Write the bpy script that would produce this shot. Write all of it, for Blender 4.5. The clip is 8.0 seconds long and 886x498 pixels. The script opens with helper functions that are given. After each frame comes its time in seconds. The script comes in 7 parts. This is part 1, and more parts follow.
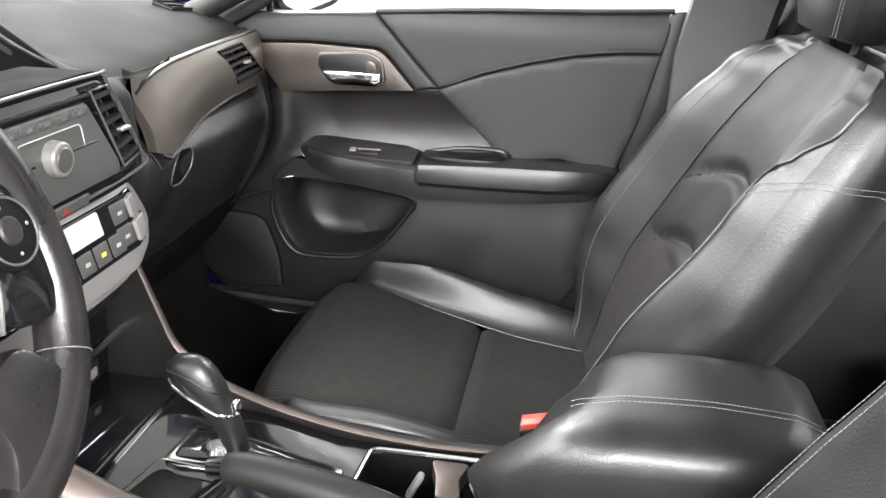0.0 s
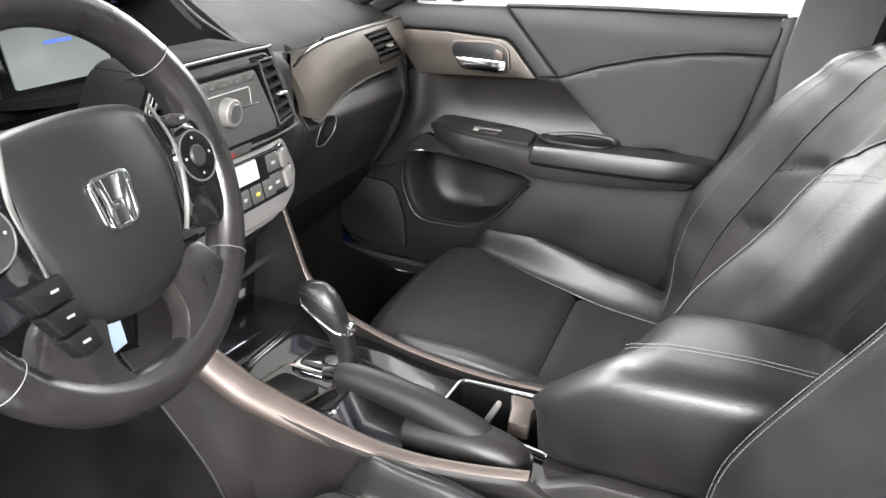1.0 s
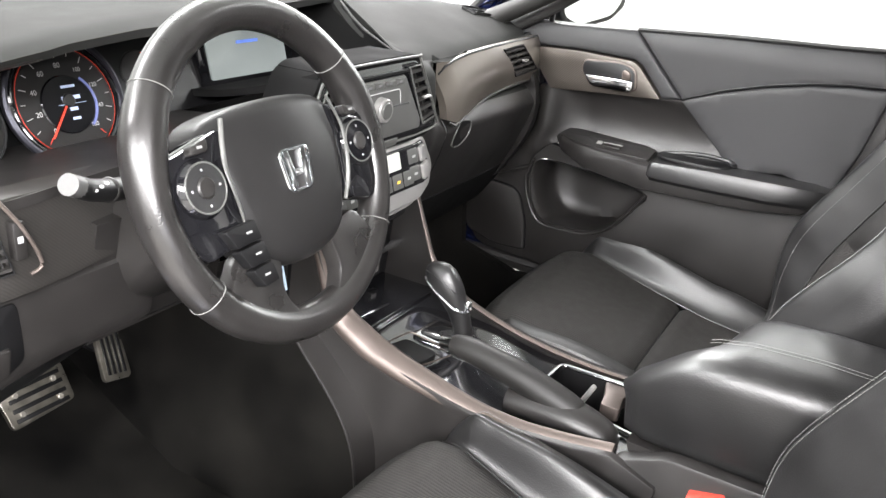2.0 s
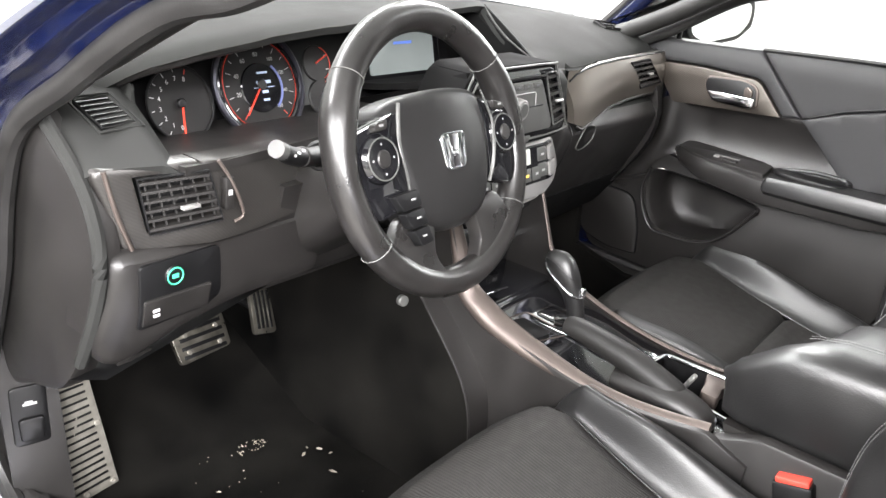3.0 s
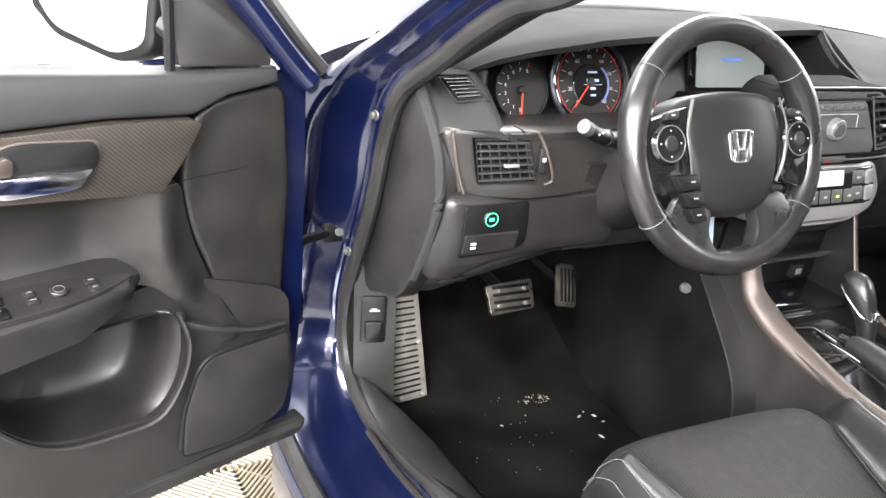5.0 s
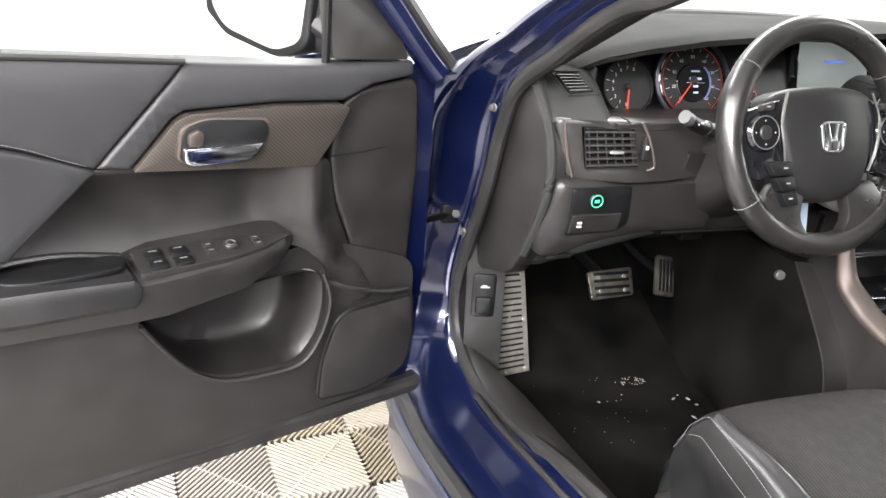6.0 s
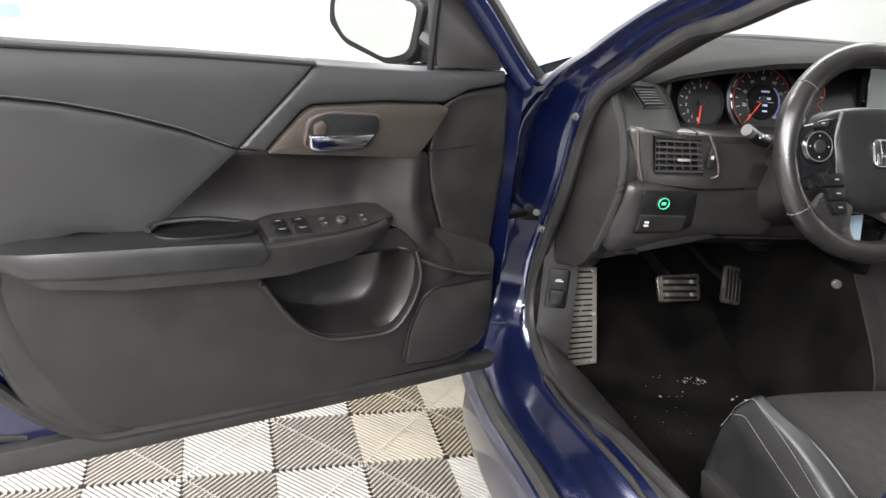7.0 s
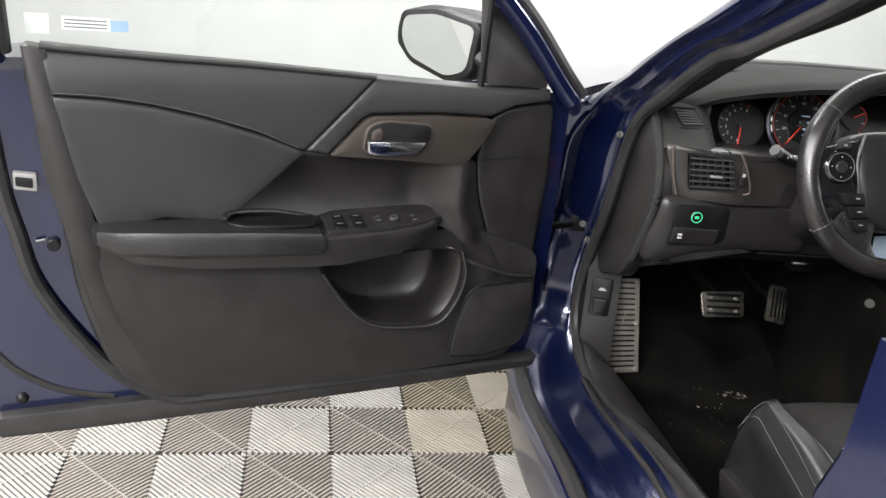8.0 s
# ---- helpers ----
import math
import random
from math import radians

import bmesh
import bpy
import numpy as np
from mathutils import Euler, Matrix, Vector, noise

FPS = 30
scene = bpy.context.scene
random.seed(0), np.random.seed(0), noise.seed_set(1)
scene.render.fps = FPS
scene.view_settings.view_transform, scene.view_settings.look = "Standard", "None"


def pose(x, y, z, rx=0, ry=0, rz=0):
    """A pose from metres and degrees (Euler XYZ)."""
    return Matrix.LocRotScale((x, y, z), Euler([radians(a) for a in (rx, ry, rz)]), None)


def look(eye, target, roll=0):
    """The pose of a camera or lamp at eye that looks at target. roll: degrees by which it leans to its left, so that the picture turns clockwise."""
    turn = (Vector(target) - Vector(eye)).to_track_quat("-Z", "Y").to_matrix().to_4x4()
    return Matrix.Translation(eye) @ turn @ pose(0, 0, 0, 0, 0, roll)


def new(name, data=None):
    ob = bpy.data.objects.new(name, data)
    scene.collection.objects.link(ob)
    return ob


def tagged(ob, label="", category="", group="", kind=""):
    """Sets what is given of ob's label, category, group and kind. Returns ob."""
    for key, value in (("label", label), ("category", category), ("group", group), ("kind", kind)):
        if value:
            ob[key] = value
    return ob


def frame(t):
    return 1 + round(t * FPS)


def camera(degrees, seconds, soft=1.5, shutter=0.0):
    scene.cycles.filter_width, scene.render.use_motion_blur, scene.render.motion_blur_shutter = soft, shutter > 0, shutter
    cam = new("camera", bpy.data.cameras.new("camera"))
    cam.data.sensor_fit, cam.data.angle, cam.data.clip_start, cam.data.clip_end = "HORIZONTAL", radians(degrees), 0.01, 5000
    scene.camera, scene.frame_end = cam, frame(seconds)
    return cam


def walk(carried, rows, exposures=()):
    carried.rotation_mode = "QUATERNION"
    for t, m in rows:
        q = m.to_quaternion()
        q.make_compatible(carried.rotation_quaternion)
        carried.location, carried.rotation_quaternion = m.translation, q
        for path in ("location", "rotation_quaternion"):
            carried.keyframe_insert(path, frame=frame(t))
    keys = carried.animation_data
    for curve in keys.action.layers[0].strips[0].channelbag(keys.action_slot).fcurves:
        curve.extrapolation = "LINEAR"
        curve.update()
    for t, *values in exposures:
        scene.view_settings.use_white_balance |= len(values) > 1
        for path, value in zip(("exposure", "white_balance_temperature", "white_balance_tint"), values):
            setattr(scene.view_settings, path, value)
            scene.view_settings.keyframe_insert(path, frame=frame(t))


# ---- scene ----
cam = camera(57.2, 8.0)
PATH = [
    (0, (-0.694, -0.354, 1.116), (1.138, -0.06, 0.369), 2.1),
    (0.5, (-0.769, -0.398, 1.127), (1.026, 0.037, 0.359), 2.6),
    (1, (-0.837, -0.44, 1.136), (0.902, 0.171, 0.36), 3.2),
    (1.5, (-0.895, -0.473, 1.148), (0.785, 0.291, 0.379), 4.0),
    (3, (-1.103, -0.546, 1.167), (0.389, 0.547, 0.405), 6.5),
    (3.5, (-1.14, -0.571, 1.17), (0.243, 0.654, 0.403), 6.9),
    (4, (-1.149, -0.618, 1.172), (0.062, 0.772, 0.396), 7.0),
    (4.5, (-1.161, -0.672, 1.167), (-0.127, 0.852, 0.387), 7.0),
    (5, (-1.183, -0.748, 1.168), (-0.317, 0.876, 0.386), 6.2),
    (6.5, (-1.298, -0.955, 1.175), (-0.74, 0.805, 0.405), 5.5),
    (7, (-1.312, -1.047, 1.187), (-0.859, 0.748, 0.43), 6.2),
    (7.5, (-1.304, -1.108, 1.197), (-0.948, 0.711, 0.445), 6.6),
    (8, (-1.269, -1.191, 1.206), (-1.018, 0.655, 0.479), 6.5),
]
walk(cam, [(t, look(eye, target, roll)) for t, eye, target, roll in PATH],
     [(0, 0.98), (1.5, 1.05), (3.5, 0.95), (5, 1.06), (6.5, 0.32), (7, 0.08), (7.5, -0.18), (8, -0.48)])

# ---- world and light ----
world = bpy.data.worlds.new("world")
scene.world = world
world.use_nodes = True
world.node_tree.nodes["Background"].inputs[0].default_value = (0.9, 0.95, 1.0, 1)
world.node_tree.nodes["Background"].inputs[1].default_value = 0.02
scene.view_settings.exposure = 0.0


def light_panel(eye, target, sx, sy, watts):
    data = bpy.data.lights.new("added_light", "AREA")
    data.shape, data.size, data.size_y, data.energy = "RECTANGLE", sx, sy, watts
    data.color = (1.0, 0.975, 0.985)
    ob = new("added_light", data)
    ob.matrix_world = look(eye, target)
    return ob


# unseen ceiling-height panels, added on both sides of the car, at front and behind
for lx in (-2.4, 2.4):
    for ly in (-1.8, 1.6):
        light_panel((lx, ly, 3.1), (lx * 0.55, ly * 0.9, 0), 0.9, 2.4, 240 if ly > 0 else 180)
light_panel((0.0, 3.1, 3.1), (0, 4.9, 0.8), 4.0, 0.5, 170)
light_panel((0.0, -3.6, 3.1), (0, -3.0, 0), 3.0, 0.9, 120)
# tilted panels without a known source, added to brighten door, cabin and seats
light_panel((-3.3, -3.6, 2.8), (-1.2, 0.2, 0.7), 2.4, 1.0, 400)
light_panel((-3.9, -0.5, 2.4), (-0.2, -0.2, 0.7), 3.0, 0.9, 270)
light_panel((0.0, 2.3, 3.1), (0.0, 0.3, 0.9), 3.4, 0.9, 230)
light_panel((4.3, 0.2, 2.2), (0.6, 0.0, 0.7), 3.2, 0.9, 130)

# ---- materials ----


def mat(name, color, rough=0.5, metal=0.0, coat=0.0, noise_amt=0.15, noise_scale=30.0, bump=0.0, bump_scale=400.0, spec=0.5, emit=None, emit_strength=0.0, kind="noise"):
    m = bpy.data.materials.new(name)
    m.use_nodes = True
    nt = m.node_tree
    b = nt.nodes["Principled BSDF"]
    b.inputs["Roughness"].default_value = rough
    b.inputs["Metallic"].default_value = metal
    b.inputs["Coat Weight"].default_value = coat
    b.inputs["Coat Roughness"].default_value = 0.03
    b.inputs["Specular IOR Level"].default_value = spec
    tc = nt.nodes.new("ShaderNodeTexCoord")
    big = nt.nodes.new("ShaderNodeTexNoise")
    big.inputs["Scale"].default_value = noise_scale
    big.inputs["Detail"].default_value = 5
    nt.links.new(tc.outputs["Object"], big.inputs["Vector"])
    ramp = nt.nodes.new("ShaderNodeMapRange")
    ramp.inputs["From Min"].default_value, ramp.inputs["From Max"].default_value = 0.3, 0.7
    ramp.inputs["To Min"].default_value, ramp.inputs["To Max"].default_value = 1 - noise_amt, 1 + noise_amt
    nt.links.new(big.outputs["Fac"], ramp.inputs["Value"])
    mul = nt.nodes.new("ShaderNodeVectorMath")
    mul.operation = "SCALE"
    mul.inputs[0].default_value = color
    nt.links.new(ramp.outputs["Result"], mul.inputs["Scale"])
    nt.links.new(mul.outputs["Vector"], b.inputs["Base Color"])
    rr = nt.nodes.new("ShaderNodeMapRange")
    rr.inputs["From Min"].default_value, rr.inputs["From Max"].default_value = 0.3, 0.7
    rr.inputs["To Min"].default_value, rr.inputs["To Max"].default_value = rough * 0.88, min(1, rough * 1.12)
    nt.links.new(big.outputs["Fac"], rr.inputs["Value"])
    nt.links.new(rr.outputs["Result"], b.inputs["Roughness"])
    if bump:
        if kind == "leather":
            fine = nt.nodes.new("ShaderNodeTexVoronoi")
            fine.feature = "SMOOTH_F1"
            out = "Distance"
        else:
            fine = nt.nodes.new("ShaderNodeTexNoise")
            fine.inputs["Detail"].default_value = 3
            out = "Fac"
        fine.inputs["Scale"].default_value = bump_scale
        nt.links.new(tc.outputs["Object"], fine.inputs["Vector"])
        bp = nt.nodes.new("ShaderNodeBump")
        bp.inputs["Strength"].default_value = bump
        bp.inputs["Distance"].default_value = 0.001
        nt.links.new(fine.outputs[out], bp.inputs["Height"])
        nt.links.new(bp.outputs["Normal"], b.inputs["Normal"])
    if emit:
        b.inputs["Emission Color"].default_value = (*emit, 1)
        b.inputs["Emission Strength"].default_value = emit_strength
    return m


def striped(m, scale, direction, depth, tint=None, mix=0.0, rot=0.0, profile="SIN"):
    """Adds fine ribs (a woven or carbon look) to a material: relief and a second tone."""
    nt = m.node_tree
    b = nt.nodes["Principled BSDF"]
    tc = nt.nodes.new("ShaderNodeTexCoord")
    mp = nt.nodes.new("ShaderNodeMapping")
    mp.inputs["Rotation"].default_value = rot if isinstance(rot, tuple) else (0, 0, rot)
    wv = nt.nodes.new("ShaderNodeTexWave")
    wv.wave_type, wv.bands_direction, wv.wave_profile = "BANDS", direction, profile
    wv.inputs["Scale"].default_value = scale
    wv.inputs["Distortion"].default_value = 0.12
    wv.inputs["Detail"].default_value = 2
    nt.links.new(tc.outputs["Object"], mp.inputs["Vector"])
    nt.links.new(mp.outputs["Vector"], wv.inputs["Vector"])
    bp = nt.nodes.new("ShaderNodeBump")
    bp.inputs["Strength"].default_value = depth
    bp.inputs["Distance"].default_value = 0.001
    nt.links.new(wv.outputs["Fac"], bp.inputs["Height"])
    nt.links.new(bp.outputs["Normal"], b.inputs["Normal"])
    if tint:
        mx = nt.nodes.new("ShaderNodeMix")
        mx.data_type = "RGBA"
        src = b.inputs["Base Color"].links[0].from_socket
        mm = nt.nodes.new("ShaderNodeMath")
        mm.operation = "MULTIPLY"
        mm.inputs[1].default_value = mix
        nt.links.new(wv.outputs["Fac"], mm.inputs[0])
        nt.links.new(mm.outputs[0], mx.inputs["Factor"])
        nt.links.new(src, mx.inputs["A"])
        mx.inputs["B"].default_value = (*tint, 1)
        nt.links.new(mx.outputs["Result"], b.inputs["Base Color"])
    return m


LEATHER = mat("black_leather", (0.0098, 0.0097, 0.0098), 0.36, spec=0.6, noise_amt=0.16, noise_scale=18, bump=0.18, bump_scale=620, kind="leather")
LEATHER_WORN = mat("worn_leather", (0.013, 0.0122, 0.0118), 0.30, spec=0.62, noise_amt=0.2, noise_scale=34, bump=0.10, bump_scale=500, kind="leather")
SEAT_MID = mat("matt_seat_leather", (0.0105, 0.0100, 0.0095), 0.56, spec=0.36, noise_amt=0.16, noise_scale=22, bump=0.12, bump_scale=900, kind="leather")
DOOR_VINYL = mat("charcoal_door_vinyl", (0.0195, 0.0195, 0.0205), 0.52, spec=0.42, noise_amt=0.12, noise_scale=9, bump=0.14, bump_scale=800, kind="leather")
FABRIC = striped(mat("ribbed_fabric", (0.0105, 0.0098, 0.0092), 0.72, noise_amt=0.2, noise_scale=60, spec=0.3), 62, "X", 0.5, (0.032, 0.030, 0.028), 0.6)
SOFT = mat("soft_dash_vinyl", (0.0235, 0.024, 0.023), 0.8, noise_amt=0.10, noise_scale=10, bump=0.12, bump_scale=1100, kind="leather", spec=0.10)
PLASTIC = mat("grained_plastic", (0.0128, 0.0118, 0.0113), 0.44, spec=0.5, noise_amt=0.22, noise_scale=16, bump=0.14, bump_scale=1100)
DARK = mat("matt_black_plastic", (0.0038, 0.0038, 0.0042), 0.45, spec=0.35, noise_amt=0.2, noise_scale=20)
MATT = mat("flat_black_plastic", (0.006, 0.006, 0.006), 0.9, spec=0.08, noise_amt=0.15, noise_scale=20)
PIANO = mat("gloss_black", (0.006, 0.006, 0.007), 0.08, coat=0.6, noise_amt=0.2, noise_scale=20)
CHROME = mat("chrome", (0.75, 0.76, 0.78), 0.12, 1.0, noise_amt=0.05)
SATIN = mat("satin_metal_trim", (0.105, 0.086, 0.077), 0.42, 0.65, noise_amt=0.12, noise_scale=8)
SILVER = mat("silver_plastic", (0.27, 0.265, 0.258), 0.33, 0.35, noise_amt=0.06, noise_scale=8)
GREY = mat("dark_grey_facing", (0.085, 0.086, 0.082), 0.4, 0.15, noise_amt=0.08, noise_scale=8)
CARBON = striped(mat("carbon_weave_trim", (0.048, 0.043, 0.038), 0.36, 0.6, coat=0.15, noise_amt=0.10, noise_scale=9), 115, "DIAGONAL", 0.15, (0.105, 0.088, 0.073), 0.55)
PAINT = mat("deep_blue_paint", (0.0036, 0.0076, 0.041), 0.24, 0.45, coat=1.0, noise_amt=0.1, noise_scale=5)
PAINT.node_tree.nodes["Principled BSDF"].inputs["Coat Roughness"].default_value = 0.10
PAINT.node_tree.nodes["Principled BSDF"].inputs["Coat IOR"].default_value = 1.62
RUBBER = mat("rubber_seal", (0.0135, 0.013, 0.0125), 0.5, noise_amt=0.3, noise_scale=25, bump=0.15, bump_scale=400)
CARPET = mat("black_carpet", (0.0046, 0.0043, 0.0038), 0.95, noise_amt=0.95, noise_scale=7, bump=0.6, bump_scale=1500, spec=0.08)
PEDAL = mat("brushed_steel", (0.30, 0.285, 0.25), 0.36, 0.55, noise_amt=0.2, noise_scale=60)
PEDAL_DARK = mat("scuffed_steel", (0.26, 0.245, 0.21), 0.30, 0.9, noise_amt=0.3, noise_scale=45)
THREAD = mat("grey_thread", (0.15, 0.15, 0.147), 0.7)
LCD = mat("screen_glass", (0.12, 0.13, 0.13), 0.12, coat=0.5, noise_amt=0.04, emit=(0.55, 0.62, 0.60), emit_strength=0.17)
LCD2 = mat("pale_lcd", (0.45, 0.46, 0.42), 0.2, noise_amt=0.04, emit=(0.8, 0.85, 0.8), emit_strength=0.15)
WHITE_INK = mat("white_print", (0.42, 0.42, 0.42), 0.5, emit=(1, 1, 1), emit_strength=0.02)
RED_INK = mat("red_lit_print", (0.55, 0.04, 0.02), 0.5, emit=(1.0, 0.08, 0.03), emit_strength=0.10)
BLUE_INK = mat("blue_lit_print", (0.1, 0.2, 0.7), 0.5, emit=(0.25, 0.4, 1.0), emit_strength=0.22)
GREEN_INK = mat("green_lit_ring", (0.05, 0.5, 0.25), 0.5, emit=(0.1, 0.9, 0.45), emit_strength=0.2)
AMBER_INK = mat("amber_lit_print", (0.7, 0.45, 0.05), 0.5, emit=(1.0, 0.6, 0.1), emit_strength=0.6)
RED_PLASTIC = mat("red_buckle_plastic", (0.65, 0.06, 0.04), 0.4)
PILLAR_GREY = mat("grey_pillar_plastic", (0.07, 0.071, 0.072), 0.5, noise_amt=0.08, noise_scale=12, bump=0.1, bump_scale=1100)
WEBBING = striped(mat("seat_belt_webbing", (0.17, 0.17, 0.17), 0.7), 160, "Y", 0.4)
WALL = mat("white_wall_paint", (0.53, 0.535, 0.525), 0.7, noise_amt=0.04, noise_scale=3, bump=0.1, bump_scale=60)
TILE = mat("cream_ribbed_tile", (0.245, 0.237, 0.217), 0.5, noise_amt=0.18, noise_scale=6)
# same tile, darkened: shading of ribs seen lengthwise, put into the colour
TILE_SHADED = mat("shaded_ribbed_tile", (0.172, 0.158, 0.138), 0.5, noise_amt=0.18, noise_scale=6)
# warm light beside the car, painted as a yellower tone of both tiles
TILE_WARM = mat("warm_lit_ribbed_tile", (0.235, 0.213, 0.168), 0.5, noise_amt=0.18, noise_scale=6)
TILE_WARM_SHADED = mat("warm_shaded_ribbed_tile", (0.180, 0.155, 0.112), 0.5, noise_amt=0.18, noise_scale=6)
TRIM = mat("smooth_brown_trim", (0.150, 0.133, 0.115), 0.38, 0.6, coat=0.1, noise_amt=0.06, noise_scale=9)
TILE_UNDER = mat("dark_slab", (0.035, 0.033, 0.03), 0.8, noise_amt=0.3, noise_scale=8)
PAPER = mat("white_sticker", (0.75, 0.76, 0.75), 0.6)
STICKER_BLUE = mat("blue_sticker", (0.25, 0.36, 0.55), 0.6)
GREY_INK = mat("grey_print", (0.12, 0.12, 0.125), 0.6)
DEBRIS = mat("dry_dirt_flakes", (0.27, 0.24, 0.195), 0.9, noise_amt=0.3)


def glass_mat(name, tint, rough=0.0):
    m = bpy.data.materials.new(name)
    m.use_nodes = True
    nt = m.node_tree
    nt.nodes.remove(nt.nodes["Principled BSDF"])
    out = nt.nodes["Material Output"]
    tr, gl, mx = (nt.nodes.new("ShaderNode" + n) for n in ("BsdfTransparent", "BsdfGlossy", "MixShader"))
    tr.inputs["Color"].default_value = (*tint, 1)
    gl.inputs["Roughness"].default_value = rough
    mx.inputs[0].default_value = 0.06
    nt.links.new(tr.outputs[0], mx.inputs[1])
    nt.links.new(gl.outputs[0], mx.inputs[2])
    nt.links.new(mx.outputs[0], out.inputs["Surface"])
    return m


GLASS = glass_mat("window_glass", (0.86, 0.90, 0.88))
MIRROR = mat("mirror_glass", (0.82, 0.83, 0.82), 0.02, 1.0, noise_amt=0.01)

# ---- building helpers ----
BASE = {}


def thing(name, base, label, category, rz=0.0, group="", mirror=False):
    """An Empty at its base; its parts are given in the car's coordinates, before the turn rz."""
    e = new(name)
    e.empty_display_size = 0.05
    e.matrix_world = pose(*base, 0, 0, rz)
    BASE[e.name] = (Vector(base), mirror)
    return tagged(e, label, category, group)


def part(name, bm, material, parent, label="", sharp=35, kind=""):
    base, mirror = BASE[parent.name]
    if mirror:
        bmesh.ops.scale(bm, vec=(-1, 1, 1), verts=bm.verts)
        bmesh.ops.reverse_faces(bm, faces=bm.faces)
    bmesh.ops.translate(bm, vec=-base, verts=bm.verts)
    me = bpy.data.meshes.new(name)
    for f in bm.faces:
        f.smooth = True
    bm.to_mesh(me)
    bm.free()
    me.set_sharp_from_angle(angle=radians(sharp))
    me.materials.append(material)
    ob = new(name, me)
    ob.parent = parent
    BASE[ob.name] = (base, mirror)
    return tagged(ob, label, kind=kind)


def solid(name, bm, material, label, category, kind="", sharp=35, group=""):
    """A top-level thing of one mesh, in the car's coordinates."""
    me = bpy.data.meshes.new(name)
    for f in bm.faces:
        f.smooth = True
    bm.to_mesh(me)
    bm.free()
    me.set_sharp_from_angle(angle=radians(sharp))
    me.materials.append(material)
    ob = new(name, me)
    BASE[ob.name] = (Vector((0, 0, 0)), False)
    return tagged(ob, label, category, group, kind)


def lerp(a, b, t):
    return a + (b - a) * t


def curve_at(keys, x):
    """Smooth value from rows of (x, value)."""
    if x <= keys[0][0]:
        return keys[0][1]
    for (x0, v0), (x1, v1) in zip(keys, keys[1:]):
        if x <= x1:
            t = (x - x0) / (x1 - x0)
            t = t * t * (3 - 2 * t)
            return v0 + (v1 - v0) * t
    return keys[-1][1]


def spline(pts, n=6, closed=False):
    """Catmull-Rom through the points."""
    pts = [Vector(p) for p in pts]
    out, k = [], len(pts)
    for i in range(k if closed else k - 1):
        p0 = pts[(i - 1) % k] if closed or i else pts[0]
        p1, p2 = pts[i], pts[(i + 1) % k]
        p3 = pts[(i + 2) % k] if closed or i + 2 < k else pts[-1]
        for j in range(n):
            t = j / n
            out.append(0.5 * (2 * p1 + (p2 - p0) * t + (2 * p0 - 5 * p1 + 4 * p2 - p3) * t * t + (3 * p1 - p0 - 3 * p2 + p3) * t ** 3))
    if not closed:
        out.append(pts[-1])
    return out


def fillet(pts, r, seg=4):
    """Rounds a closed polygon's corners (2D); r may be a list."""
    out, k = [], len(pts)
    rs = r if isinstance(r, (list, tuple)) else [r] * k
    for i in range(k):
        a, b, c = Vector(pts[i - 1]), Vector(pts[i]), Vector(pts[(i + 1) % k])
        u, v = (a - b), (c - b)
        d = min(rs[i], u.length * 0.45, v.length * 0.45)
        if d < 1e-4:
            out.append(b)
            continue
        p, q = b + u.normalized() * d, b + v.normalized() * d
        for j in range(seg + 1):
            t = j / seg
            out.append((1 - t) ** 2 * p + 2 * t * (1 - t) * b + t * t * q)
    return out


def to3(axis, d, a, b):
    return Vector((d, a, b)) if axis == "x" else Vector((a, d, b)) if axis == "y" else Vector((a, b, d))


def panel(outline, axis, front, thick, bevel=0.004, f=None, step=0.04, seg=2):
    """A plate of that outline; its face lies at front (+ f(a, b)) on the axis, its back at front + thick. Rounded rim."""
    pts, clean = [Vector(p[:2]) for p in outline], []
    for p in pts:
        if not clean or (p - clean[-1]).length > 4e-4:
            clean.append(p)
    if (clean[0] - clean[-1]).length < 4e-4:
        clean.pop()
    bm = bmesh.new()
    vs = [bm.verts.new(to3(axis, front, *p)) for p in clean]
    face = bm.faces.new(vs)
    got = bmesh.ops.extrude_face_region(bm, geom=[face])
    back = [g for g in got["geom"] if isinstance(g, bmesh.types.BMVert)]
    n = {"x": Vector((1, 0, 0)), "y": Vector((0, 1, 0)), "z": Vector((0, 0, 1))}[axis]
    bmesh.ops.translate(bm, vec=n * thick, verts=back)
    if face.is_valid and bevel:
        rim = list(face.edges)
    else:
        rim = []
    if rim:
        bmesh.ops.bevel(bm, geom=rim, offset=bevel, segments=seg, profile=0.5, affect="EDGES", clamp_overlap=True)
    if f:
        lo = [min(p[i] for p in clean) for i in (0, 1)]
        hi = [max(p[i] for p in clean) for i in (0, 1)]
        ax = [to3(axis, 0, 1, 0), to3(axis, 0, 0, 1)]
        for i in (0, 1):
            k = int((hi[i] - lo[i]) / step)
            for j in range(1, k + 1):
                c = lo[i] + (hi[i] - lo[i]) * j / (k + 1)
                bmesh.ops.bisect_plane(bm, geom=bm.verts[:] + bm.edges[:] + bm.faces[:], plane_co=ax[i] * c, plane_no=ax[i], dist=1e-5)
        for v in bm.verts:
            a, b = (v.co.y, v.co.z) if axis == "x" else (v.co.x, v.co.z) if axis == "y" else (v.co.x, v.co.y)
            v.co += n * f(a, b)
    bmesh.ops.recalc_face_normals(bm, faces=bm.faces)
    return bm


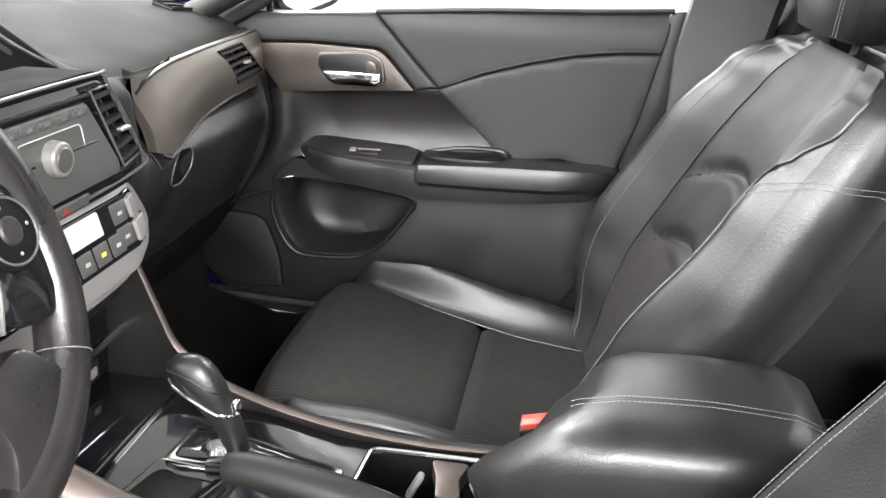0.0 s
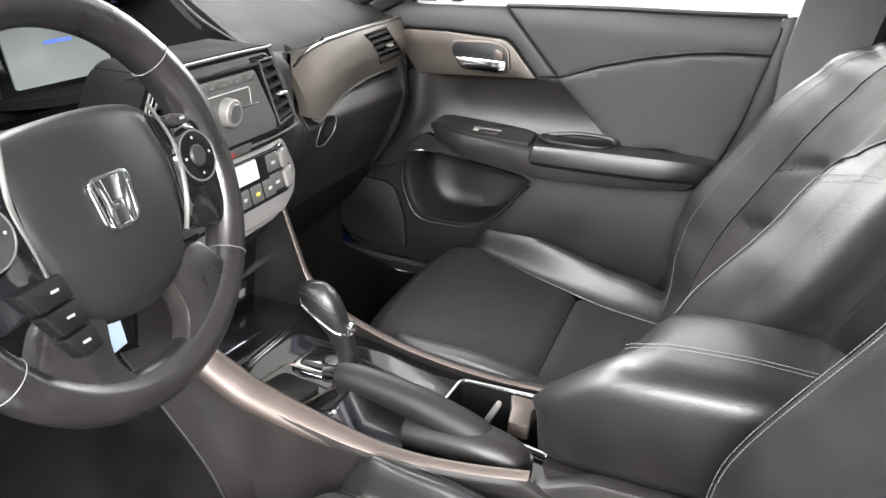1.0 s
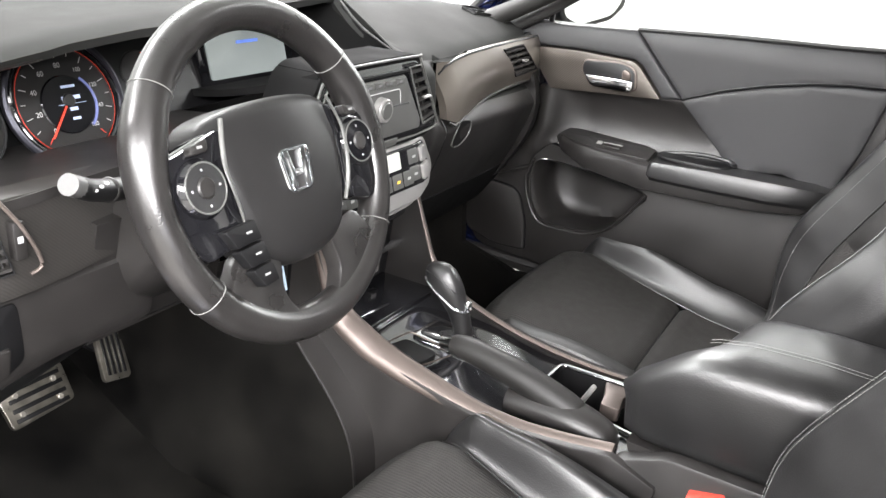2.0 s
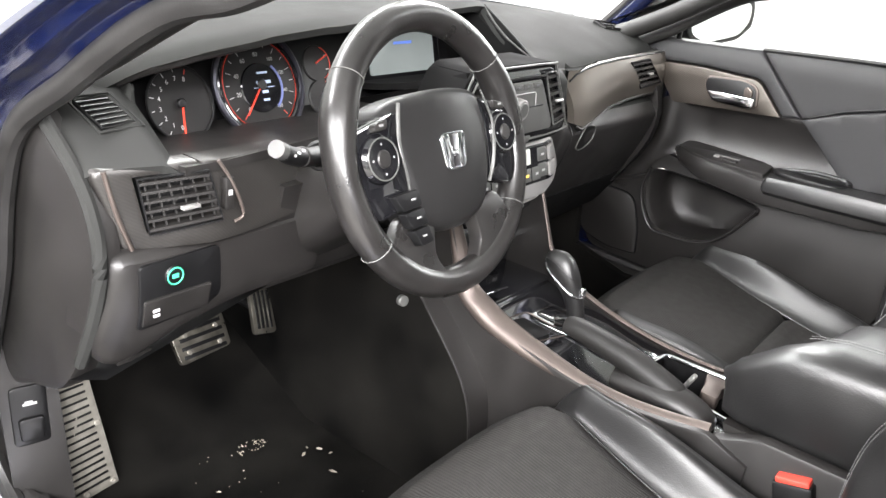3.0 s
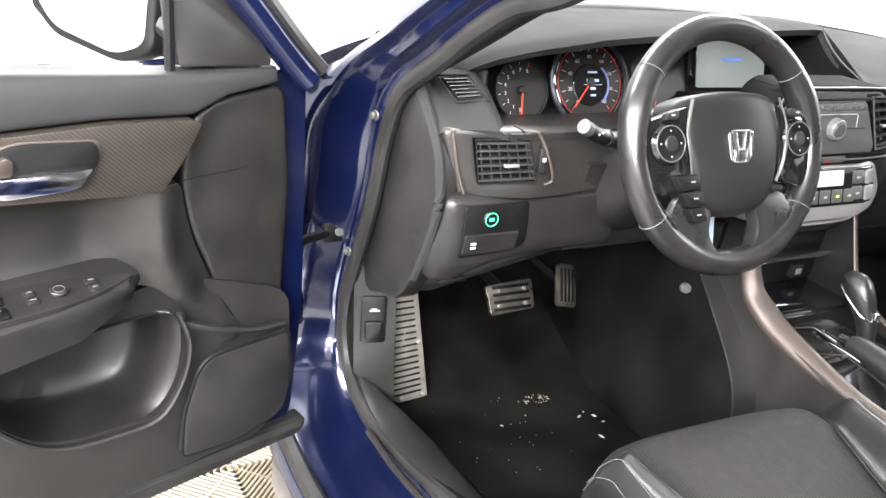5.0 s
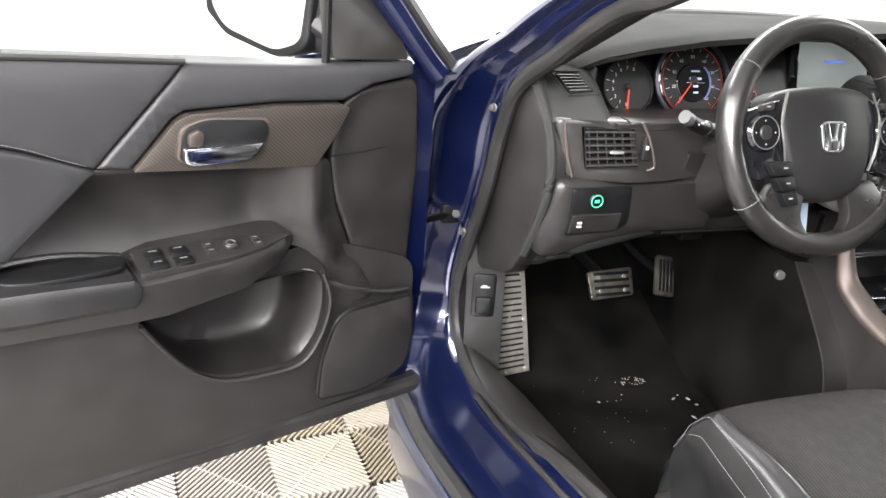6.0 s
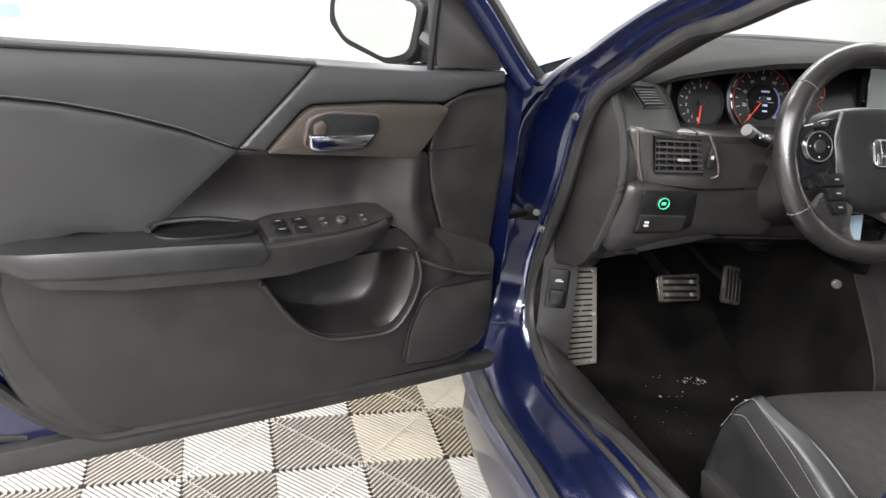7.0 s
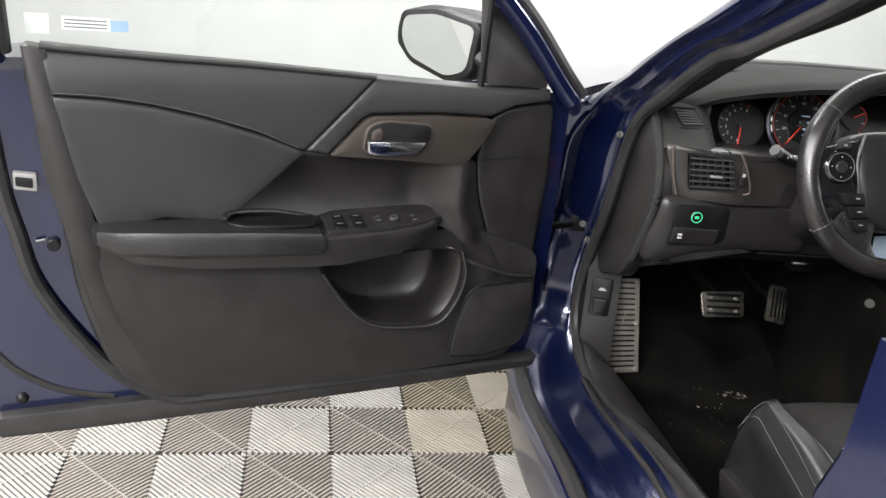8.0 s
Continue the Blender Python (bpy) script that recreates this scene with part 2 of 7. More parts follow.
def holed(outline, hole):
    """One outline that runs round a plate and, by a slit, round the hole in it."""
    o, h = [Vector(p[:2]) for p in outline], [Vector(p[:2]) for p in hole]
    area = lambda q: sum(a.x * b.y - b.x * a.y for a, b in zip(q, q[1:] + q[:1]))  # noqa: E731
    if area(o) * area(h) > 0:
        h = h[::-1]
    i, j = min(((i, j) for i in range(len(o)) for j in range(len(h))), key=lambda k: (o[k[0]] - h[k[1]]).length)
    e = Vector((4e-4, 5e-4))
    return [o[i] + e] + o[i + 1:] + o[:i] + [o[i] - e] + [h[j] - e] + h[j + 1:] + h[:j] + [h[j] + e]


def box(x0, x1, y0, y1, z0, z1, bevel=0.004, seg=2):
    bm = bmesh.new()
    bmesh.ops.create_cube(bm, size=1)
    bmesh.ops.scale(bm, vec=(abs(x1 - x0), abs(y1 - y0), abs(z1 - z0)), verts=bm.verts)
    bmesh.ops.translate(bm, vec=((x0 + x1) / 2, (y0 + y1) / 2, (z0 + z1) / 2), verts=bm.verts)
    if bevel:
        bmesh.ops.bevel(bm, geom=bm.edges[:], offset=bevel, segments=seg, profile=0.5, affect="EDGES", clamp_overlap=True)
    return bm


def loft(rings, closed=True, caps=True):
    """Skins a list of rings of equally many points."""
    bm = bmesh.new()
    rows = [[bm.verts.new(p) for p in ring] for ring in rings]
    k = len(rows[0])
    for a, b in zip(rows, rows[1:]):
        for i in range(k if closed else k - 1):
            j = (i + 1) % k
            try:
                bm.faces.new((a[i], a[j], b[j], b[i]))
            except ValueError:
                pass
    if caps and closed:
        bm.faces.new(rows[0][::-1])
        bm.faces.new(rows[-1])
    bmesh.ops.remove_doubles(bm, verts=bm.verts, dist=1e-5)
    bmesh.ops.recalc_face_normals(bm, faces=bm.faces)
    return bm


def sheet(fn, nu, nv, thick=0.0, back=None):
    """A sheet fn(u, v), u and v from 0 to 1, with thickness along its normals."""
    bm = bmesh.new()
    vs = [[bm.verts.new(fn(i / nu, j / nv)) for j in range(nv + 1)] for i in range(nu + 1)]
    for i in range(nu):
        for j in range(nv):
            bm.faces.new((vs[i][j], vs[i + 1][j], vs[i + 1][j + 1], vs[i][j + 1]))
    if thick:
        bmesh.ops.recalc_face_normals(bm, faces=bm.faces)
        bm.normal_update()
        bmesh.ops.solidify(bm, geom=bm.faces[:], thickness=thick)
    bmesh.ops.recalc_face_normals(bm, faces=bm.faces)
    return bm


def tube(path, radius, sides=10, up=(0, 0, 1), flat=1.0, closed=False):
    """Sweeps a round (or flattened) section along a path; radius may be a function of 0..1."""
    path = [Vector(p) for p in path]
    n, rings = len(path), []
    for i, p in enumerate(path):
        d = (path[(i + 1) % n] - path[i - 1]) if closed else (path[min(i + 1, n - 1)] - path[max(i - 1, 0)])
        d.normalize()
        r = d.cross(Vector(up))
        if r.length < 1e-4:
            r = d.cross(Vector((1, 0, 0)))
        r.normalize()
        w = r.cross(d)
        rad = radius(i / (n - 1)) if callable(radius) else radius
        rings.append([p + r * (math.cos(t) * rad) + w * (math.sin(t) * rad * flat) for t in (math.tau * k / sides for k in range(sides))])
    if closed:
        rings.append(rings[0])
    return loft(rings, True, not closed)


def disc(center, normal, radius, depth, sides=28, bevel=0.0015, r2=None):
    """A round, slightly tapered knob: its base at center, rising along normal."""
    n = Vector(normal).normalized()
    a = n.orthogonal().normalized()
    b = n.cross(a)
    r2 = r2 or radius
    prof = [(radius, 0), (r2, max(depth - bevel, 0)), (max(r2 - bevel, 1e-4), depth)]
    rings = [[Vector(center) + n * h + (a * math.cos(t) + b * math.sin(t)) * r for t in (math.tau * k / sides for k in range(sides))] for r, h in prof]
    return loft(rings)


def ring(center, normal, radius, r, n=48, sides=8, flat=1.0):
    nn = Vector(normal).normalized()
    a = nn.orthogonal().normalized()
    b = nn.cross(a)
    pts = [Vector(center) + (a * math.cos(t) + b * math.sin(t)) * radius for t in (math.tau * k / n for k in range(n))]
    return tube(pts, r, sides, up=nn, flat=flat, closed=True)


def dashes(path, step=0.0047, length=0.0036, r=0.00042):
    """Sewing stitches along a path."""
    path = [Vector(p) for p in path]
    bm = bmesh.new()
    pos, need = 0.0, 0.0
    for a, b in zip(path, path[1:]):
        seg = (b - a).length
        if seg < 1e-7:
            continue
        d = (b - a) / seg
        while need <= pos + seg:
            c = a + d * (need - pos)
            s = d.orthogonal().normalized()
            t = d.cross(s)
            q = [c + s * r, c + t * r, c - s * r, c - t * r]
            v = [bm.verts.new(p) for p in q] + [bm.verts.new(p + d * length) for p in q]
            for i in range(4):
                j = (i + 1) % 4
                bm.faces.new((v[i], v[j], v[4 + j], v[4 + i]))
            bm.faces.new(v[3::-1])
            bm.faces.new(v[4:])
            need += step
        pos += seg
    return bm


def merge(*bms):
    """Joins several pieces of one part."""
    out = bmesh.new()
    for b in bms:
        me = bpy.data.meshes.new("piece")
        b.to_mesh(me)
        b.free()
        out.from_mesh(me)
        bpy.data.meshes.remove(me)
    return out


def moved(bm, m):
    bmesh.ops.transform(bm, matrix=m, verts=bm.verts)
    return bm

# ---- the room ----
FLOOR_TURN = radians(3.0)
fu, fv = Vector((math.cos(FLOOR_TURN), math.sin(FLOOR_TURN), 0)), Vector((-math.sin(FLOOR_TURN), math.cos(FLOOR_TURN), 0))
FLOOR_NODE = Vector((-1.459, 0.463, 0))
solid("floor", box(-5.2, 5.2, -5.2, 5.2, -0.06, -0.022, 0), TILE_UNDER, "dark slab under the ribbed floor tiles", "floor", "structure")
solid("ceiling", box(-5.2, 5.2, -5.2, 5.2, 3.2, 3.3, 0), WALL, "white painted ceiling", "ceiling", "structure")
solid("wall_north", box(-5.2, 5.2, 5.0, 5.2, -0.06, 3.2, 0), WALL, "bright white painted wall", "wall", "structure")
solid("wall_south", box(-5.2, 5.2, -5.2, -5.0, -0.06, 3.2, 0), WALL, "bright white painted wall", "wall", "structure")
solid("wall_west", box(-5.2, -5.0, -5.0, 5.0, -0.06, 3.2, 0), WALL, "bright white painted wall", "wall", "structure")
solid("wall_east", box(5.0, 5.2, -5.0, 5.0, -0.06, 3.2, 0), WALL, "bright white painted wall", "wall", "structure")

# ---- car shell ----
car = thing("car", (0, 0, 0.1), "deep blue four-door saloon body standing on a ribbed tile floor", "car")
OPEN_EDGE = [(-0.25, 1.20), (-0.147, 1.149), (-0.029, 1.095), (0.07, 1.065), (0.2, 0.985), (0.31, 0.915), (0.355, 0.83), (0.385, 0.72), (0.435, 0.6), (0.475, 0.5), (0.478, 0.43), (0.44, 0.37), (0.34, 0.335), (0.2, 0.345), (-0.1, 0.40), (-0.45, 0.41)]


# the outer edge that goes with the opening's edge, and sections between the two: (share of the way, x)
OUTER_EDGE = [(-0.20, 1.256), (-0.08, 1.196), (0.04, 1.136), (0.15, 1.08), (0.28, 1.015), (0.42, 0.945), (0.485, 0.87), (0.495, 0.76), (0.53, 0.63), (0.57, 0.51), (0.575, 0.42), (0.535, 0.32), (0.37, 0.265), (0.2, 0.265), (-0.1, 0.30), (-0.45, 0.31)]
PILLAR = [(0.0, 0.700), (0.05, 0.706), (0.30, 0.714), (0.34, 0.718), (0.37, 0.728), (0.42, 0.734), (0.60, 0.738), (0.64, 0.741), (0.67, 0.752), (0.74, 0.757), (0.88, 0.756), (0.96, 0.751), (1.0, 0.740), (1.0, 0.70)]
JAMB = [(0.0, 0.708), (0.05, 0.713), (0.30, 0.716), (0.34, 0.718), (0.36, 0.728), (0.40, 0.733), (0.55, 0.764), (0.655, 0.783), (0.645, 0.790), (0.630, 0.797), (0.630, 0.806), (0.66, 0.814), (0.75, 0.820), (1.0, 0.872)]
SILL = [(0.0, 0.708), (0.04, 0.722), (0.08, 0.734), (0.12, 0.744), (0.16, 0.752), (0.20, 0.790), (0.24, 0.808), (0.30, 0.832), (0.34, 0.842), (0.38, 0.850), (0.45, 0.862), (0.55, 0.868), (0.70, 0.871), (1.0, 0.872)]


def body_side(s):
    """Pillar, jamb and sill of one side, s = -1 for the driver's, skinned along the opening's edge."""
    edge = spline([(y, z, 0) for y, z in OPEN_EDGE], 10)
    far_ = spline([(y, z, 0) for y, z in OUTER_EDGE], 10)
    rings, n = [], len(edge)
    for i, (p, o) in enumerate(zip(edge, far_)):
        t = i / (n - 1)
        jam = curve_at([(0.28, 0), (0.44, 1)], t)
        sil = curve_at([(0.66, 0), (0.80, 1)], t)
        ring_ = []
        for a, b, c in zip(PILLAR, JAMB, SILL):
            k = lerp(lerp(a[0], b[0], jam), c[0], sil)
            x = lerp(lerp(a[1] - 0.14 * max(0, 0.25 - t), b[1], jam), c[1], sil)
            q = p.lerp(o, k)
            ring_.append(Vector((s * x, q.x, q.y)))
        rings.append(ring_)
    return loft(rings, closed=False, caps=False)


for side in (-1, 1):
    part("door_frame", body_side(side), PAINT if side < 0 else RUBBER, car, "glossy deep blue door jamb and sill" if side < 0 else "dark door frame behind the closed door", 38)
    seal_path = [(side * curve_at([(-0.3, 0.665), (0.0, 0.69), (0.2, 0.705), (0.4, 0.715)], y), y, z) for y, z in ((p.x, p.y) for p in spline([(y, z, 0) for y, z in OPEN_EDGE], 8))]
    part("door_seal", tube(seal_path, 0.014, 10, up=(1, 0, 0), flat=0.9), RUBBER, car, "black rubber weatherstrip round the opening")
    # inner pillar trim, behind the seal
    pts = [(-0.30, 1.262), (-0.12, 1.172), (0.02, 1.112), (0.11, 1.065), (0.22, 1.003), (0.33, 0.950), (0.42, 0.93)]
    inner = [(side * curve_at([(-0.3, 0.600), (0.3, 0.668)], y), y, z) for y, z in ((p.x, p.y) for p in spline([(y, z, 0) for y, z in pts], 8))]
    part("pillar_trim", tube(inner, 0.020, 12, up=(1, 0, 0), flat=1.0), RUBBER, car, "black padded windscreen pillar trim")
    # door pillar: paint below, a dark ribbed band, paint above
    sect = ((0.64, -0.59), (0.70, -0.565), (0.795, -0.580), (0.80, -0.588), (0.80, -0.69), (0.64, -0.69))
    back = lambda z: -0.30 * (z - 0.74) if z > 0.74 else 0.0  # noqa: E731
    inn = lambda z: -0.42 * max(0, z - 0.98)  # noqa: E731
    sec = lambda z, g=0.0: [(side * (x + inn(z) + (g if x > 0.75 else 0)), y + back(z) + (g if y > -0.6 else 0), z) for x, y in sect]  # noqa: E731
    part("door_pillar", loft([sec(z) for z in (0.34, 0.6, 0.74, 0.80)]), PAINT if side < 0 else PLASTIC, car, "deep blue pillar between the doors" if side < 0 else "dark pillar between the doors", 25)
    band = part("pillar_band", loft([sec(z, -0.002) for z in (0.80, 0.85)]), RUBBER, car, "black pillar band with raised arrows", 25)
    part("door_pillar", loft([sec(z) for z in (0.85, 0.98, 1.15, 1.36)]), PAINT if side < 0 else PLASTIC, car, "deep blue pillar between the doors" if side < 0 else "dark pillar between the doors", 25)
    if side < 0:
        for k in range(5):
            for dz in (-1, 1):
                part("arrow_rib", tube([(-0.7985, -0.612 - 0.012 * k + back(0.825), 0.825), (-0.7985, -0.606 - 0.012 * k + back(0.825), 0.825 + 0.012 * dz)], 0.0016, 5), RUBBER, band)
    part("rear_side", loft([[(side * x, y, z) for y, z in ((-0.73, 0.3), (-0.73, 0.98), (-1.7, 1.02), (-1.75, 0.3))] for x in (0.80, 0.90)]), PAINT, car, "blue rear door side")
    part("rear_lining", panel([(-0.69, 0.23), (-0.69, 0.96), (-1.7, 1.0), (-1.7, 0.23)], "x", side * 0.785, side * 0.012, 0), PLASTIC, car, "dark rear side lining")
    part("wing_top", sheet(lambda u, v: Vector((side * (0.806 + 0.085 * math.sin(0.5 * math.pi * u)), lerp(0.515 + 0.05 * u, 1.88, v), 0.924 - 0.062 * u ** 2.2 - 0.11 * v ** 1.6)), 8, 14, 0.004), PAINT, car, "rounded top of the blue front wing", 60)
    part("front_wing", loft([[(side * x, y, z) for y, z in ((0.60, 0.28), (0.585, 0.60), (0.58, 0.86), (0.9, 0.865), (1.7, 0.78), (1.72, 0.3))] for x in (0.86, 0.90)]), PAINT, car, "blue front wing")

SILL_TRIM = [(-0.55, 0.40, 0), (-0.2, 0.395, 0), (0.1, 0.365, 0), (0.26, 0.347, 0), (0.32, 0.343, 0.15), (0.36, 0.345, 0.4), (0.395, 0.352, 0.75), (0.425, 0.358, 1.0)]
part("sill_trim", loft([[(-0.714, y, z), (-0.700, y, z + 0.012), (lerp(-0.655, -0.697, n), y, z + 0.010), (lerp(-0.622, -0.692, n), y, z - 0.03), (lerp(-0.60, -0.680, n), y, 0.24)] for y, z, n in SILL_TRIM], False, False), PLASTIC, car, "scuffed dark plastic sill trim", 60)
SILL_LINE = [(0.36, 0.318), (0.2, 0.318), (-0.1, 0.366), (-0.5, 0.378)]
STRIP = striped(mat("ribbed_sill_rubber", (0.016, 0.0155, 0.015), 0.34, spec=0.6, noise_amt=0.3, noise_scale=25), 130, "Y", 0.9)
part("sill_strip", loft([[Vector((x, p.x, p.y + h)) for x, h in ((-0.846, -0.010), (-0.842, 0.006), (-0.849, 0.011), (-0.862, 0.008), (-0.868, -0.004), (-0.866, -0.014))] for p in spline([(y, z, 0) for y, z in SILL_LINE], 8)]), STRIP, car, "ribbed black rubber sill strip", 40)
part("sill_skirt", loft([[Vector((x, p.x, p.y + h)) for x, h in ((-0.862, -0.006), (-0.868, -0.008), (-0.873, -0.016), (-0.876, -0.035), (-0.877, -0.10), (-0.86, -0.16))] for p in spline([(y, z, 0) for y, z in SILL_LINE[:1] + SILL_LINE[1:] + [(-0.7, 0.38)]], 8)], False, False), PAINT, car, "dark blue sill skirt", 40)
part("sill_strip", tube([(-0.728, y, z) for y, z in ((0.30, 0.336), (0.2, 0.343), (-0.1, 0.397), (-0.5, 0.408))], 0.006, 8), RUBBER, car, "worn rubber sill edge")
part("roof", sheet(lambda u, v: Vector((lerp(-0.56, 0.56, u), lerp(-1.7, -0.22, v), 1.36 + 0.05 * math.sin(math.pi * u) + 0.02 * math.sin(math.pi * v))), 12, 10, 0.03), PAINT, car, "blue roof")
part("headliner", sheet(lambda u, v: Vector((lerp(-0.55, 0.55, u), lerp(-1.68, -0.24, v), 1.325 + 0.05 * math.sin(math.pi * u) + 0.02 * math.sin(math.pi * v))), 12, 10, 0.01), WALL, car, "pale grey roof lining")
part("bonnet", sheet(lambda u, v: Vector((lerp(-0.80, 0.80, u), lerp(0.475 + 0.36 * (1 - (2 * u - 1) ** 2), 1.9, v), 0.955 - 0.11 * v ** 1.6 - 0.030 * (2 * u - 1) ** 4)), 28, 14, 0.005), PAINT, car, "glossy blue bonnet", 60)
part("scuttle", sheet(lambda u, v: Vector((lerp(-0.80, 0.80, u), 0.43 + 0.36 * (1 - (2 * u - 1) ** 2) + 0.16 * v, 0.942 - 0.032 * (2 * u - 1) ** 4)), 24, 2, 0.004), PAINT, car, "blue cowl panel below the windscreen", 60)
part("windscreen", sheet(lambda u, v: Vector(((2 * u - 1) * lerp(0.70, 0.56, v), lerp(0.46 + 0.34 * (1 - (2 * u - 1) ** 2), -0.24 + 0.05 * (1 - (2 * u - 1) ** 2), v), lerp(0.985 - 0.03 * (2 * u - 1) ** 4, 1.37, v))), 12, 6), GLASS, car, "clear windscreen").visible_shadow = False
part("bulkhead", box(-0.80, 0.80, 0.80, 0.84, 0.15, 0.9, 0), DARK, car)
part("floor_pan", box(-0.80, 0.84, -1.7, 0.8, 0.13, 0.225, 0), CARPET, car, "black carpeted floor")
part("tunnel", box(-0.13, 0.13, -1.3, 0.75, 0.2, 0.36, 0.02), CARPET, car)
part("rear_bulkhead", loft([[(-0.72, y, z), (0.72, y, z), (0.72, y - 0.1, z), (-0.72, y - 0.1, z)] for y, z in ((-1.3, 0.25), (-1.55, 1.0))]), DARK, car, "dark rear bench back")
part("rear_bench", box(-0.65, 0.65, -1.35, -0.92, 0.25, 0.47, 0.04), LEATHER, car, "dark rear bench")
part("rear_screen", box(-0.6, 0.6, -1.75, -1.7, 1.0, 1.36, 0), DARK, car, "shaded rear end")
part("footwell_floor", sheet(lambda u, v: Vector((lerp(-0.68, 0.68, u), lerp(-0.25, 0.8, v), 0.235 + (0.0 if v < 0.62 else 0.5 * (v - 0.62)) + 0.004 * math.sin(9 * u * v + 3 * v))), 24, 24, 0.01), CARPET, car, "black floor carpet with dirt")
for side in (-1, 1):
    part("kick_panel", loft([[(side * 0.69, y, z), (side * 0.715, y, z)] for y, z in ((0.43, 0.24), (0.475, 0.5), (0.40, 0.72))] , False, False), PLASTIC, car)
    part("kick_side", panel([(-0.5, 0.23), (-0.5, 0.40)] + ([(0.2, 0.345), (0.40, 0.345), (0.47, 0.40), (0.49, 0.62)] if side < 0 else [(0.2, 0.38), (0.34, 0.42), (0.36, 0.66)]) + [(0.8, 0.62), (0.8, 0.23)], "x", side * 0.675, side * 0.02, 0), PLASTIC if side < 0 else CARPET, car, "dark kick panel")

part("kick_face", sheet(lambda u, v: Vector((lerp(-0.712, -0.640, u), 0.436 + 0.05 * (v - 0.5) - 0.02 * u, lerp(0.24, 0.62, v))), 4, 8, 0.006), PLASTIC, car, "dark kick panel beside the foot rest")
KF = pose(-0.680, 0.4235, 0.478, -7, 0, -14)
release = part("release_plate", moved(panel(fillet([(-0.024, 0.044), (0.022, 0.044), (0.022, -0.044), (-0.024, -0.044)], 0.008), "y", 0, 0.008, 0.002), KF), DARK, car, "black boot release plate in the kick panel")
part("release_lever", moved(panel(fillet([(-0.017, -0.002), (0.016, -0.002), (0.014, -0.036), (-0.016, -0.036)], 0.006), "y", -0.006, 0.008, 0.003), KF), DARK, release)
for mx, mw, mz, mh in ((0.0, 0.009, 0.0175, 0.003), (-0.001, 0.005, 0.0208, 0.0022)):
    part("release_mark", moved(box(mx - mw, mx + mw, -0.0012, 0, mz - mh / 2, mz + mh / 2, 0), KF), WHITE_INK, release)

# ---- front doors ----
HINGE = (-0.868, 0.420, 0.36)
OPEN_ANGLE = -74.34


def front_door(driver):
    """One front door with its inner panel, in the closed place of the driver's side; mirrored for the passenger's."""
    label = "open front door, blue outside, black leather and plastic panel" if driver else "closed front door with black leather and plastic panel"
    d = thing("door", HINGE if driver else (-HINGE[0], HINGE[1], HINGE[2]), label, "car door", OPEN_ANGLE if driver else 0.0, "front doors", mirror=not driver)
    if not driver:
        BASE[d.name] = (Vector((-HINGE[0], HINGE[1], HINGE[2])), True)
    X = -0.72
    # painted shell
    shell = [(0.402, 0.95), (0.408, 0.60), (0.392, 0.40), (0.35, 0.355), (-0.40, 0.335), (-0.60, 0.345), (-0.61, 0.60), (-0.575, 0.85), (-0.56, 0.972), (0.2, 0.935)]
    part("shell", panel(holed(fillet(shell, 0.03), [(-0.11, 0.69), (-0.11, 0.48), (0.24, 0.48), (0.24, 0.69)]), "x", X - 0.037, -0.13, 0.0), PAINT, d, "deep blue painted door shell")
    low = spline([(X - 0.022, 0.40, 0.388), (X - 0.022, 0.1, 0.381), (X - 0.022, -0.25, 0.375), (X - 0.022, -0.33, 0.382), (X - 0.024, -0.418, 0.445), (X - 0.026, -0.484, 0.534), (X - 0.028, -0.528, 0.62), (X - 0.030, -0.547, 0.70), (X - 0.032, -0.563, 0.78), (X - 0.036, -0.575, 0.92)], 8)
    part("seal", tube(low, 0.012, 8, up=(1, 0, 0), flat=0.9), RUBBER, d, "black rubber door seal")
    part("lower_band", panel(fillet([(0.41, 0.398), (0.0, 0.390), (-0.30, 0.386), (-0.60, 0.378), (-0.60, 0.338), (-0.35, 0.340), (0.1, 0.355), (0.40, 0.372)], 0.008), "x", X - 0.014, -0.03, 0.010), RUBBER, d, "wide black rubber band along the door foot")
    fold = spline([(X - 0.036, -0.605, 0.505), (X - 0.036, -0.565, 0.452), (X - 0.036, -0.50, 0.408), (X - 0.036, -0.42, 0.385)], 8)
    part("edge_fold", tube(fold, 0.006, 8, up=(1, 0, 0), flat=0.5), RUBBER, d, "dark fold in the door's rear edge")
    inner_seal = spline([(X - 0.02, -0.27, 0.388), (X - 0.02, -0.33, 0.402), (X - 0.02, -0.401, 0.455), (X - 0.02, -0.445, 0.573), (X - 0.022, -0.465, 0.69), (X - 0.026, -0.49, 0.85), (X - 0.028, -0.508, 0.99)], 8)
    part("rear_strip", tube(inner_seal, 0.014, 8, up=(1, 0, 0), flat=0.6), RUBBER, d, "black rubber strip on the door's rear edge")
    lt = part("latch_plate", panel(fillet([(-0.546, 0.80), (-0.513, 0.796), (-0.513, 0.768), (-0.546, 0.772)], 0.004), "x", X - 0.026, -0.02, 0.002), SILVER, d, "bright door latch plate")
    part("latch_mouth", panel(fillet([(-0.543, 0.793), (-0.519, 0.79), (-0.519, 0.774), (-0.543, 0.778)], 0.003), "x", X - 0.0245, -0.02, 0.001), DARK, lt)
    part("latch_pin", disc((X - 0.038, -0.497, 0.678), (1, 0, 0), 0.010, 0.012, 16), DARK, d, "dark rubber latch buffer")
    part("latch_clip", tube([(X - 0.032, -0.522, 0.685), (X - 0.030, -0.508, 0.688)], 0.002, 6), GREY, d)
    part("bump_stop", disc((X - 0.04, -0.562, 0.40), (1, 0, 0), 0.011, 0.012, 20, 0.003, 0.008), DARK, d, "round rubber bump stop")
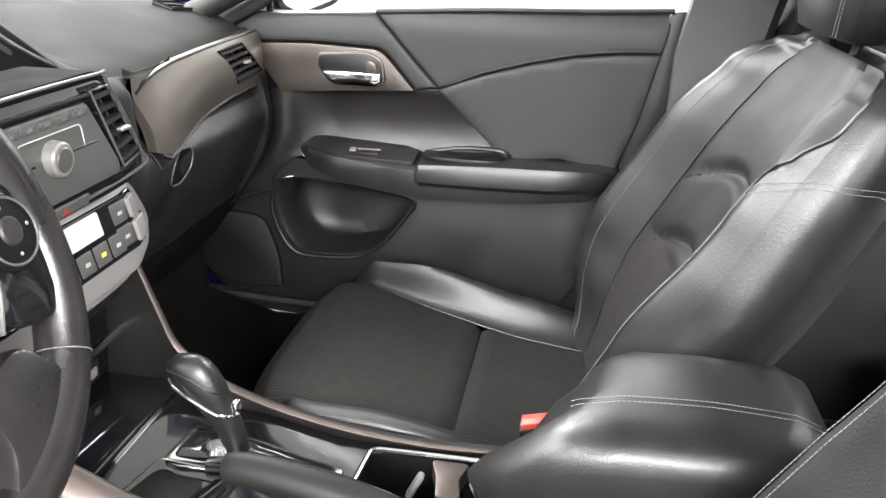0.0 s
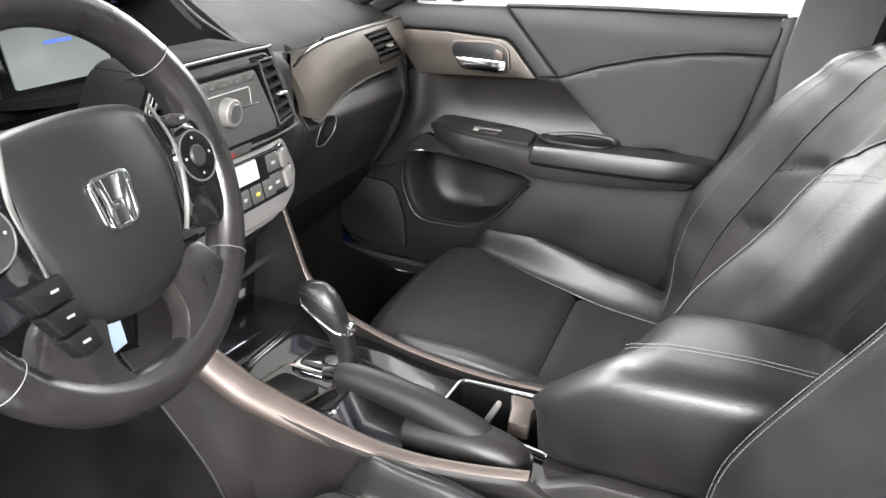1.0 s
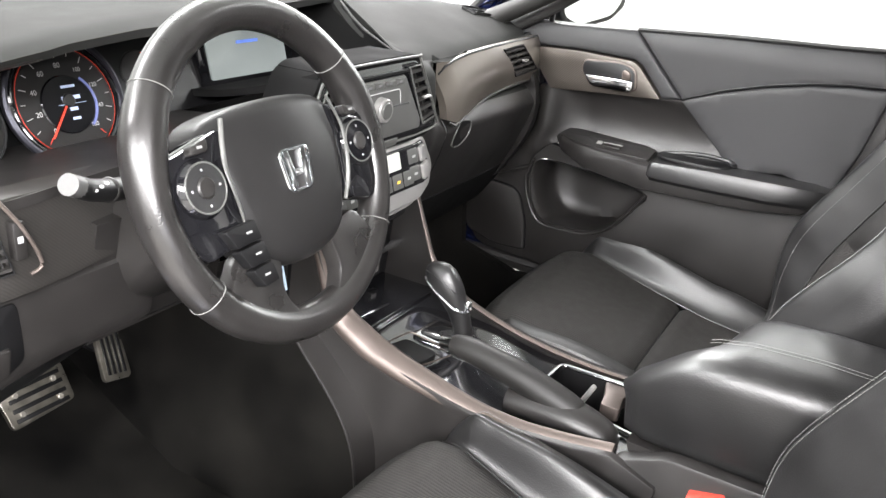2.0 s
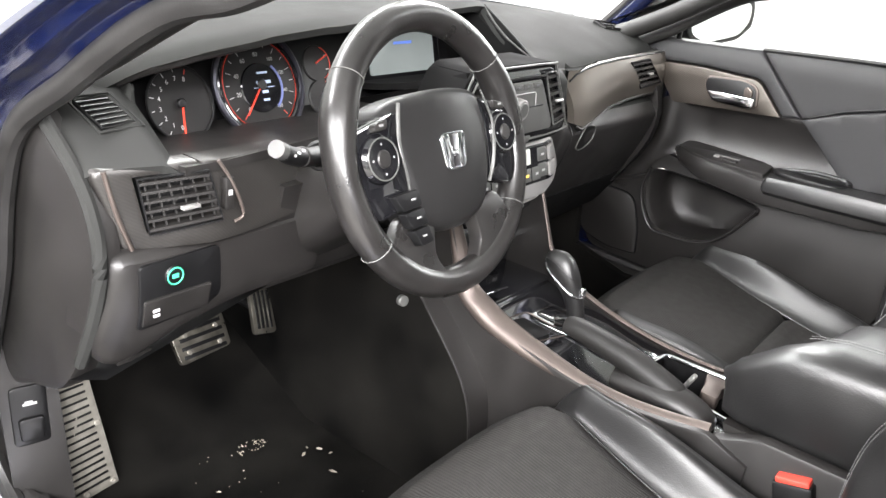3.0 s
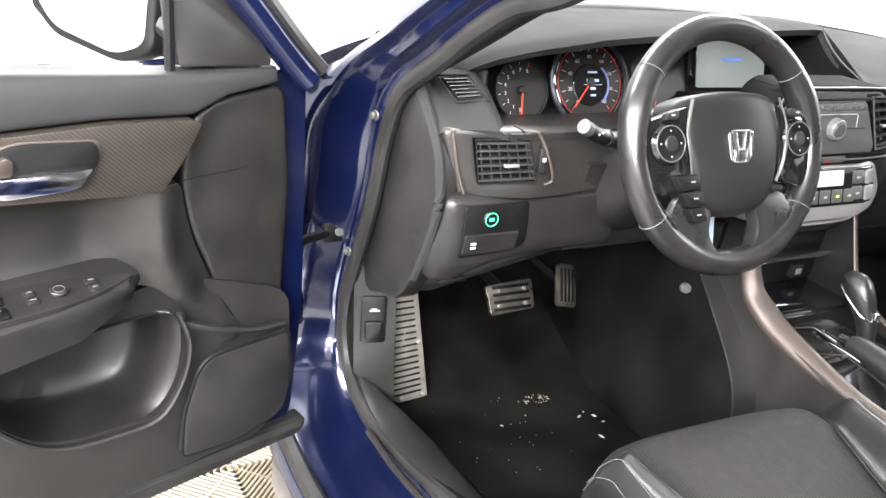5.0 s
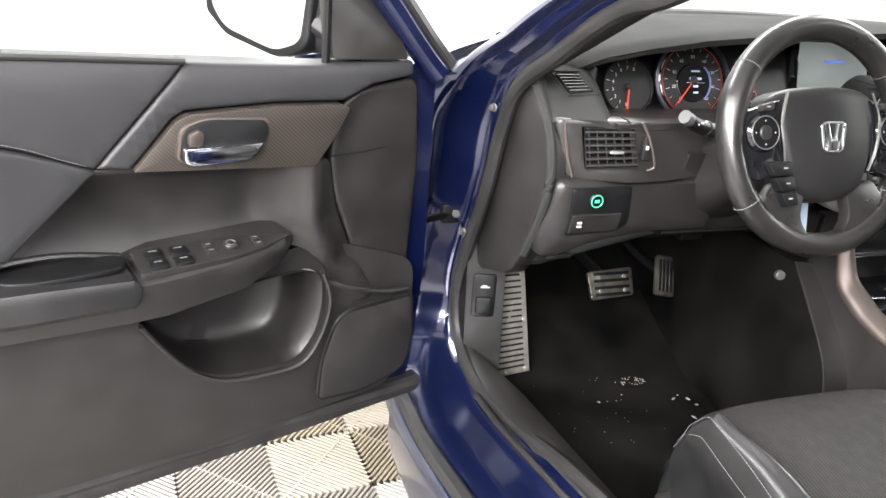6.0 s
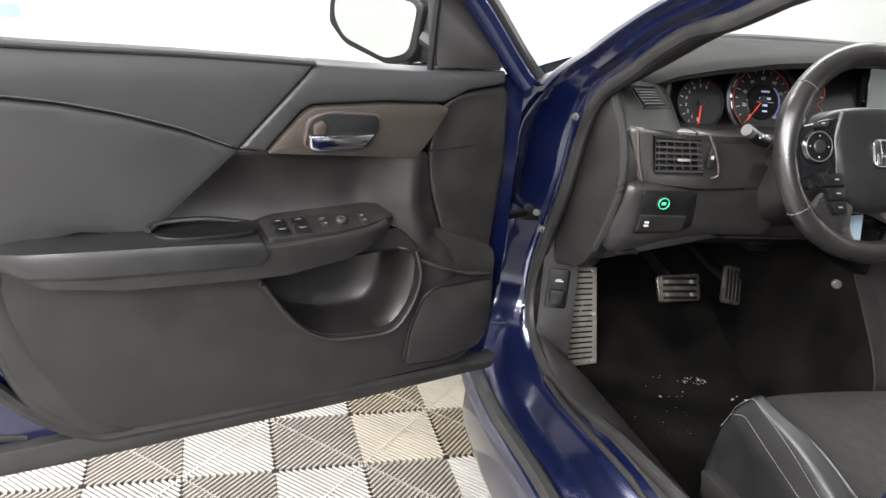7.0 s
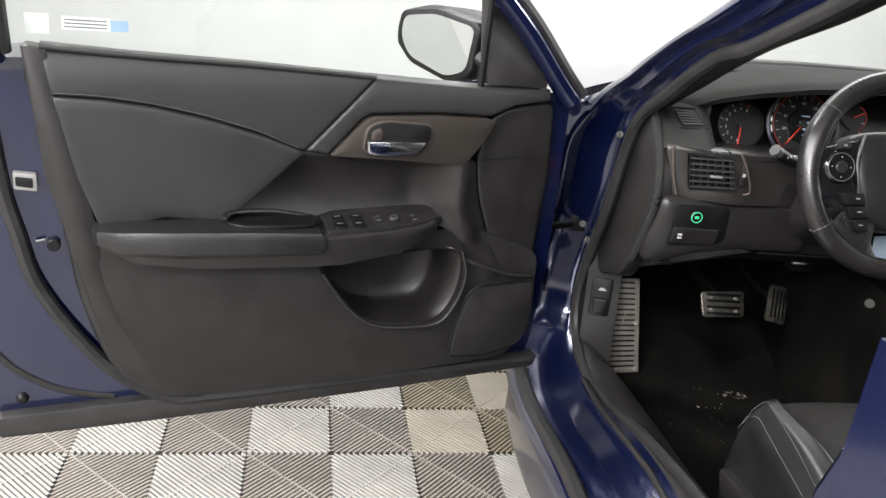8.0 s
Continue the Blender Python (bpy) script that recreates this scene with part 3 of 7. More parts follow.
    # lower panel
    lower = [(-0.437, 0.70), (-0.427, 0.62), (-0.388, 0.514), (-0.344, 0.44), (-0.292, 0.393), (0.0, 0.392), (0.33, 0.412), (0.36, 0.50), (0.365, 0.64), (0.20, 0.70), (0.0, 0.67)]
    pocket = spline([(-0.071, 0.628, 0), (-0.035, 0.575, 0), (0.003, 0.535, 0), (0.044, 0.517, 0), (0.10, 0.512, 0), (0.155, 0.518, 0), (0.185, 0.555, 0), (0.197, 0.61, 0), (0.187, 0.652, 0), (0.14, 0.658, 0), (0.03, 0.648, 0)], 4, True)
    part("lower_panel", panel(holed(fillet(lower, 0.03), pocket), "x", X, -0.02, 0.0, lambda y, z: 0.012 * math.sin(math.pi * min(1, max(0, (z - 0.39) / 0.28))) - 0.004 - 0.03 * max(0, y - 0.2)), PLASTIC, d, "dark grained plastic lower panel")
    wall_ = lambda depth, k: [Vector((X + 0.006 - depth, lerp(0.06, p.x, k) + (0.0 if k == 1 else -0.012), lerp(0.585, p.y, k))) for p in pocket]  # noqa: E731
    part("map_pocket", loft([wall_(0, 1.0), wall_(0.012, 0.995), wall_(0.05, 0.985), wall_(0.085, 0.955), wall_(0.10, 0.88), wall_(0.105, 0.5), wall_(0.105, 0.0)], True, False), PLASTIC, d, "deep dark map pocket", 60)
    lip = [Vector((X + 0.018, p.x, p.y)) for p in spline([(-0.073, 0.628, 0), (-0.035, 0.572, 0), (0.003, 0.532, 0), (0.044, 0.513, 0), (0.10, 0.508, 0), (0.158, 0.513, 0), (0.190, 0.555, 0), (0.203, 0.61, 0), (0.19, 0.658, 0)], 5)]
    part("pocket_rim", tube(lip, 0.0038, 8, up=(1, 0, 0), flat=1.6), PLASTIC, d, "rounded pocket rim")
    grille = [(0.222, 0.579), (0.195, 0.50), (0.190, 0.432), (0.27, 0.428), (0.345, 0.45), (0.358, 0.50), (0.355, 0.585)]
    part("speaker_grille", panel(fillet(grille, [0.03, 0.02, 0.01, 0.02, 0.05, 0.03, 0.01]), "x", X + 0.016, -0.03, 0.005), PLASTIC, d, "dark speaker grille cover")
    part("grille_gap", tube([Vector((X + 0.0125, p.x, p.y)) for p in fillet(grille, [0.03, 0.02, 0.01, 0.02, 0.05, 0.03, 0.01])], 0.0030, 6, up=(1, 0, 0), closed=True), DARK, d)
    ridge = spline([(X + 0.010, 0.196, 0.640), (X + 0.016, 0.240, 0.622), (X + 0.013, 0.300, 0.602), (X + 0.002, 0.352, 0.592)], 6)
    part("pocket_ridge", tube(ridge, 0.006, 8, flat=0.8), PLASTIC, d, "rounded ridge above the speaker")
    # mid panel between trim and armrest, sweeping forward
    mid = [(-0.11, 0.842), (-0.235, 0.712), (0.16, 0.70), (0.205, 0.655), (0.215, 0.60), (0.225, 0.585), (0.303, 0.594), (0.264, 0.638), (0.219, 0.760), (0.208, 0.824), (0.18, 0.830)]
    def hollow(y, z):
        """The middle panel is hollow and swings out to its front end."""
        k = max(0.0, min(1.0, (z - 0.695) / 0.142))
        s = curve_at([(0.60, 0.275), (0.633, 0.256), (0.679, 0.205), (0.748, 0.178), (0.817, 0.177)], z) - y
        fold = 0.015 * math.exp(-(s / 0.022) ** 2) * curve_at([(0.62, 0.3), (0.72, 1)], z)
        return -0.030 * math.sin(math.pi * k) ** 0.8 * max(0.0, min(1.0, (s - 0.005) / 0.08)) + 0.004 + fold - 0.28 * max(0.0, -s)
    part("mid_panel", panel(fillet(mid, [0, 0, 0.02, 0.02, 0.02, 0.005, 0.005, 0.03, 0.04, 0.02, 0.005]), "x", X - 0.002, -0.02, 0.003, hollow, 0.012), PLASTIC, d, "soft black hollow middle panel", 60)
    front = [(0.229, 0.905), (0.210, 0.826), (0.221, 0.762), (0.266, 0.642), (0.305, 0.598), (0.362, 0.588), (0.372, 0.80), (0.36, 0.93), (0.28, 0.925)]
    part("front_cover", panel(fillet(front, [0.03, 0.03, 0.03, 0.02, 0.02, 0.02, 0.02, 0.02, 0.03]), "x", X - 0.012, -0.04, 0.006, lambda y, z: -0.7 * max(0, y - 0.25) ** 2, 0.015), PLASTIC, d, "grained plastic cover by the hinge", 60)
    part("cover_joint", tube([(X - 0.011, 0.212, 0.824), (X - 0.012, 0.28, 0.828), (X - 0.020, 0.345, 0.832)], 0.0012, 6), DARK, d)
    # leather insert and upper roll
    ins = [(-0.11, 0.842), (-0.15, 0.858), (-0.188, 0.872), (-0.268, 0.895), (-0.343, 0.911), (-0.413, 0.920), (-0.482, 0.923), (-0.455, 0.80), (-0.425, 0.715), (-0.33, 0.735), (-0.235, 0.725)]
    part("leather_insert", panel(ins, "x", X + 0.006, -0.04, 0.004, lambda y, z: 0.008 * math.cos((y + 0.3) * 5), 0.02), DOOR_VINYL, d, "smooth black leather insert", 60)
    top = [(-0.11, 0.8435), (-0.15, 0.8595), (-0.188, 0.8735), (-0.268, 0.8965), (-0.343, 0.9125), (-0.413, 0.9215), (-0.483, 0.9245), (-0.497, 0.992), (-0.37, 0.985), (-0.188, 0.978), (0.004, 0.967)]
    part("upper_roll", panel(top, "x", X + 0.006, -0.05, 0.004, lambda y, z: -5.0 * max(0, z - 0.935) ** 2, 0.012), DOOR_VINYL, d, "black leather upper door roll", 60)
    roll = [(0.006, 0.967), (-0.108, 0.8445), (-0.070, 0.8385), (-0.0165, 0.8995), (0.0, 0.9085), (0.12, 0.9125), (0.222, 0.9085), (0.27, 0.928), (0.345, 0.936), (0.345, 0.955), (0.2, 0.957), (0.1, 0.962)]
    part("front_roll", panel(roll, "x", X + 0.009, -0.05, 0.005, lambda y, z: -6.0 * max(0, z - 0.925) ** 2 - 0.5 * max(0, y - 0.16) ** 2, 0.012), DOOR_VINYL, d, "soft black front door roll", 60)
    st = [(X + 0.0085, y, z + 0.004) for y, z in ((-0.12, 0.846), (-0.15, 0.858), (-0.188, 0.874), (-0.268, 0.897), (-0.343, 0.913), (-0.413, 0.922), (-0.478, 0.925))]
    part("stitching", dashes(spline(st, 6)), THREAD, d, "grey stitching", kind="stuff")
    rear = [(-0.487, 0.99), (-0.47, 0.90), (-0.43, 0.71), (-0.428, 0.64), (-0.372, 0.50), (-0.283, 0.392), (-0.33, 0.392), (-0.42, 0.48), (-0.455, 0.62), (-0.50, 0.80), (-0.52, 0.995)]
    part("rear_border", panel(fillet(rear, 0.01), "x", X - 0.002, -0.04, 0.006), PLASTIC, d, "plastic border of the door panel")
    # trim strip with inner handle
    trim = [(-0.068, 0.838), (-0.014, 0.898), (0.0, 0.906), (0.12, 0.91), (0.215, 0.906), (0.228, 0.90), (0.205, 0.86), (0.175, 0.822), (0.06, 0.831)]
    tr = part("trim_strip", panel(fillet(trim, [0.004, 0.012, 0.01, 0.01, 0.01, 0.008, 0.01, 0.008, 0.01]), "x", X + 0.014, -0.03, 0.004, lambda y, z: 0.006 * math.sin((y + 0.07) * 10)), CARBON, d, "brown-grey carbon weave trim strip")
    bez = fillet([(-0.012, 0.892), (-0.018, 0.85), (0.0, 0.842), (0.082, 0.842), (0.108, 0.87), (0.106, 0.897), (0.02, 0.903)], [0.015, 0.008, 0.012, 0.015, 0.02, 0.012, 0.02])
    part("handle_bezel", panel(bez, "x", X + 0.022, -0.02, 0.003), SATIN, tr, "satin metal handle bezel")
    cup = fillet([(-0.008, 0.890), (-0.0135, 0.851), (0.002, 0.8455), (0.080, 0.8455), (0.1045, 0.871), (0.1025, 0.8945), (0.02, 0.8995)], [0.012, 0.006, 0.01, 0.012, 0.015, 0.01, 0.015])
    part("handle_cup", panel(cup, "x", X + 0.0245, -0.02, 0.002), DARK, tr, "dark handle recess")
    lev_ = fillet([(-0.010, 0.867), (-0.010, 0.848), (0.004, 0.8445), (0.080, 0.8455), (0.094, 0.862), (0.094, 0.8665)], [0.004, 0.008, 0.008, 0.010, 0.004, 0.002])
    part("door_handle", panel(lev_, "x", X + 0.033, -0.012, 0.004, lambda y, z: -0.10 * max(0, y - 0.05)), CHROME, tr, "chrome inner door handle")
    part("lock_button", panel(fillet([(-0.003, 0.884), (-0.004, 0.868), (0.014, 0.868), (0.016, 0.884), (0.01, 0.89)], 0.005), "x", X + 0.031, -0.01, 0.002), SATIN, tr, "silver lock lever")
    # armrest
    rings = []
    for y, z0, z1, w in ((0.145, 0.712, 0.722, 0.012), (0.125, 0.69, 0.725, 0.035), (0.06, 0.665, 0.722, 0.055), (-0.05, 0.652, 0.716, 0.066), (-0.10, 0.652, 0.716, 0.068), (-0.28, 0.656, 0.722, 0.066), (-0.38, 0.668, 0.724, 0.060), (-0.425, 0.69, 0.718, 0.035), (-0.436, 0.70, 0.71, 0.010)):
        rings.append([Vector((X - 0.02, y, z0)), Vector((X + w * 0.55, y, z0)), Vector((X + w * 0.92, y, z0 + 0.008)), Vector((X + w, y, lerp(z0, z1, 0.5))), Vector((X + w * 0.95, y, z1 - 0.008)), Vector((X + w * 0.8, y, z1)), Vector((X - 0.02, y, z1 + (0.014 if -0.06 < y < 0.13 else 0.002)))])
    arm = part("armrest", loft(rings), PLASTIC, d, "dark plastic armrest")
    pad = []
    for y, z0, z1, w in ((-0.082, 0.69, 0.716, 0.073), (-0.09, 0.683, 0.724, 0.076), (-0.2, 0.684, 0.730, 0.077), (-0.32, 0.686, 0.732, 0.073), (-0.40, 0.69, 0.731, 0.062), (-0.432, 0.70, 0.726, 0.038), (-0.440, 0.706, 0.716, 0.012)):
        pad.append([Vector((X - 0.01, y, z0)), Vector((X + w * 0.9, y, z0)), Vector((X + w, y, z0 + 0.008)), Vector((X + w, y, z1 - 0.014)), Vector((X + w * 0.93, y, z1 - 0.003)), Vector((X + w * 0.7, y, z1)), Vector((X - 0.01, y, z1 + 0.001))])
    part("armrest_pad", loft(pad), LEATHER, arm, "padded leather armrest top")
    # grab cup on the pad's front
    cupo = spline([(X + 0.012, -0.095, 0), (X + 0.05, -0.10, 0), (X + 0.058, -0.17, 0), (X + 0.05, -0.222, 0), (X + 0.02, -0.235, 0), (X + 0.010, -0.17, 0)], 4, True)
    part("grab_recess", panel(cupo, "z", 0.7335, -0.006, 0.002), DARK, arm, "dark grab recess")
    lipp = spline([(X + 0.006, -0.09, 0.728), (X + 0.008, -0.16, 0.741), (X + 0.014, -0.225, 0.742), (X + 0.03, -0.243, 0.738)], 6)
    part("grab_lip", tube(lipp, 0.006, 8, flat=0.7), LEATHER, arm, "padded lip of the grab recess")
    tip = pose(X + 0.03, 0, 0.7250) @ pose(0, 0, 0, 0, 11, 0) @ pose(X + 0.03, 0, 0.7235).inverted()
    tilt = lambda bm: moved(bm, tip)  # noqa: E731
    swp = part("switch_panel", tilt(panel(fillet([(X + 0.020, 0.138), (X + 0.038, 0.10), (X + 0.052, 0.05), (X + 0.060, -0.078), (X + 0.002, -0.078), (X + 0.002, 0.06)], [0.01, 0.02, 0.03, 0.008, 0.008, 0.04]), "z", 0.7255, -0.012, 0.0015)), PLASTIC, arm, "black window switch panel")
    if driver:
        for yy in (-0.052, -0.020):
            for xx in (X + 0.010, X + 0.034):
                part("window_switch", tilt(box(xx, xx + 0.020, yy - 0.012, yy + 0.012, 0.722, 0.7290, 0.003)), DARK, swp)
                part("switch_mark", tilt(box(xx + 0.006, xx + 0.008, yy - 0.005, yy + 0.005, 0.7286, 0.7293, 0)), GREY_INK, swp)
        part("mirror_knob", tilt(disc((X + 0.026, 0.048, 0.724), (0, 0, 1), 0.010, 0.006, 20)), PLASTIC, swp)
        part("knob_mark", tilt(ring((X + 0.026, 0.048, 0.7303), (0, 0, 1), 0.006, 0.0004, 20, 5)), GREY_INK, swp)
        for k in range(4):
            xx, yy = X + 0.014 + 0.014 * (k % 2), 0.012 + 0.066 * (k // 2)
            part("lock_switch", tilt(box(xx, xx + 0.011, yy, yy + 0.013, 0.722, 0.7285, 0.002)), PLASTIC, swp)
            part("switch_mark", tilt(box(xx + 0.004, xx + 0.006, yy + 0.004, yy + 0.010, 0.7283, 0.7289, 0)), GREY_INK, swp)
    else:
        part("window_switch", tilt(box(X + 0.016, X + 0.042, -0.01, 0.025, 0.722, 0.7295, 0.003)), PLASTIC, swp)
        part("switch_mark", tilt(box(X + 0.026, X + 0.031, -0.012, 0.03, 0.7291, 0.7298, 0)), SILVER, swp)
        part("lock_switch", tilt(box(X + 0.02, X + 0.034, 0.034, 0.046, 0.722, 0.7285, 0.002)), SILVER, swp)
    # sail and window frame
    sail = [(0.213, 0.962), (0.333, 0.958), (0.335, 0.965), (0.30, 1.03), (0.207, 1.115)]
    part("mirror_sail", panel(fillet(sail, [0.006, 0.01, 0.01, 0.03, 0.004]), "x", X - 0.012, -0.03, 0.004, lambda y, z: -0.16 * (z - 0.96), 1.0), PLASTIC, d, "dark triangular mirror cover", 25)
    fr = [(X - 0.02, 0.395, 0.935), (X - 0.022, 0.36, 0.972), (X - 0.014, 0.26, 1.078), (X + 0.0, 0.13, 1.18), (X + 0.04, -0.08, 1.30), (X + 0.08, -0.28, 1.365), (X + 0.09, -0.45, 1.37), (X + 0.06, -0.545, 1.28), (X + 0.015, -0.56, 1.1), (X - 0.02, -0.56, 0.97)]
    part("window_frame", tube(spline(fr, 8), 0.02, 10, up=(1, 0, 0), flat=1.1), PAINT, d, "blue window frame")
    fr2 = [(p[0] + 0.004, p[1] + 0.017, p[2] + 0.012) for p in fr]
    part("frame_seal", tube(spline(fr2, 8), 0.012, 8, up=(1, 0, 0)), RUBBER, d, "black rubber seal along the window frame")
    if driver:
      part("sticker", box(X - 0.0235, X - 0.023, -0.513, -0.482, 1.008, 1.036, 0), PAPER, d, "white paper sticker on the glass")
      lab_ = part("sticker", box(X - 0.0235, X - 0.023, -0.465, -0.400, 1.016, 1.034, 0), PAPER, d, "long white and blue sticker on the glass")
      part("sticker_end", box(X - 0.0229, X - 0.0226, -0.400, -0.375, 1.016, 1.032, 0), STICKER_BLUE, lab_)
      for k in range(3):
        part("print_bar", box(X - 0.0229, X - 0.0226, -0.462, -0.404, 1.0185 + 0.005 * k, 1.0205 + 0.005 * k, 0), GREY_INK, lab_)
    part("belt_seal", tube(spline([(X + 0.001, 0.004, 0.9685), (X - 0.001, -0.188, 0.9795), (X - 0.001, -0.37, 0.9865), (X - 0.001, -0.495, 0.9935)], 6), 0.0045, 8), RUBBER, d, "black window belt seal")
    part("quarter_bar", tube([(X - 0.02, 0.205, 0.955), (X - 0.005, 0.20, 1.11)], 0.006, 8), DARK, d)
    pane = sheet(lambda u, v: Vector((X - 0.025 + 0.10 * v * v + 0.02 * v, lerp(0.205, -0.55, u) - 0.13 * v * (1 - u) * 2.0 * (1 if u < 0.5 else (1 - u) * 2), lerp(0.955, 1.345, v))), 10, 6)
    part("pane", pane, GLASS, d, "clear side window").visible_shadow = False
    part("belt_rail", loft([[(X - 0.034, y, z - 0.022), (X - 0.10, y, z - 0.040), (X - 0.12, y, z - 0.06), (X - 0.034, y, z - 0.06)] for y, z in ((0.34, 0.955), (0.1, 0.963), (-0.2, 0.980), (-0.52, 0.996))]), RUBBER, d, "black window belt rail")
    part("belt_seal", tube([(X - 0.02, 0.21, 0.949), (X - 0.02, 0.0, 0.9595), (X - 0.02, -0.2, 0.970), (X - 0.02, -0.5, 0.986)], 0.004, 6), DARK, d)
    # outside mirror
    body = []
    for x, sy, sz in ((-0.815, 0.03, 0.035), (-0.835, 0.052, 0.054), (-0.87, 0.064, 0.062), (-0.98, 0.07, 0.068), (-1.05, 0.062, 0.064), (-1.085, 0.045, 0.052), (-1.10, 0.02, 0.03)):
        yg = 0.214 + 0.45 * (x + 0.99)
        body.append([Vector((x, yg + sy * 0.6 + sy * math.copysign(abs(math.cos(t)) ** 0.7, math.cos(t)) * (1.0 if math.cos(t) > 0 else 0.6), 0.998 + sz * math.copysign(abs(math.sin(t)) ** 0.7, math.sin(t)))) for t in (math.tau * j / 20 for j in range(20))])
    mir = part("mirror_housing", loft(body), DARK if driver else PIANO, d, "black door mirror housing")
    toe = lambda x, z: 0.45 * (x + 0.99)  # noqa: E731
    mg = fillet([(-0.880, 1.048), (-0.892, 0.945), (-0.945, 0.922), (-1.055, 0.944), (-1.09, 0.985), (-1.085, 1.045), (-0.99, 1.062)], 0.02)
    part("mirror_rim", panel(mg, "y", 0.204, 0.03, 0.004, toe), DARK, mir)
    mg2 = fillet([(-0.890, 1.039), (-0.902, 0.954), (-0.950, 0.934), (-1.049, 0.956), (-1.076, 0.991), (-1.072, 1.035), (-0.99, 1.050)], 0.018)
    part("mirror_face", panel(mg2, "y", 0.2025, 0.01, 0.0, toe), MIRROR, mir, "silvered mirror glass")
    part("mirror_foot", tube(spline([(-0.735, 0.285, 0.958), (-0.785, 0.288, 0.958), (-0.84, 0.28, 0.972), (-0.88, 0.27, 0.985)], 5), 0.024, 12, flat=0.8), DARK, mir, "black mirror mount")
    return d


driver_door = front_door(True)
passenger_door = front_door(False)

# ---- dashboard ----
dash = thing("dashboard", (0, 0.4, 0.55), "black moulded dashboard with carbon trim, vents and instrument hood", "dashboard")
HOOD_Z = [(-0.72, 0.935), (-0.66, 0.939), (-0.60, 0.950), (-0.56, 0.973), (-0.50, 0.995), (-0.42, 1.012), (-0.33, 1.021), (-0.1, 1.03), (0.10, 1.032), (0.130, 1.030), (0.137, 1.018), (0.141, 1.0), (0.152, 0.980), (0.172, 0.959), (0.195, 0.941), (0.218, 0.930), (0.25, 0.924), (0.28, 0.922), (0.45, 0.924), (0.66, 0.93), (0.72, 0.93)]
HOOD_Y = [(-0.72, 0.335), (-0.62, 0.333), (-0.585, 0.322), (-0.55, 0.300), (-0.50, 0.272), (-0.44, 0.255), (-0.3, 0.25), (-0.05, 0.29), (0.10, 0.322), (0.130, 0.326), (0.137, 0.322), (0.141, 0.305), (0.152, 0.286), (0.172, 0.262), (0.195, 0.240), (0.218, 0.224), (0.25, 0.213), (0.28, 0.208), (0.5, 0.215), (0.66, 0.235), (0.72, 0.25)]
X_STEPS = [(0.0, -0.70), (0.5, 0.12), (0.75, 0.23), (1.0, 0.70)]


def line_at(keys, x):
    if x <= keys[0][0]:
        return keys[0][1]
    for (x0, v0), (x1, v1) in zip(keys, keys[1:]):
        if x <= x1:
            return lerp(v0, v1, (x - x0) / (x1 - x0))
    return keys[-1][1]


def dash_top(u, v):
    x = line_at(X_STEPS, u)
    ye, ze = line_at(HOOD_Y, x), line_at(HOOD_Z, x)
    y = lerp(0.45 + 0.28 * (1 - (x / 0.7) ** 2), ye, v)
    back = 0.992 - 0.028 * max(0.0, (abs(x) - 0.38) / 0.32) ** 1.4
    z = lerp(back, ze, v ** (2.0 if x > 0.14 else 1.4)) + 0.012 * math.sin(math.pi * v)
    if v > 0.93:
        z -= 0.010 * ((v - 0.93) / 0.07) ** 2
    return Vector((x, y, z))


part("top_pad", sheet(dash_top, 150, 30, 0.012), SOFT, dash, "soft black dashboard top", 50)
part("pad_border", tube([Vector((x, 0.452 + 0.28 * (1 - (x / 0.7) ** 2), 0.990 - 0.028 * max(0.0, (abs(x) - 0.38) / 0.32) ** 1.4)) for x in [-0.69 + 0.046 * k for k in range(31)]], 0.012, 8), DARK, dash, "black border below the windscreen")
# left end with demister vent
part("left_slope", sheet(lambda u, v: Vector((lerp(-0.70, lerp(-0.570, -0.607, v), u), lerp(0.345, 0.205 - 0.36 * max(0.0, min(0.12, lerp(-0.70, lerp(-0.570, -0.607, v), u) + 0.69)), v) + 0.012 * (1 - u) ** 2 * v, lerp(0.946, 0.889, v) - 0.014 * (1 - u) ** 4 - 0.010 * max(0, u - 0.85) / 0.15)), 16, 10, 0.012), SOFT, dash, "sloping black side demister panel")


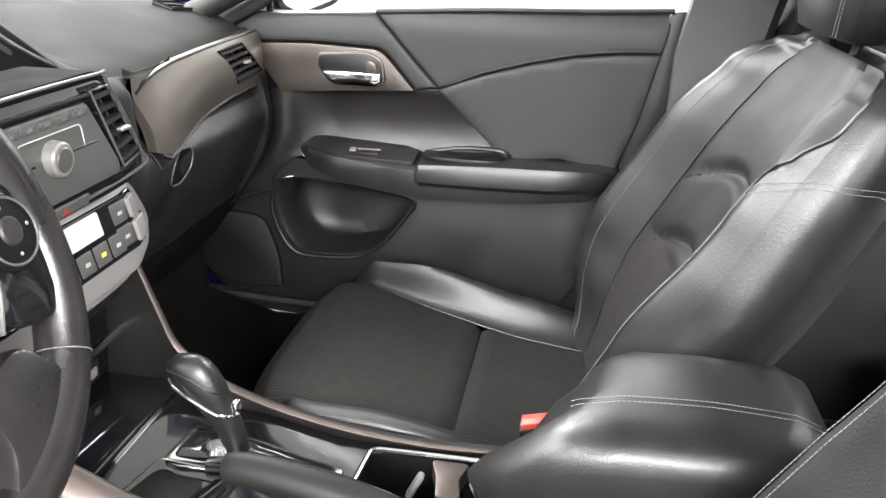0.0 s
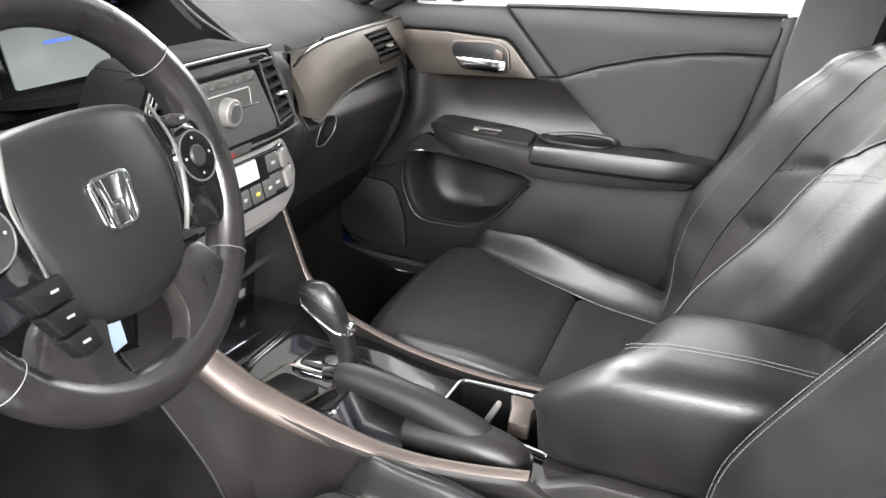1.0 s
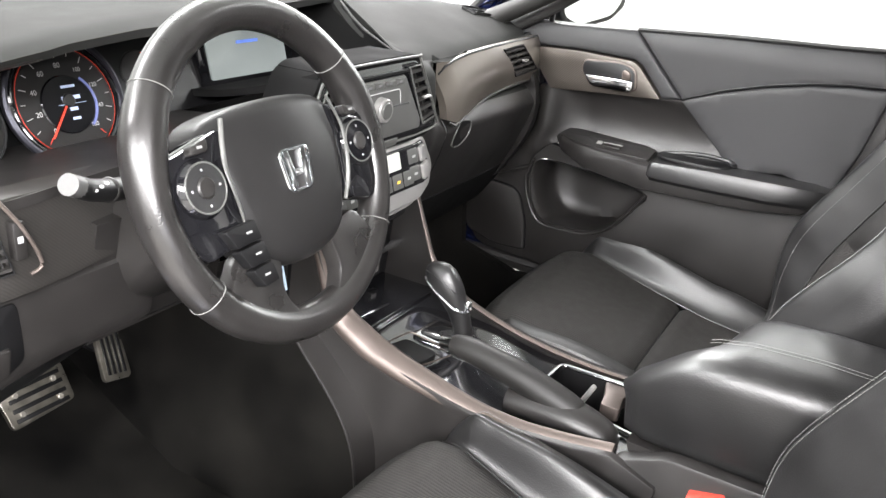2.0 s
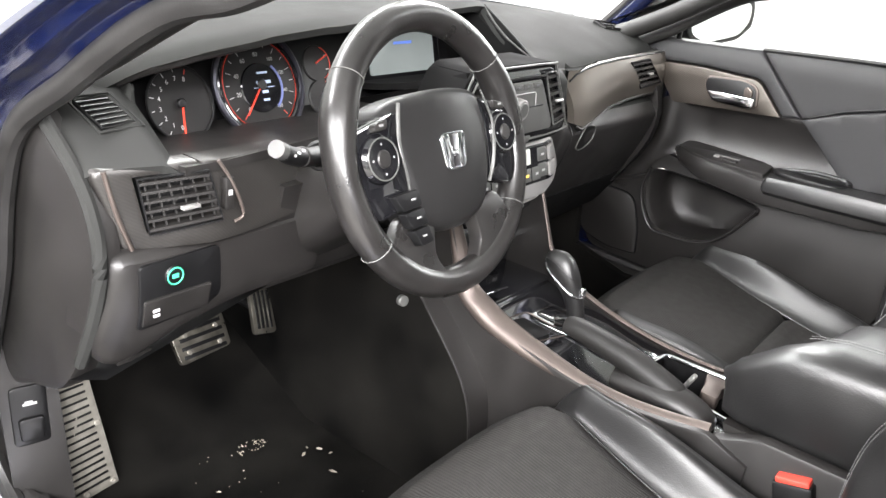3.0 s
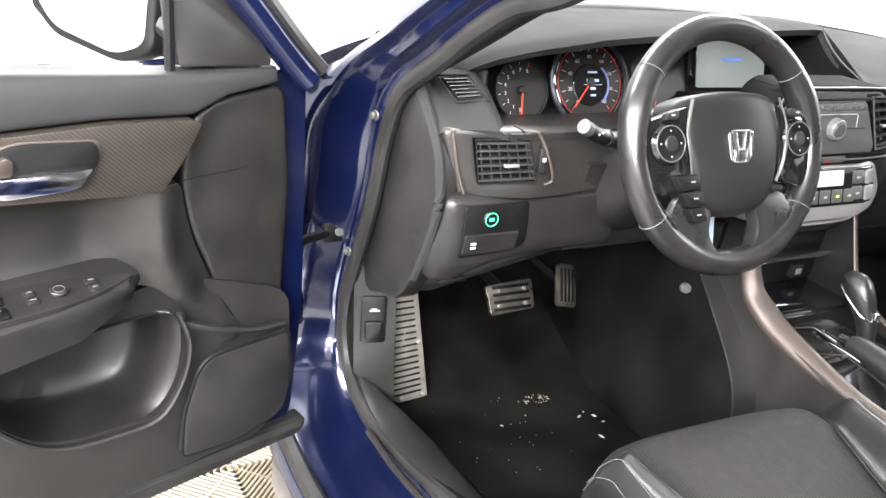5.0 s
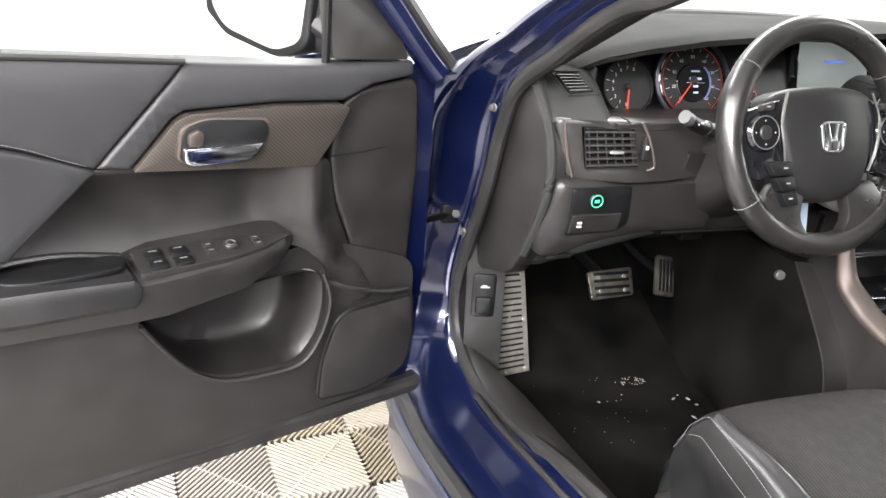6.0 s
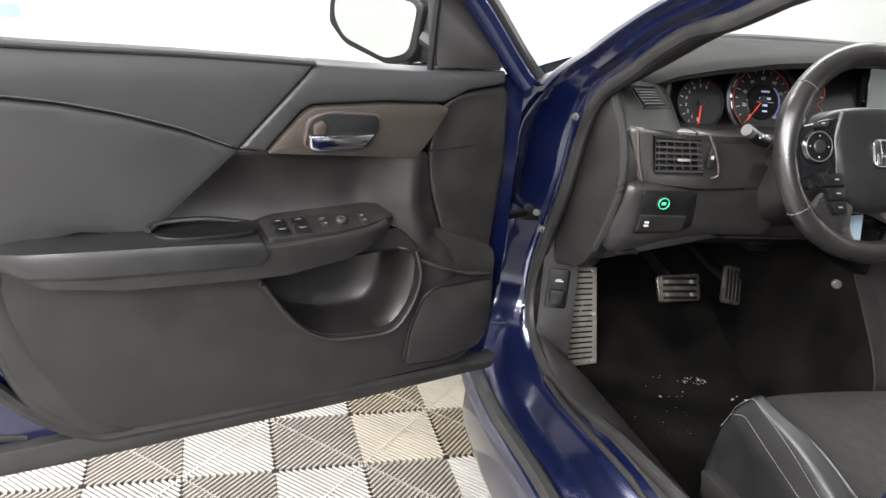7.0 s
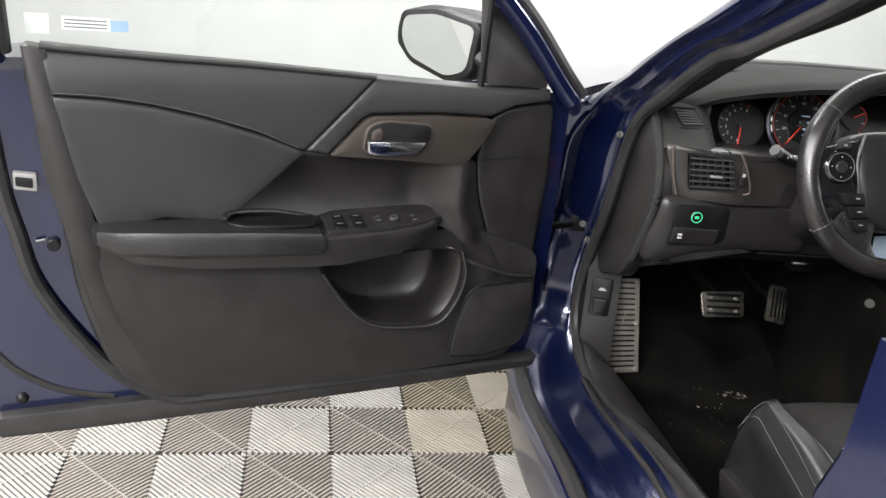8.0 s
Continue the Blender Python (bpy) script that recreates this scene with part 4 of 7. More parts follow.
def slatted(name, parent, corners, n_h, n_v, rim=0.006, depth=0.018, face=SATIN, slat=0.0016, label="", slat_mat=None, lift=0.0015):
    """An air vent on the quad tl, tr, br, bl: dark box, rim, slats across and vanes behind."""
    slat_mat = slat_mat or PLASTIC
    tl, tr_, br, bl = (Vector(c) for c in corners)
    nrm = (tr_ - tl).cross(bl - tl).normalized()
    if nrm.y > 0:
        nrm = -nrm
    at = lambda a, b: (tl * (1 - a) + tr_ * a) * (1 - b) + (bl * (1 - a) + br * a) * b  # noqa: E731
    back = bmesh.new()
    q = [at(0, 0), at(1, 0), at(1, 1), at(0, 1)]
    f1 = [back.verts.new(p + nrm * lift) for p in q]
    f2 = [back.verts.new(p - nrm * depth) for p in q]
    back.faces.new(f2[::-1])
    for i in range(4):
        back.faces.new((f1[i], f2[i], f2[(i + 1) % 4], f1[(i + 1) % 4]))
    v = part(name, back, DARK, parent, label or "black air vent")
    for k in range(n_v):
        a = (k + 0.5) / n_v
        part("vane", moved_strip(at(a, 0.03), at(a, 0.97), nrm, 0.0010, 0.006, -0.004), PLASTIC, v)
    for k in range(n_h):
        b = (k + 0.5) / n_h
        part("slat", moved_strip(at(0.01, b), at(0.99, b), nrm, slat, 0.009, 0.0012), slat_mat, v)
    if rim:
        pts = [at(0, 0), at(0.5, 0), at(1, 0), at(1, 0.5), at(1, 1), at(0.5, 1), at(0, 1), at(0, 0.5)]
        part("rim", tube(pts, rim * 0.5, 6, up=nrm, closed=True), face, v)
    return v, at, nrm


def moved_strip(a, b, nrm, thick, depth, out):
    """A thin slat from a to b that stands out of a face."""
    d = (b - a).normalized()
    w = nrm.cross(d).normalized()
    bm = bmesh.new()
    ring_ = lambda p: [p + nrm * out + w * thick, p + nrm * out - w * thick, p + nrm * (out - depth) - w * thick, p + nrm * (out - depth) + w * thick]  # noqa: E731
    r0, r1 = [bm.verts.new(p) for p in ring_(a)], [bm.verts.new(p) for p in ring_(b)]
    for i in range(4):
        bm.faces.new((r0[i], r0[(i + 1) % 4], r1[(i + 1) % 4], r1[i]))
    bm.faces.new(r0[::-1])
    bm.faces.new(r1)
    bmesh.ops.recalc_face_normals(bm, faces=bm.faces)
    return bm


slatted("demister_vent", dash, ((-0.652, 0.308, 0.9345), (-0.612, 0.309, 0.935), (-0.608, 0.259, 0.9165), (-0.648, 0.256, 0.9155)), 6, 3, 0.002, 0.01, SOFT, 0.0009, "", DARK)
part("demister_surround", tube([(-0.658, 0.315, 0.9365), (-0.605, 0.316, 0.937), (-0.601, 0.252, 0.9135), (-0.655, 0.249, 0.9125)], 0.0016, 6, up=(0, -0.37, 0.93), closed=True), SOFT, dash)
# gauge recess and hood lip
hood_lip = [(x, line_at(HOOD_Y, x) + 0.012, line_at(HOOD_Z, x) - 0.014) for x in [-0.585 + 0.0199 * k for k in range(37)]]
part("hood_lip", tube(spline(hood_lip, 2), 0.008, 8), PLASTIC, dash, "dark instrument hood lip")
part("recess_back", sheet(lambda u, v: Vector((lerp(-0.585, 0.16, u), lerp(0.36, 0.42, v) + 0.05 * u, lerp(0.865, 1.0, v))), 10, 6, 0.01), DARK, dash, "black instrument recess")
part("recess_floor", sheet(lambda u, v: Vector((lerp(-0.608, -0.16, u), lerp(0.164 + 0.12 * max(0.0, lerp(-0.608, -0.16, u) + 0.57) + 0.10 * max(0.0, -0.585 - lerp(-0.608, -0.16, u)), 0.40, v), lerp(0.8885, 0.868, v))), 8, 6, 0.01), PLASTIC, dash, "dark lower instrument cowl")
def hood_end(u, v):
    """From the hood's curved edge inwards and down to the screen's recess."""
    x = lerp(0.105, 0.262, u)
    e = Vector((x, line_at(HOOD_Y, x) + 0.004, line_at(HOOD_Z, x) - 0.009))
    i = Vector((lerp(0.105, 0.135, u), lerp(0.42, 0.30, u), lerp(1.015, 0.905, u)))
    return e.lerp(i, v) + Vector((0, 0, -0.012 * math.sin(math.pi * v)))


part("recess_right", sheet(hood_end, 40, 10, 0.004), MATT, dash, "dark curved right end of the hood", 60)
part("recess_side", sheet(lambda u, v: Vector((-0.575 - 0.010 * math.sin(math.pi * v), lerp(0.318, 0.40, u) - 0.05 * (1 - v) * (1 - u), lerp(0.880, 0.944, v))), 6, 8, 0.004), SOFT, dash, "rounded side of the instrument recess")
part("screen_ledge", sheet(lambda u, v: Vector((lerp(-0.125, 0.125, u), lerp(0.165, 0.43, v), lerp(0.952, 0.888, v) - 0.01 * math.sin(math.pi * v))), 14, 8, 0.01), MATT, dash, "dark ledge below the centre screen")

# centre screen
scr = part("screen_frame", panel(fillet([(-0.105, 0.888), (-0.105, 0.995), (0.105, 0.995), (0.105, 0.888)], 0.012), "y", 0.402, 0.02, 0.003, lambda x, z: 0.25 * (z - 0.94)), PIANO, dash, "gloss black screen surround")
part("screen", panel(fillet([(-0.085, 0.90), (-0.085, 0.985), (0.085, 0.985), (0.085, 0.90)], 0.004), "y", 0.3995, 0.01, 0.0, lambda x, z: 0.25 * (z - 0.94)), LCD, scr, "pale lit information screen")
part("screen_text", box(-0.024, 0.022, 0.3985, 0.4005, 0.9480, 0.9525, 0), BLUE_INK, scr, "blue line of text")

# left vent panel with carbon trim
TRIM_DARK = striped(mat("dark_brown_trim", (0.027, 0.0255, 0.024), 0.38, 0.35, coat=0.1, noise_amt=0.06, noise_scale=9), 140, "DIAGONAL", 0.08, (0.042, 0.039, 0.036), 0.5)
TRIM_L = [(-0.692, 0.886), (-0.575, 0.892), (-0.42, 0.885), (-0.39, 0.86), (-0.395, 0.80), (-0.50, 0.795), (-0.668, 0.795)]
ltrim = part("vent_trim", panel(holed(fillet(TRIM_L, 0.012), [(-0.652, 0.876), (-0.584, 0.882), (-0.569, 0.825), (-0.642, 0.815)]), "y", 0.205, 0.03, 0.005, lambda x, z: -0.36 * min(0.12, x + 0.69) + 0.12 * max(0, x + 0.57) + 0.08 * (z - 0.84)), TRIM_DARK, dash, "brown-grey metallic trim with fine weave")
slatted("air_vent", ltrim, ((-0.653, 0.186, 0.877), (-0.583, 0.160, 0.883), (-0.568, 0.154, 0.824), (-0.643, 0.181, 0.814)), 6, 6, 0.003, 0.035, DARK, 0.0015, "", PLASTIC)
part("vent_tab", box(-0.62, -0.598, 0.153, 0.160, 0.8455, 0.8495, 0.001), SILVER, ltrim, "silver vent tab")
frame_l = [(-0.684, 0.197, 0.888), (-0.675, 0.190, 0.84), (-0.662, 0.186, 0.80)]
part("trim_edge", tube(spline(frame_l, 5), 0.0028, 8), SATIN, ltrim, "satin metal edge")
part("trim_edge", tube(spline([(-0.572, 0.158, 0.893), (-0.556, 0.153, 0.865), (-0.541, 0.153, 0.827), (-0.552, 0.155, 0.818)], 5), 0.0020, 8), SATIN, ltrim, "satin metal edge")
part("vent_wheel", box(-0.565, -0.553, 0.153, 0.165, 0.835, 0.872, 0.002), PLASTIC, ltrim, "vent thumbwheel")
part("wheel_mark", box(-0.562, -0.557, 0.152, 0.154, 0.852, 0.858, 0), WHITE_INK, ltrim)
# knee panel
KNEE = [(-0.69, 0.80), (-0.40, 0.80), (-0.39, 0.70), (-0.52, 0.70), (-0.60, 0.685), (-0.69, 0.65), (-0.705, 0.70)]
knee = part("knee_panel", panel(fillet(KNEE, 0.02), "y", 0.172, 0.06, 0.012, lambda x, z: 0.25 * max(0, 0.74 - z) + 0.5 * max(0, z - 0.785) + 0.4 * max(0, -0.66 - x)), PLASTIC, dash, "dark grained lower dashboard panel")
part("switch_bezel", panel(fillet([(-0.664, 0.785), (-0.560, 0.787), (-0.556, 0.72), (-0.575, 0.708), (-0.664, 0.703)], 0.008), "y", 0.1705, 0.012, 0.002, lambda x, z: 0.25 * max(0, 0.74 - z)), DARK, knee, "black switch panel")
part("switch_block", panel(fillet([(-0.660, 0.743), (-0.572, 0.743), (-0.572, 0.710), (-0.660, 0.708)], 0.004), "y", 0.1685, 0.01, 0.002, lambda x, z: 0.25 * max(0, 0.74 - z)), PLASTIC, knee, "blank switch block")
part("eco_button", disc((-0.622, 0.172, 0.765), (0, -1, 0), 0.0125, 0.004, 24), DARK, knee)
part("eco_ring", ring((-0.622, 0.1675, 0.765), (0, -1, 0), 0.0098, 0.0009, 28, 6), GREEN_INK, knee, "lit green button ring")
part("eco_mark", box(-0.626, -0.618, 0.1672, 0.1682, 0.7625, 0.7675, 0), GREEN_INK, knee)
for dz in (0.0, 0.006):
    part("switch_mark", box(-0.651, -0.643, 0.1672, 0.1684, 0.722 + dz, 0.7255 + dz, 0), WHITE_INK, knee)
part("lower_cover", loft([[(-0.70, 0.185, 0.655), (-0.47, 0.19, 0.70), (-0.25, 0.19, 0.70), (-0.16, 0.22, 0.69)], [(-0.70, 0.30, 0.60), (-0.47, 0.30, 0.64), (-0.25, 0.30, 0.64), (-0.16, 0.30, 0.64)], [(-0.70, 0.50, 0.60), (-0.47, 0.5, 0.64), (-0.25, 0.5, 0.64), (-0.16, 0.5, 0.64)]], False, False), DARK, dash, "dark underside of the dashboard")
part("bonnet_lever", box(-0.675, -0.63, 0.205, 0.23, 0.652, 0.66, 0.002), PLASTIC, dash, "small release lever")
# end cap
CAP = [(0.335, 0.935), (0.27, 0.905), (0.215, 0.865), (0.192, 0.80), (0.20, 0.73), (0.24, 0.655), (0.29, 0.592), (0.36, 0.565), (0.42, 0.545), (0.44, 0.60), (0.40, 0.75), (0.36, 0.86)]
for sx in (-1, 1):
    part("end_cap", panel([p for p in spline([(y, z, 0) for y, z in CAP], 4, True)], "x", sx * 0.702, -sx * 0.03, 0.008), PLASTIC, dash, "black dashboard end cap")
part("end_edge", tube(spline([(-0.694, 0.30, 0.93), (-0.697, 0.215, 0.868), (-0.697, 0.190, 0.80), (-0.70, 0.20, 0.73), (-0.70, 0.24, 0.65)], 6), 0.008, 8), SOFT, dash)

# passenger side: trim band, vent, glove box
FASCIA = [(0.226, 0.932), (0.210, 0.926), (0.206, 0.915), (0.206, 0.88), (0.208, 0.845), (0.204, 0.836), (0.190, 0.829), (0.180, 0.816), (0.180, 0.795), (0.194, 0.75), (0.225, 0.68), (0.27, 0.60), (0.33, 0.53), (0.45, 0.50)]
FAS = spline([(y, z, 0) for y, z in FASCIA], 4)


def fascia(u, v):
    x = 0.172 + 0.566 * u
    i = v * (len(FAS) - 1)
    k = min(int(i), len(FAS) - 2)
    p = FAS[k].lerp(FAS[k + 1], i - k)
    y, z = p.x, p.y
    out = max(0.0, min(1.0, (x - 0.42) / 0.32))
    y += 0.022 * out ** 1.5 + (0.03 * max(0, (0.22 - x) / 0.05) ** 2 if z > 0.83 else 0.0)
    cheek = max(0.0, min(1.0, (0.242 - x) / 0.062))
    if z > 0.74:
        y = lerp(y, 0.160 + 0.10 * abs(z - 0.86), cheek * cheek * (3 - 2 * cheek) * min(1.0, (z - 0.74) / 0.06))
    if z > 0.80:
        y += 0.010 * curve_at([(0.240, 0), (0.262, 1)], x) * min(1.0, (z - 0.80) / 0.02)
    w = max(0.0, 1 - v / 0.16) ** 1.2
    y, z = lerp(y, line_at(HOOD_Y, x) - 0.002, w), lerp(z, line_at(HOOD_Z, x) - 0.006, w)
    z += -0.016 * out * (1 if z < 0.84 else 0) + 0.004 * out
    return Vector((x, y, z))


part("passenger_fascia", sheet(lambda u, v: fascia(lerp(-0.083, 1, u), 0.47 * v), 76, 30, 0.0015), SOFT, dash, "smooth black dashboard front with rounded lower lip", 60)
part("glove_box", sheet(lambda u, v: fascia(lerp(-0.083, 1, u), lerp(0.47, 0.80, v)), 76, 22, 0.004), PLASTIC, dash, "dark glove box front", 60)
# lowest part of the glove box front, blackened in place of footwell shade
part("shaded_underside", sheet(lambda u, v: fascia(lerp(-0.083, 1, u), lerp(0.80, 1, v)) + Vector((0, 0.004, 0)), 76, 10, 0.004), MATT, dash, "underside of the dashboard, coloured black to stand for shade", 60)
TRIM_TOP = [(0.258, 0.893), (0.275, 0.909), (0.305, 0.917), (0.36, 0.924), (0.46, 0.928), (0.60, 0.928), (0.72, 0.926)]
TRIM_LOW = [(0.258, 0.824), (0.275, 0.814), (0.33, 0.822), (0.42, 0.836), (0.52, 0.843), (0.62, 0.842), (0.72, 0.834)]


def trim_face(x, z, out=0.0):
    """The band bulges between its edges; its lower left corner reaches out over the lip."""
    far = max(0.0, min(1.0, (x - 0.42) / 0.32))
    top, low = line_at(TRIM_TOP, x), line_at(TRIM_LOW, x)
    w = max(0.0, min(1.0, (top - z) / (top - low)))
    y = lerp(0.2015, curve_at([(0.26, 0.172), (0.46, 0.196)], x), w ** 1.6)
    end = max(0.0, (0.285 - x) / 0.027)
    return Vector((x, y + 0.022 * far ** 1.5 - 0.011 * math.sin(math.pi * w) + 0.006 * end ** 2 - out, z))


def vent_quad(i, j):
    """Corners of the slanted vent: i across, j down."""
    return lerp(lerp(0.503, 0.606, i), lerp(0.566, 0.690, i), j), lerp(0.9185, 0.8605, j)


def trim_band():
    bm, rows = bmesh.new(), []
    ks = [(k / 12, 0) for k in range(13)] + [(k / 8, 1) for k in range(1, 9)] + [(k / 3, 2) for k in range(1, 4)]
    js = [(k / 2, 0) for k in range(3)] + [(k / 6, 1) for k in range(1, 7)] + [(k / 3, 2) for k in range(1, 4)]
    for f, seg in js:
        row = []
        j = (0, f, 1)[seg]
        for g, part_ in ks:
            xl, zv = vent_quad(0, j)
            xr = vent_quad(1, j)[0]
            x = (lerp(0.258, xl, g), lerp(xl, xr, g), lerp(xr, 0.716, g))[part_]
            z = (lerp(line_at(TRIM_TOP, x), zv, f), zv, lerp(zv, line_at(TRIM_LOW, x), f))[seg]
            row.append(bm.verts.new(trim_face(x, z)))
        rows.append(row)
    for r in range(len(rows) - 1):
        for c in range(len(rows[0]) - 1):
            if not (2 <= r < 8 and 12 <= c < 20):
                bm.faces.new((rows[r][c], rows[r][c + 1], rows[r + 1][c + 1], rows[r + 1][c]))
    bmesh.ops.recalc_face_normals(bm, faces=bm.faces)
    rim = bmesh.ops.extrude_edge_only(bm, edges=[e for e in bm.edges if e.is_boundary])
    bmesh.ops.translate(bm, vec=(0, 0.015, 0), verts=[g for g in rim["geom"] if isinstance(g, bmesh.types.BMVert)])
    return bm


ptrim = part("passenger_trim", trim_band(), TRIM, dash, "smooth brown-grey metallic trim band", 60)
part("trim_groove", tube([trim_face(x, line_at(TRIM_TOP, x) + 0.0015, 0.001) for x in [0.262 + 0.0151 * k for k in range(30)]], 0.0022, 6), DARK, ptrim)
part("trim_lip", tube([trim_face(x, line_at(TRIM_LOW, x) - 0.0025, 0.0005) for x in [0.262 + 0.0151 * k for k in range(30)]], 0.0030, 6), PLASTIC, ptrim)
slatted("air_vent", ptrim, [trim_face(*vent_quad(i, j), 0.001) for i, j in ((0, 0), (1, 0), (1, 1), (0, 1))], 5, 3, 0.005, 0.035, DARK, 0.0024, "", PLASTIC)
part("vent_tab", moved(box(-0.010, 0.010, -0.004, 0.004, -0.0022, 0.0022, 0.001), Matrix.Translation(trim_face(0.60, 0.889, 0.004))), SILVER, ptrim)
part("trim_line", tube([fascia((x - 0.172) / 0.566, 0.385) + Vector((0, -0.001, 0.0)) for x in [0.19 + 0.02 * k for k in range(28)]], 0.0016, 6), DARK, dash)
latch = [fascia((x - 0.172) / 0.566, v) + Vector((0, -0.0015, 0)) for x, v in ((0.300, 0.60), (0.296, 0.665), (0.325, 0.675), (0.350, 0.645), (0.352, 0.585), (0.325, 0.565))]
gl = part("glove_latch", loft([[p for p in latch], [p + Vector((0, 0.006, 0)) for p in latch]]), DARK, dash, "recessed glove box latch")
part("latch_rim", tube(spline(latch, 3, True), 0.0014, 6, up=(0, 1, 0), closed=True), GREY, gl)
part("glove_seam", tube([fascia((0.262 - 0.172) / 0.566, v) + Vector((0, -0.0005, 0)) for v in [0.50 + 0.02 * k for k in range(14)]], 0.0010, 6), DARK, dash)
slatted("defroster", dash, ((0.605, 0.357, 0.9770), (0.660, 0.336, 0.9700), (0.660, 0.306, 0.9610), (0.605, 0.325, 0.9665)), 2, 8, 0.002, 0.006, PLASTIC, 0.001, "small black demister grille", DARK, 0.004)

# centre stack
HAZARD = mat("dull_red_print", (0.22, 0.035, 0.03), 0.5)
stack = thing("centre_stack", (0, 0.16, 0.72), "grey centre stack with audio unit, vents and climate panel", "car console")
upper = [(-0.105, 0.957), (0.105, 0.957), (0.125, 0.945), (0.178, 0.855), (0.176, 0.838), (0.14, 0.826), (0.04, 0.826), (-0.04, 0.826), (-0.14, 0.826), (-0.176, 0.838), (-0.178, 0.855), (-0.125, 0.945)]
tilt = lambda x, z: 0.10 * (z - 0.9) + 0.15 * max(0, abs(x) - 0.11)  # noqa: E731
VENTS = [[(sx * 0.077, 0.939), (sx * 0.111, 0.939), (sx * 0.164, 0.854), (sx * 0.117, 0.850)] for sx in (-1, 1)]
part("stack_frame", panel(holed(holed(fillet(upper, 0.012), VENTS[0]), VENTS[1]), "y", 0.152, 0.08, 0.008, tilt), MATT, stack, "dark stack surround")
edge_ = [(-0.168, 0.852), (-0.12, 0.944), (-0.10, 0.953), (0.10, 0.953), (0.119, 0.944), (0.173, 0.853), (0.165, 0.834), (0.02, 0.834)]
part("stack_edge", tube(spline([(x, 0.149 + tilt(x, z), z) for x, z in edge_], 6), 0.0020, 8), GREY, stack, "thin satin edge of the stack")
inn = [(-0.10, 0.948), (0.10, 0.948), (0.116, 0.938), (0.168, 0.852), (0.16, 0.838), (-0.16, 0.838), (-0.168, 0.852), (-0.116, 0.938)]
part("stack_face", panel(holed(holed(fillet(inn, 0.008), VENTS[0]), VENTS[1]), "y", 0.149, 0.03, 0.003, tilt), PIANO, stack, "gloss black stack insert")
radio = part("audio_unit", panel(fillet([(-0.070, 0.930), (0.070, 0.930), (0.108, 0.858), (0.106, 0.845), (-0.106, 0.845), (-0.108, 0.858)], 0.006), "y", 0.1465, 0.03, 0.002, lambda x, z: 0.10 * (z - 0.9)), GREY, stack, "matt grey audio unit")
part("disc_slot", box(-0.075, 0.075, 0.1455, 0.152, 0.9345, 0.9385, 0.001), DARK, radio, "disc slot")
part("volume_knob", disc((0.0, 0.147, 0.888), (0, -1, 0), 0.0185, 0.013, 32, 0.002, 0.0175), SILVER, radio, "silver volume knob")
part("knob_cap", disc((0.0, 0.1345, 0.888), (0, -1, 0), 0.0125, 0.002, 32), GREY, radio)
part("knob_plate", tube([(p.x, 0.1458, p.y) for p in fillet([(-0.05, 0.912), (0.05, 0.912), (0.056, 0.868), (-0.056, 0.868)], 0.006)], 0.0007, 6, up=(0, 1, 0), closed=True), WHITE_INK, radio)
for sx in (-1, 1):
    part("pointer", box(sx * 0.03, sx * 0.075, 0.1445, 0.147, 0.887, 0.889, 0), CHROME, radio)
for k in range(6):
    part("preset_button", box(-0.098 + 0.033 * k, -0.069 + 0.033 * k, 0.1435, 0.15, 0.8475, 0.857, 0.0015), GREY, radio)
    part("button_mark", box(-0.086 + 0.033 * k, -0.082 + 0.033 * k, 0.143, 0.1436, 0.8505, 0.8545, 0), GREY_INK, radio)
for k in range(5):
    part("top_button", box(-0.066 + 0.027 * k, -0.042 + 0.027 * k, 0.147, 0.154, 0.9175, 0.9265, 0.0015), GREY, radio)
    part("button_mark", box(-0.058 + 0.027 * k, -0.050 + 0.027 * k, 0.1465, 0.1472, 0.9205, 0.9235, 0), GREY_INK, radio)
part("hazard_button", panel(fillet([(-0.045, 0.840), (0.045, 0.840), (0.04, 0.829), (-0.04, 0.829)], 0.003), "y", 0.141, 0.02, 0.002), GREY, stack, "hazard warning button")
part("hazard_mark", panel([(-0.006, 0.8305), (0.006, 0.8305), (0.0, 0.8385)], "y", 0.1402, 0.002, 0), HAZARD, stack, "small red triangle mark")
for sx in (-1, 1):
    slatted("air_vent", stack, ((sx * 0.076, 0.1475, 0.940), (sx * 0.112, 0.1500, 0.940), (sx * 0.166, 0.1500, 0.853), (sx * 0.116, 0.1420, 0.849)), 6, 1, 0.003, 0.04, GREY, 0.0026, "", PLASTIC, 0.0005)
    part("vent_tab", box(sx * 0.120 - 0.009, sx * 0.120 + 0.009, 0.136, 0.144, 0.890, 0.8935, 0.001), SILVER, stack)
low = [(-0.165, 0.822), (0.165, 0.822), (0.190, 0.772), (0.188, 0.758), (0.165, 0.738), (0.10, 0.726), (-0.10, 0.726), (-0.165, 0.738), (-0.188, 0.758), (-0.190, 0.772)]
tl2 = lambda x, z: 0.30 * max(0, abs(x) - 0.12) - 0.25 * (0.82 - z)  # noqa: E731
clim = part("climate_panel", panel(fillet(low, 0.01), "y", 0.155, 0.10, 0.007, tl2), SILVER, stack, "silver climate control surround")
part("climate_face", panel(fillet([(-0.145, 0.815), (0.145, 0.815), (0.160, 0.775), (0.15, 0.752), (-0.15, 0.752), (-0.160, 0.775)], 0.006), "y", 0.152, 0.02, 0.002, tl2), PIANO, clim, "black climate control face")
part("climate_display", panel(fillet([(-0.055, 0.812), (0.062, 0.812), (0.062, 0.786), (-0.055, 0.786)], 0.003), "y", 0.1505, 0.01, 0.001, tl2), LCD2, clim, "pale climate display")
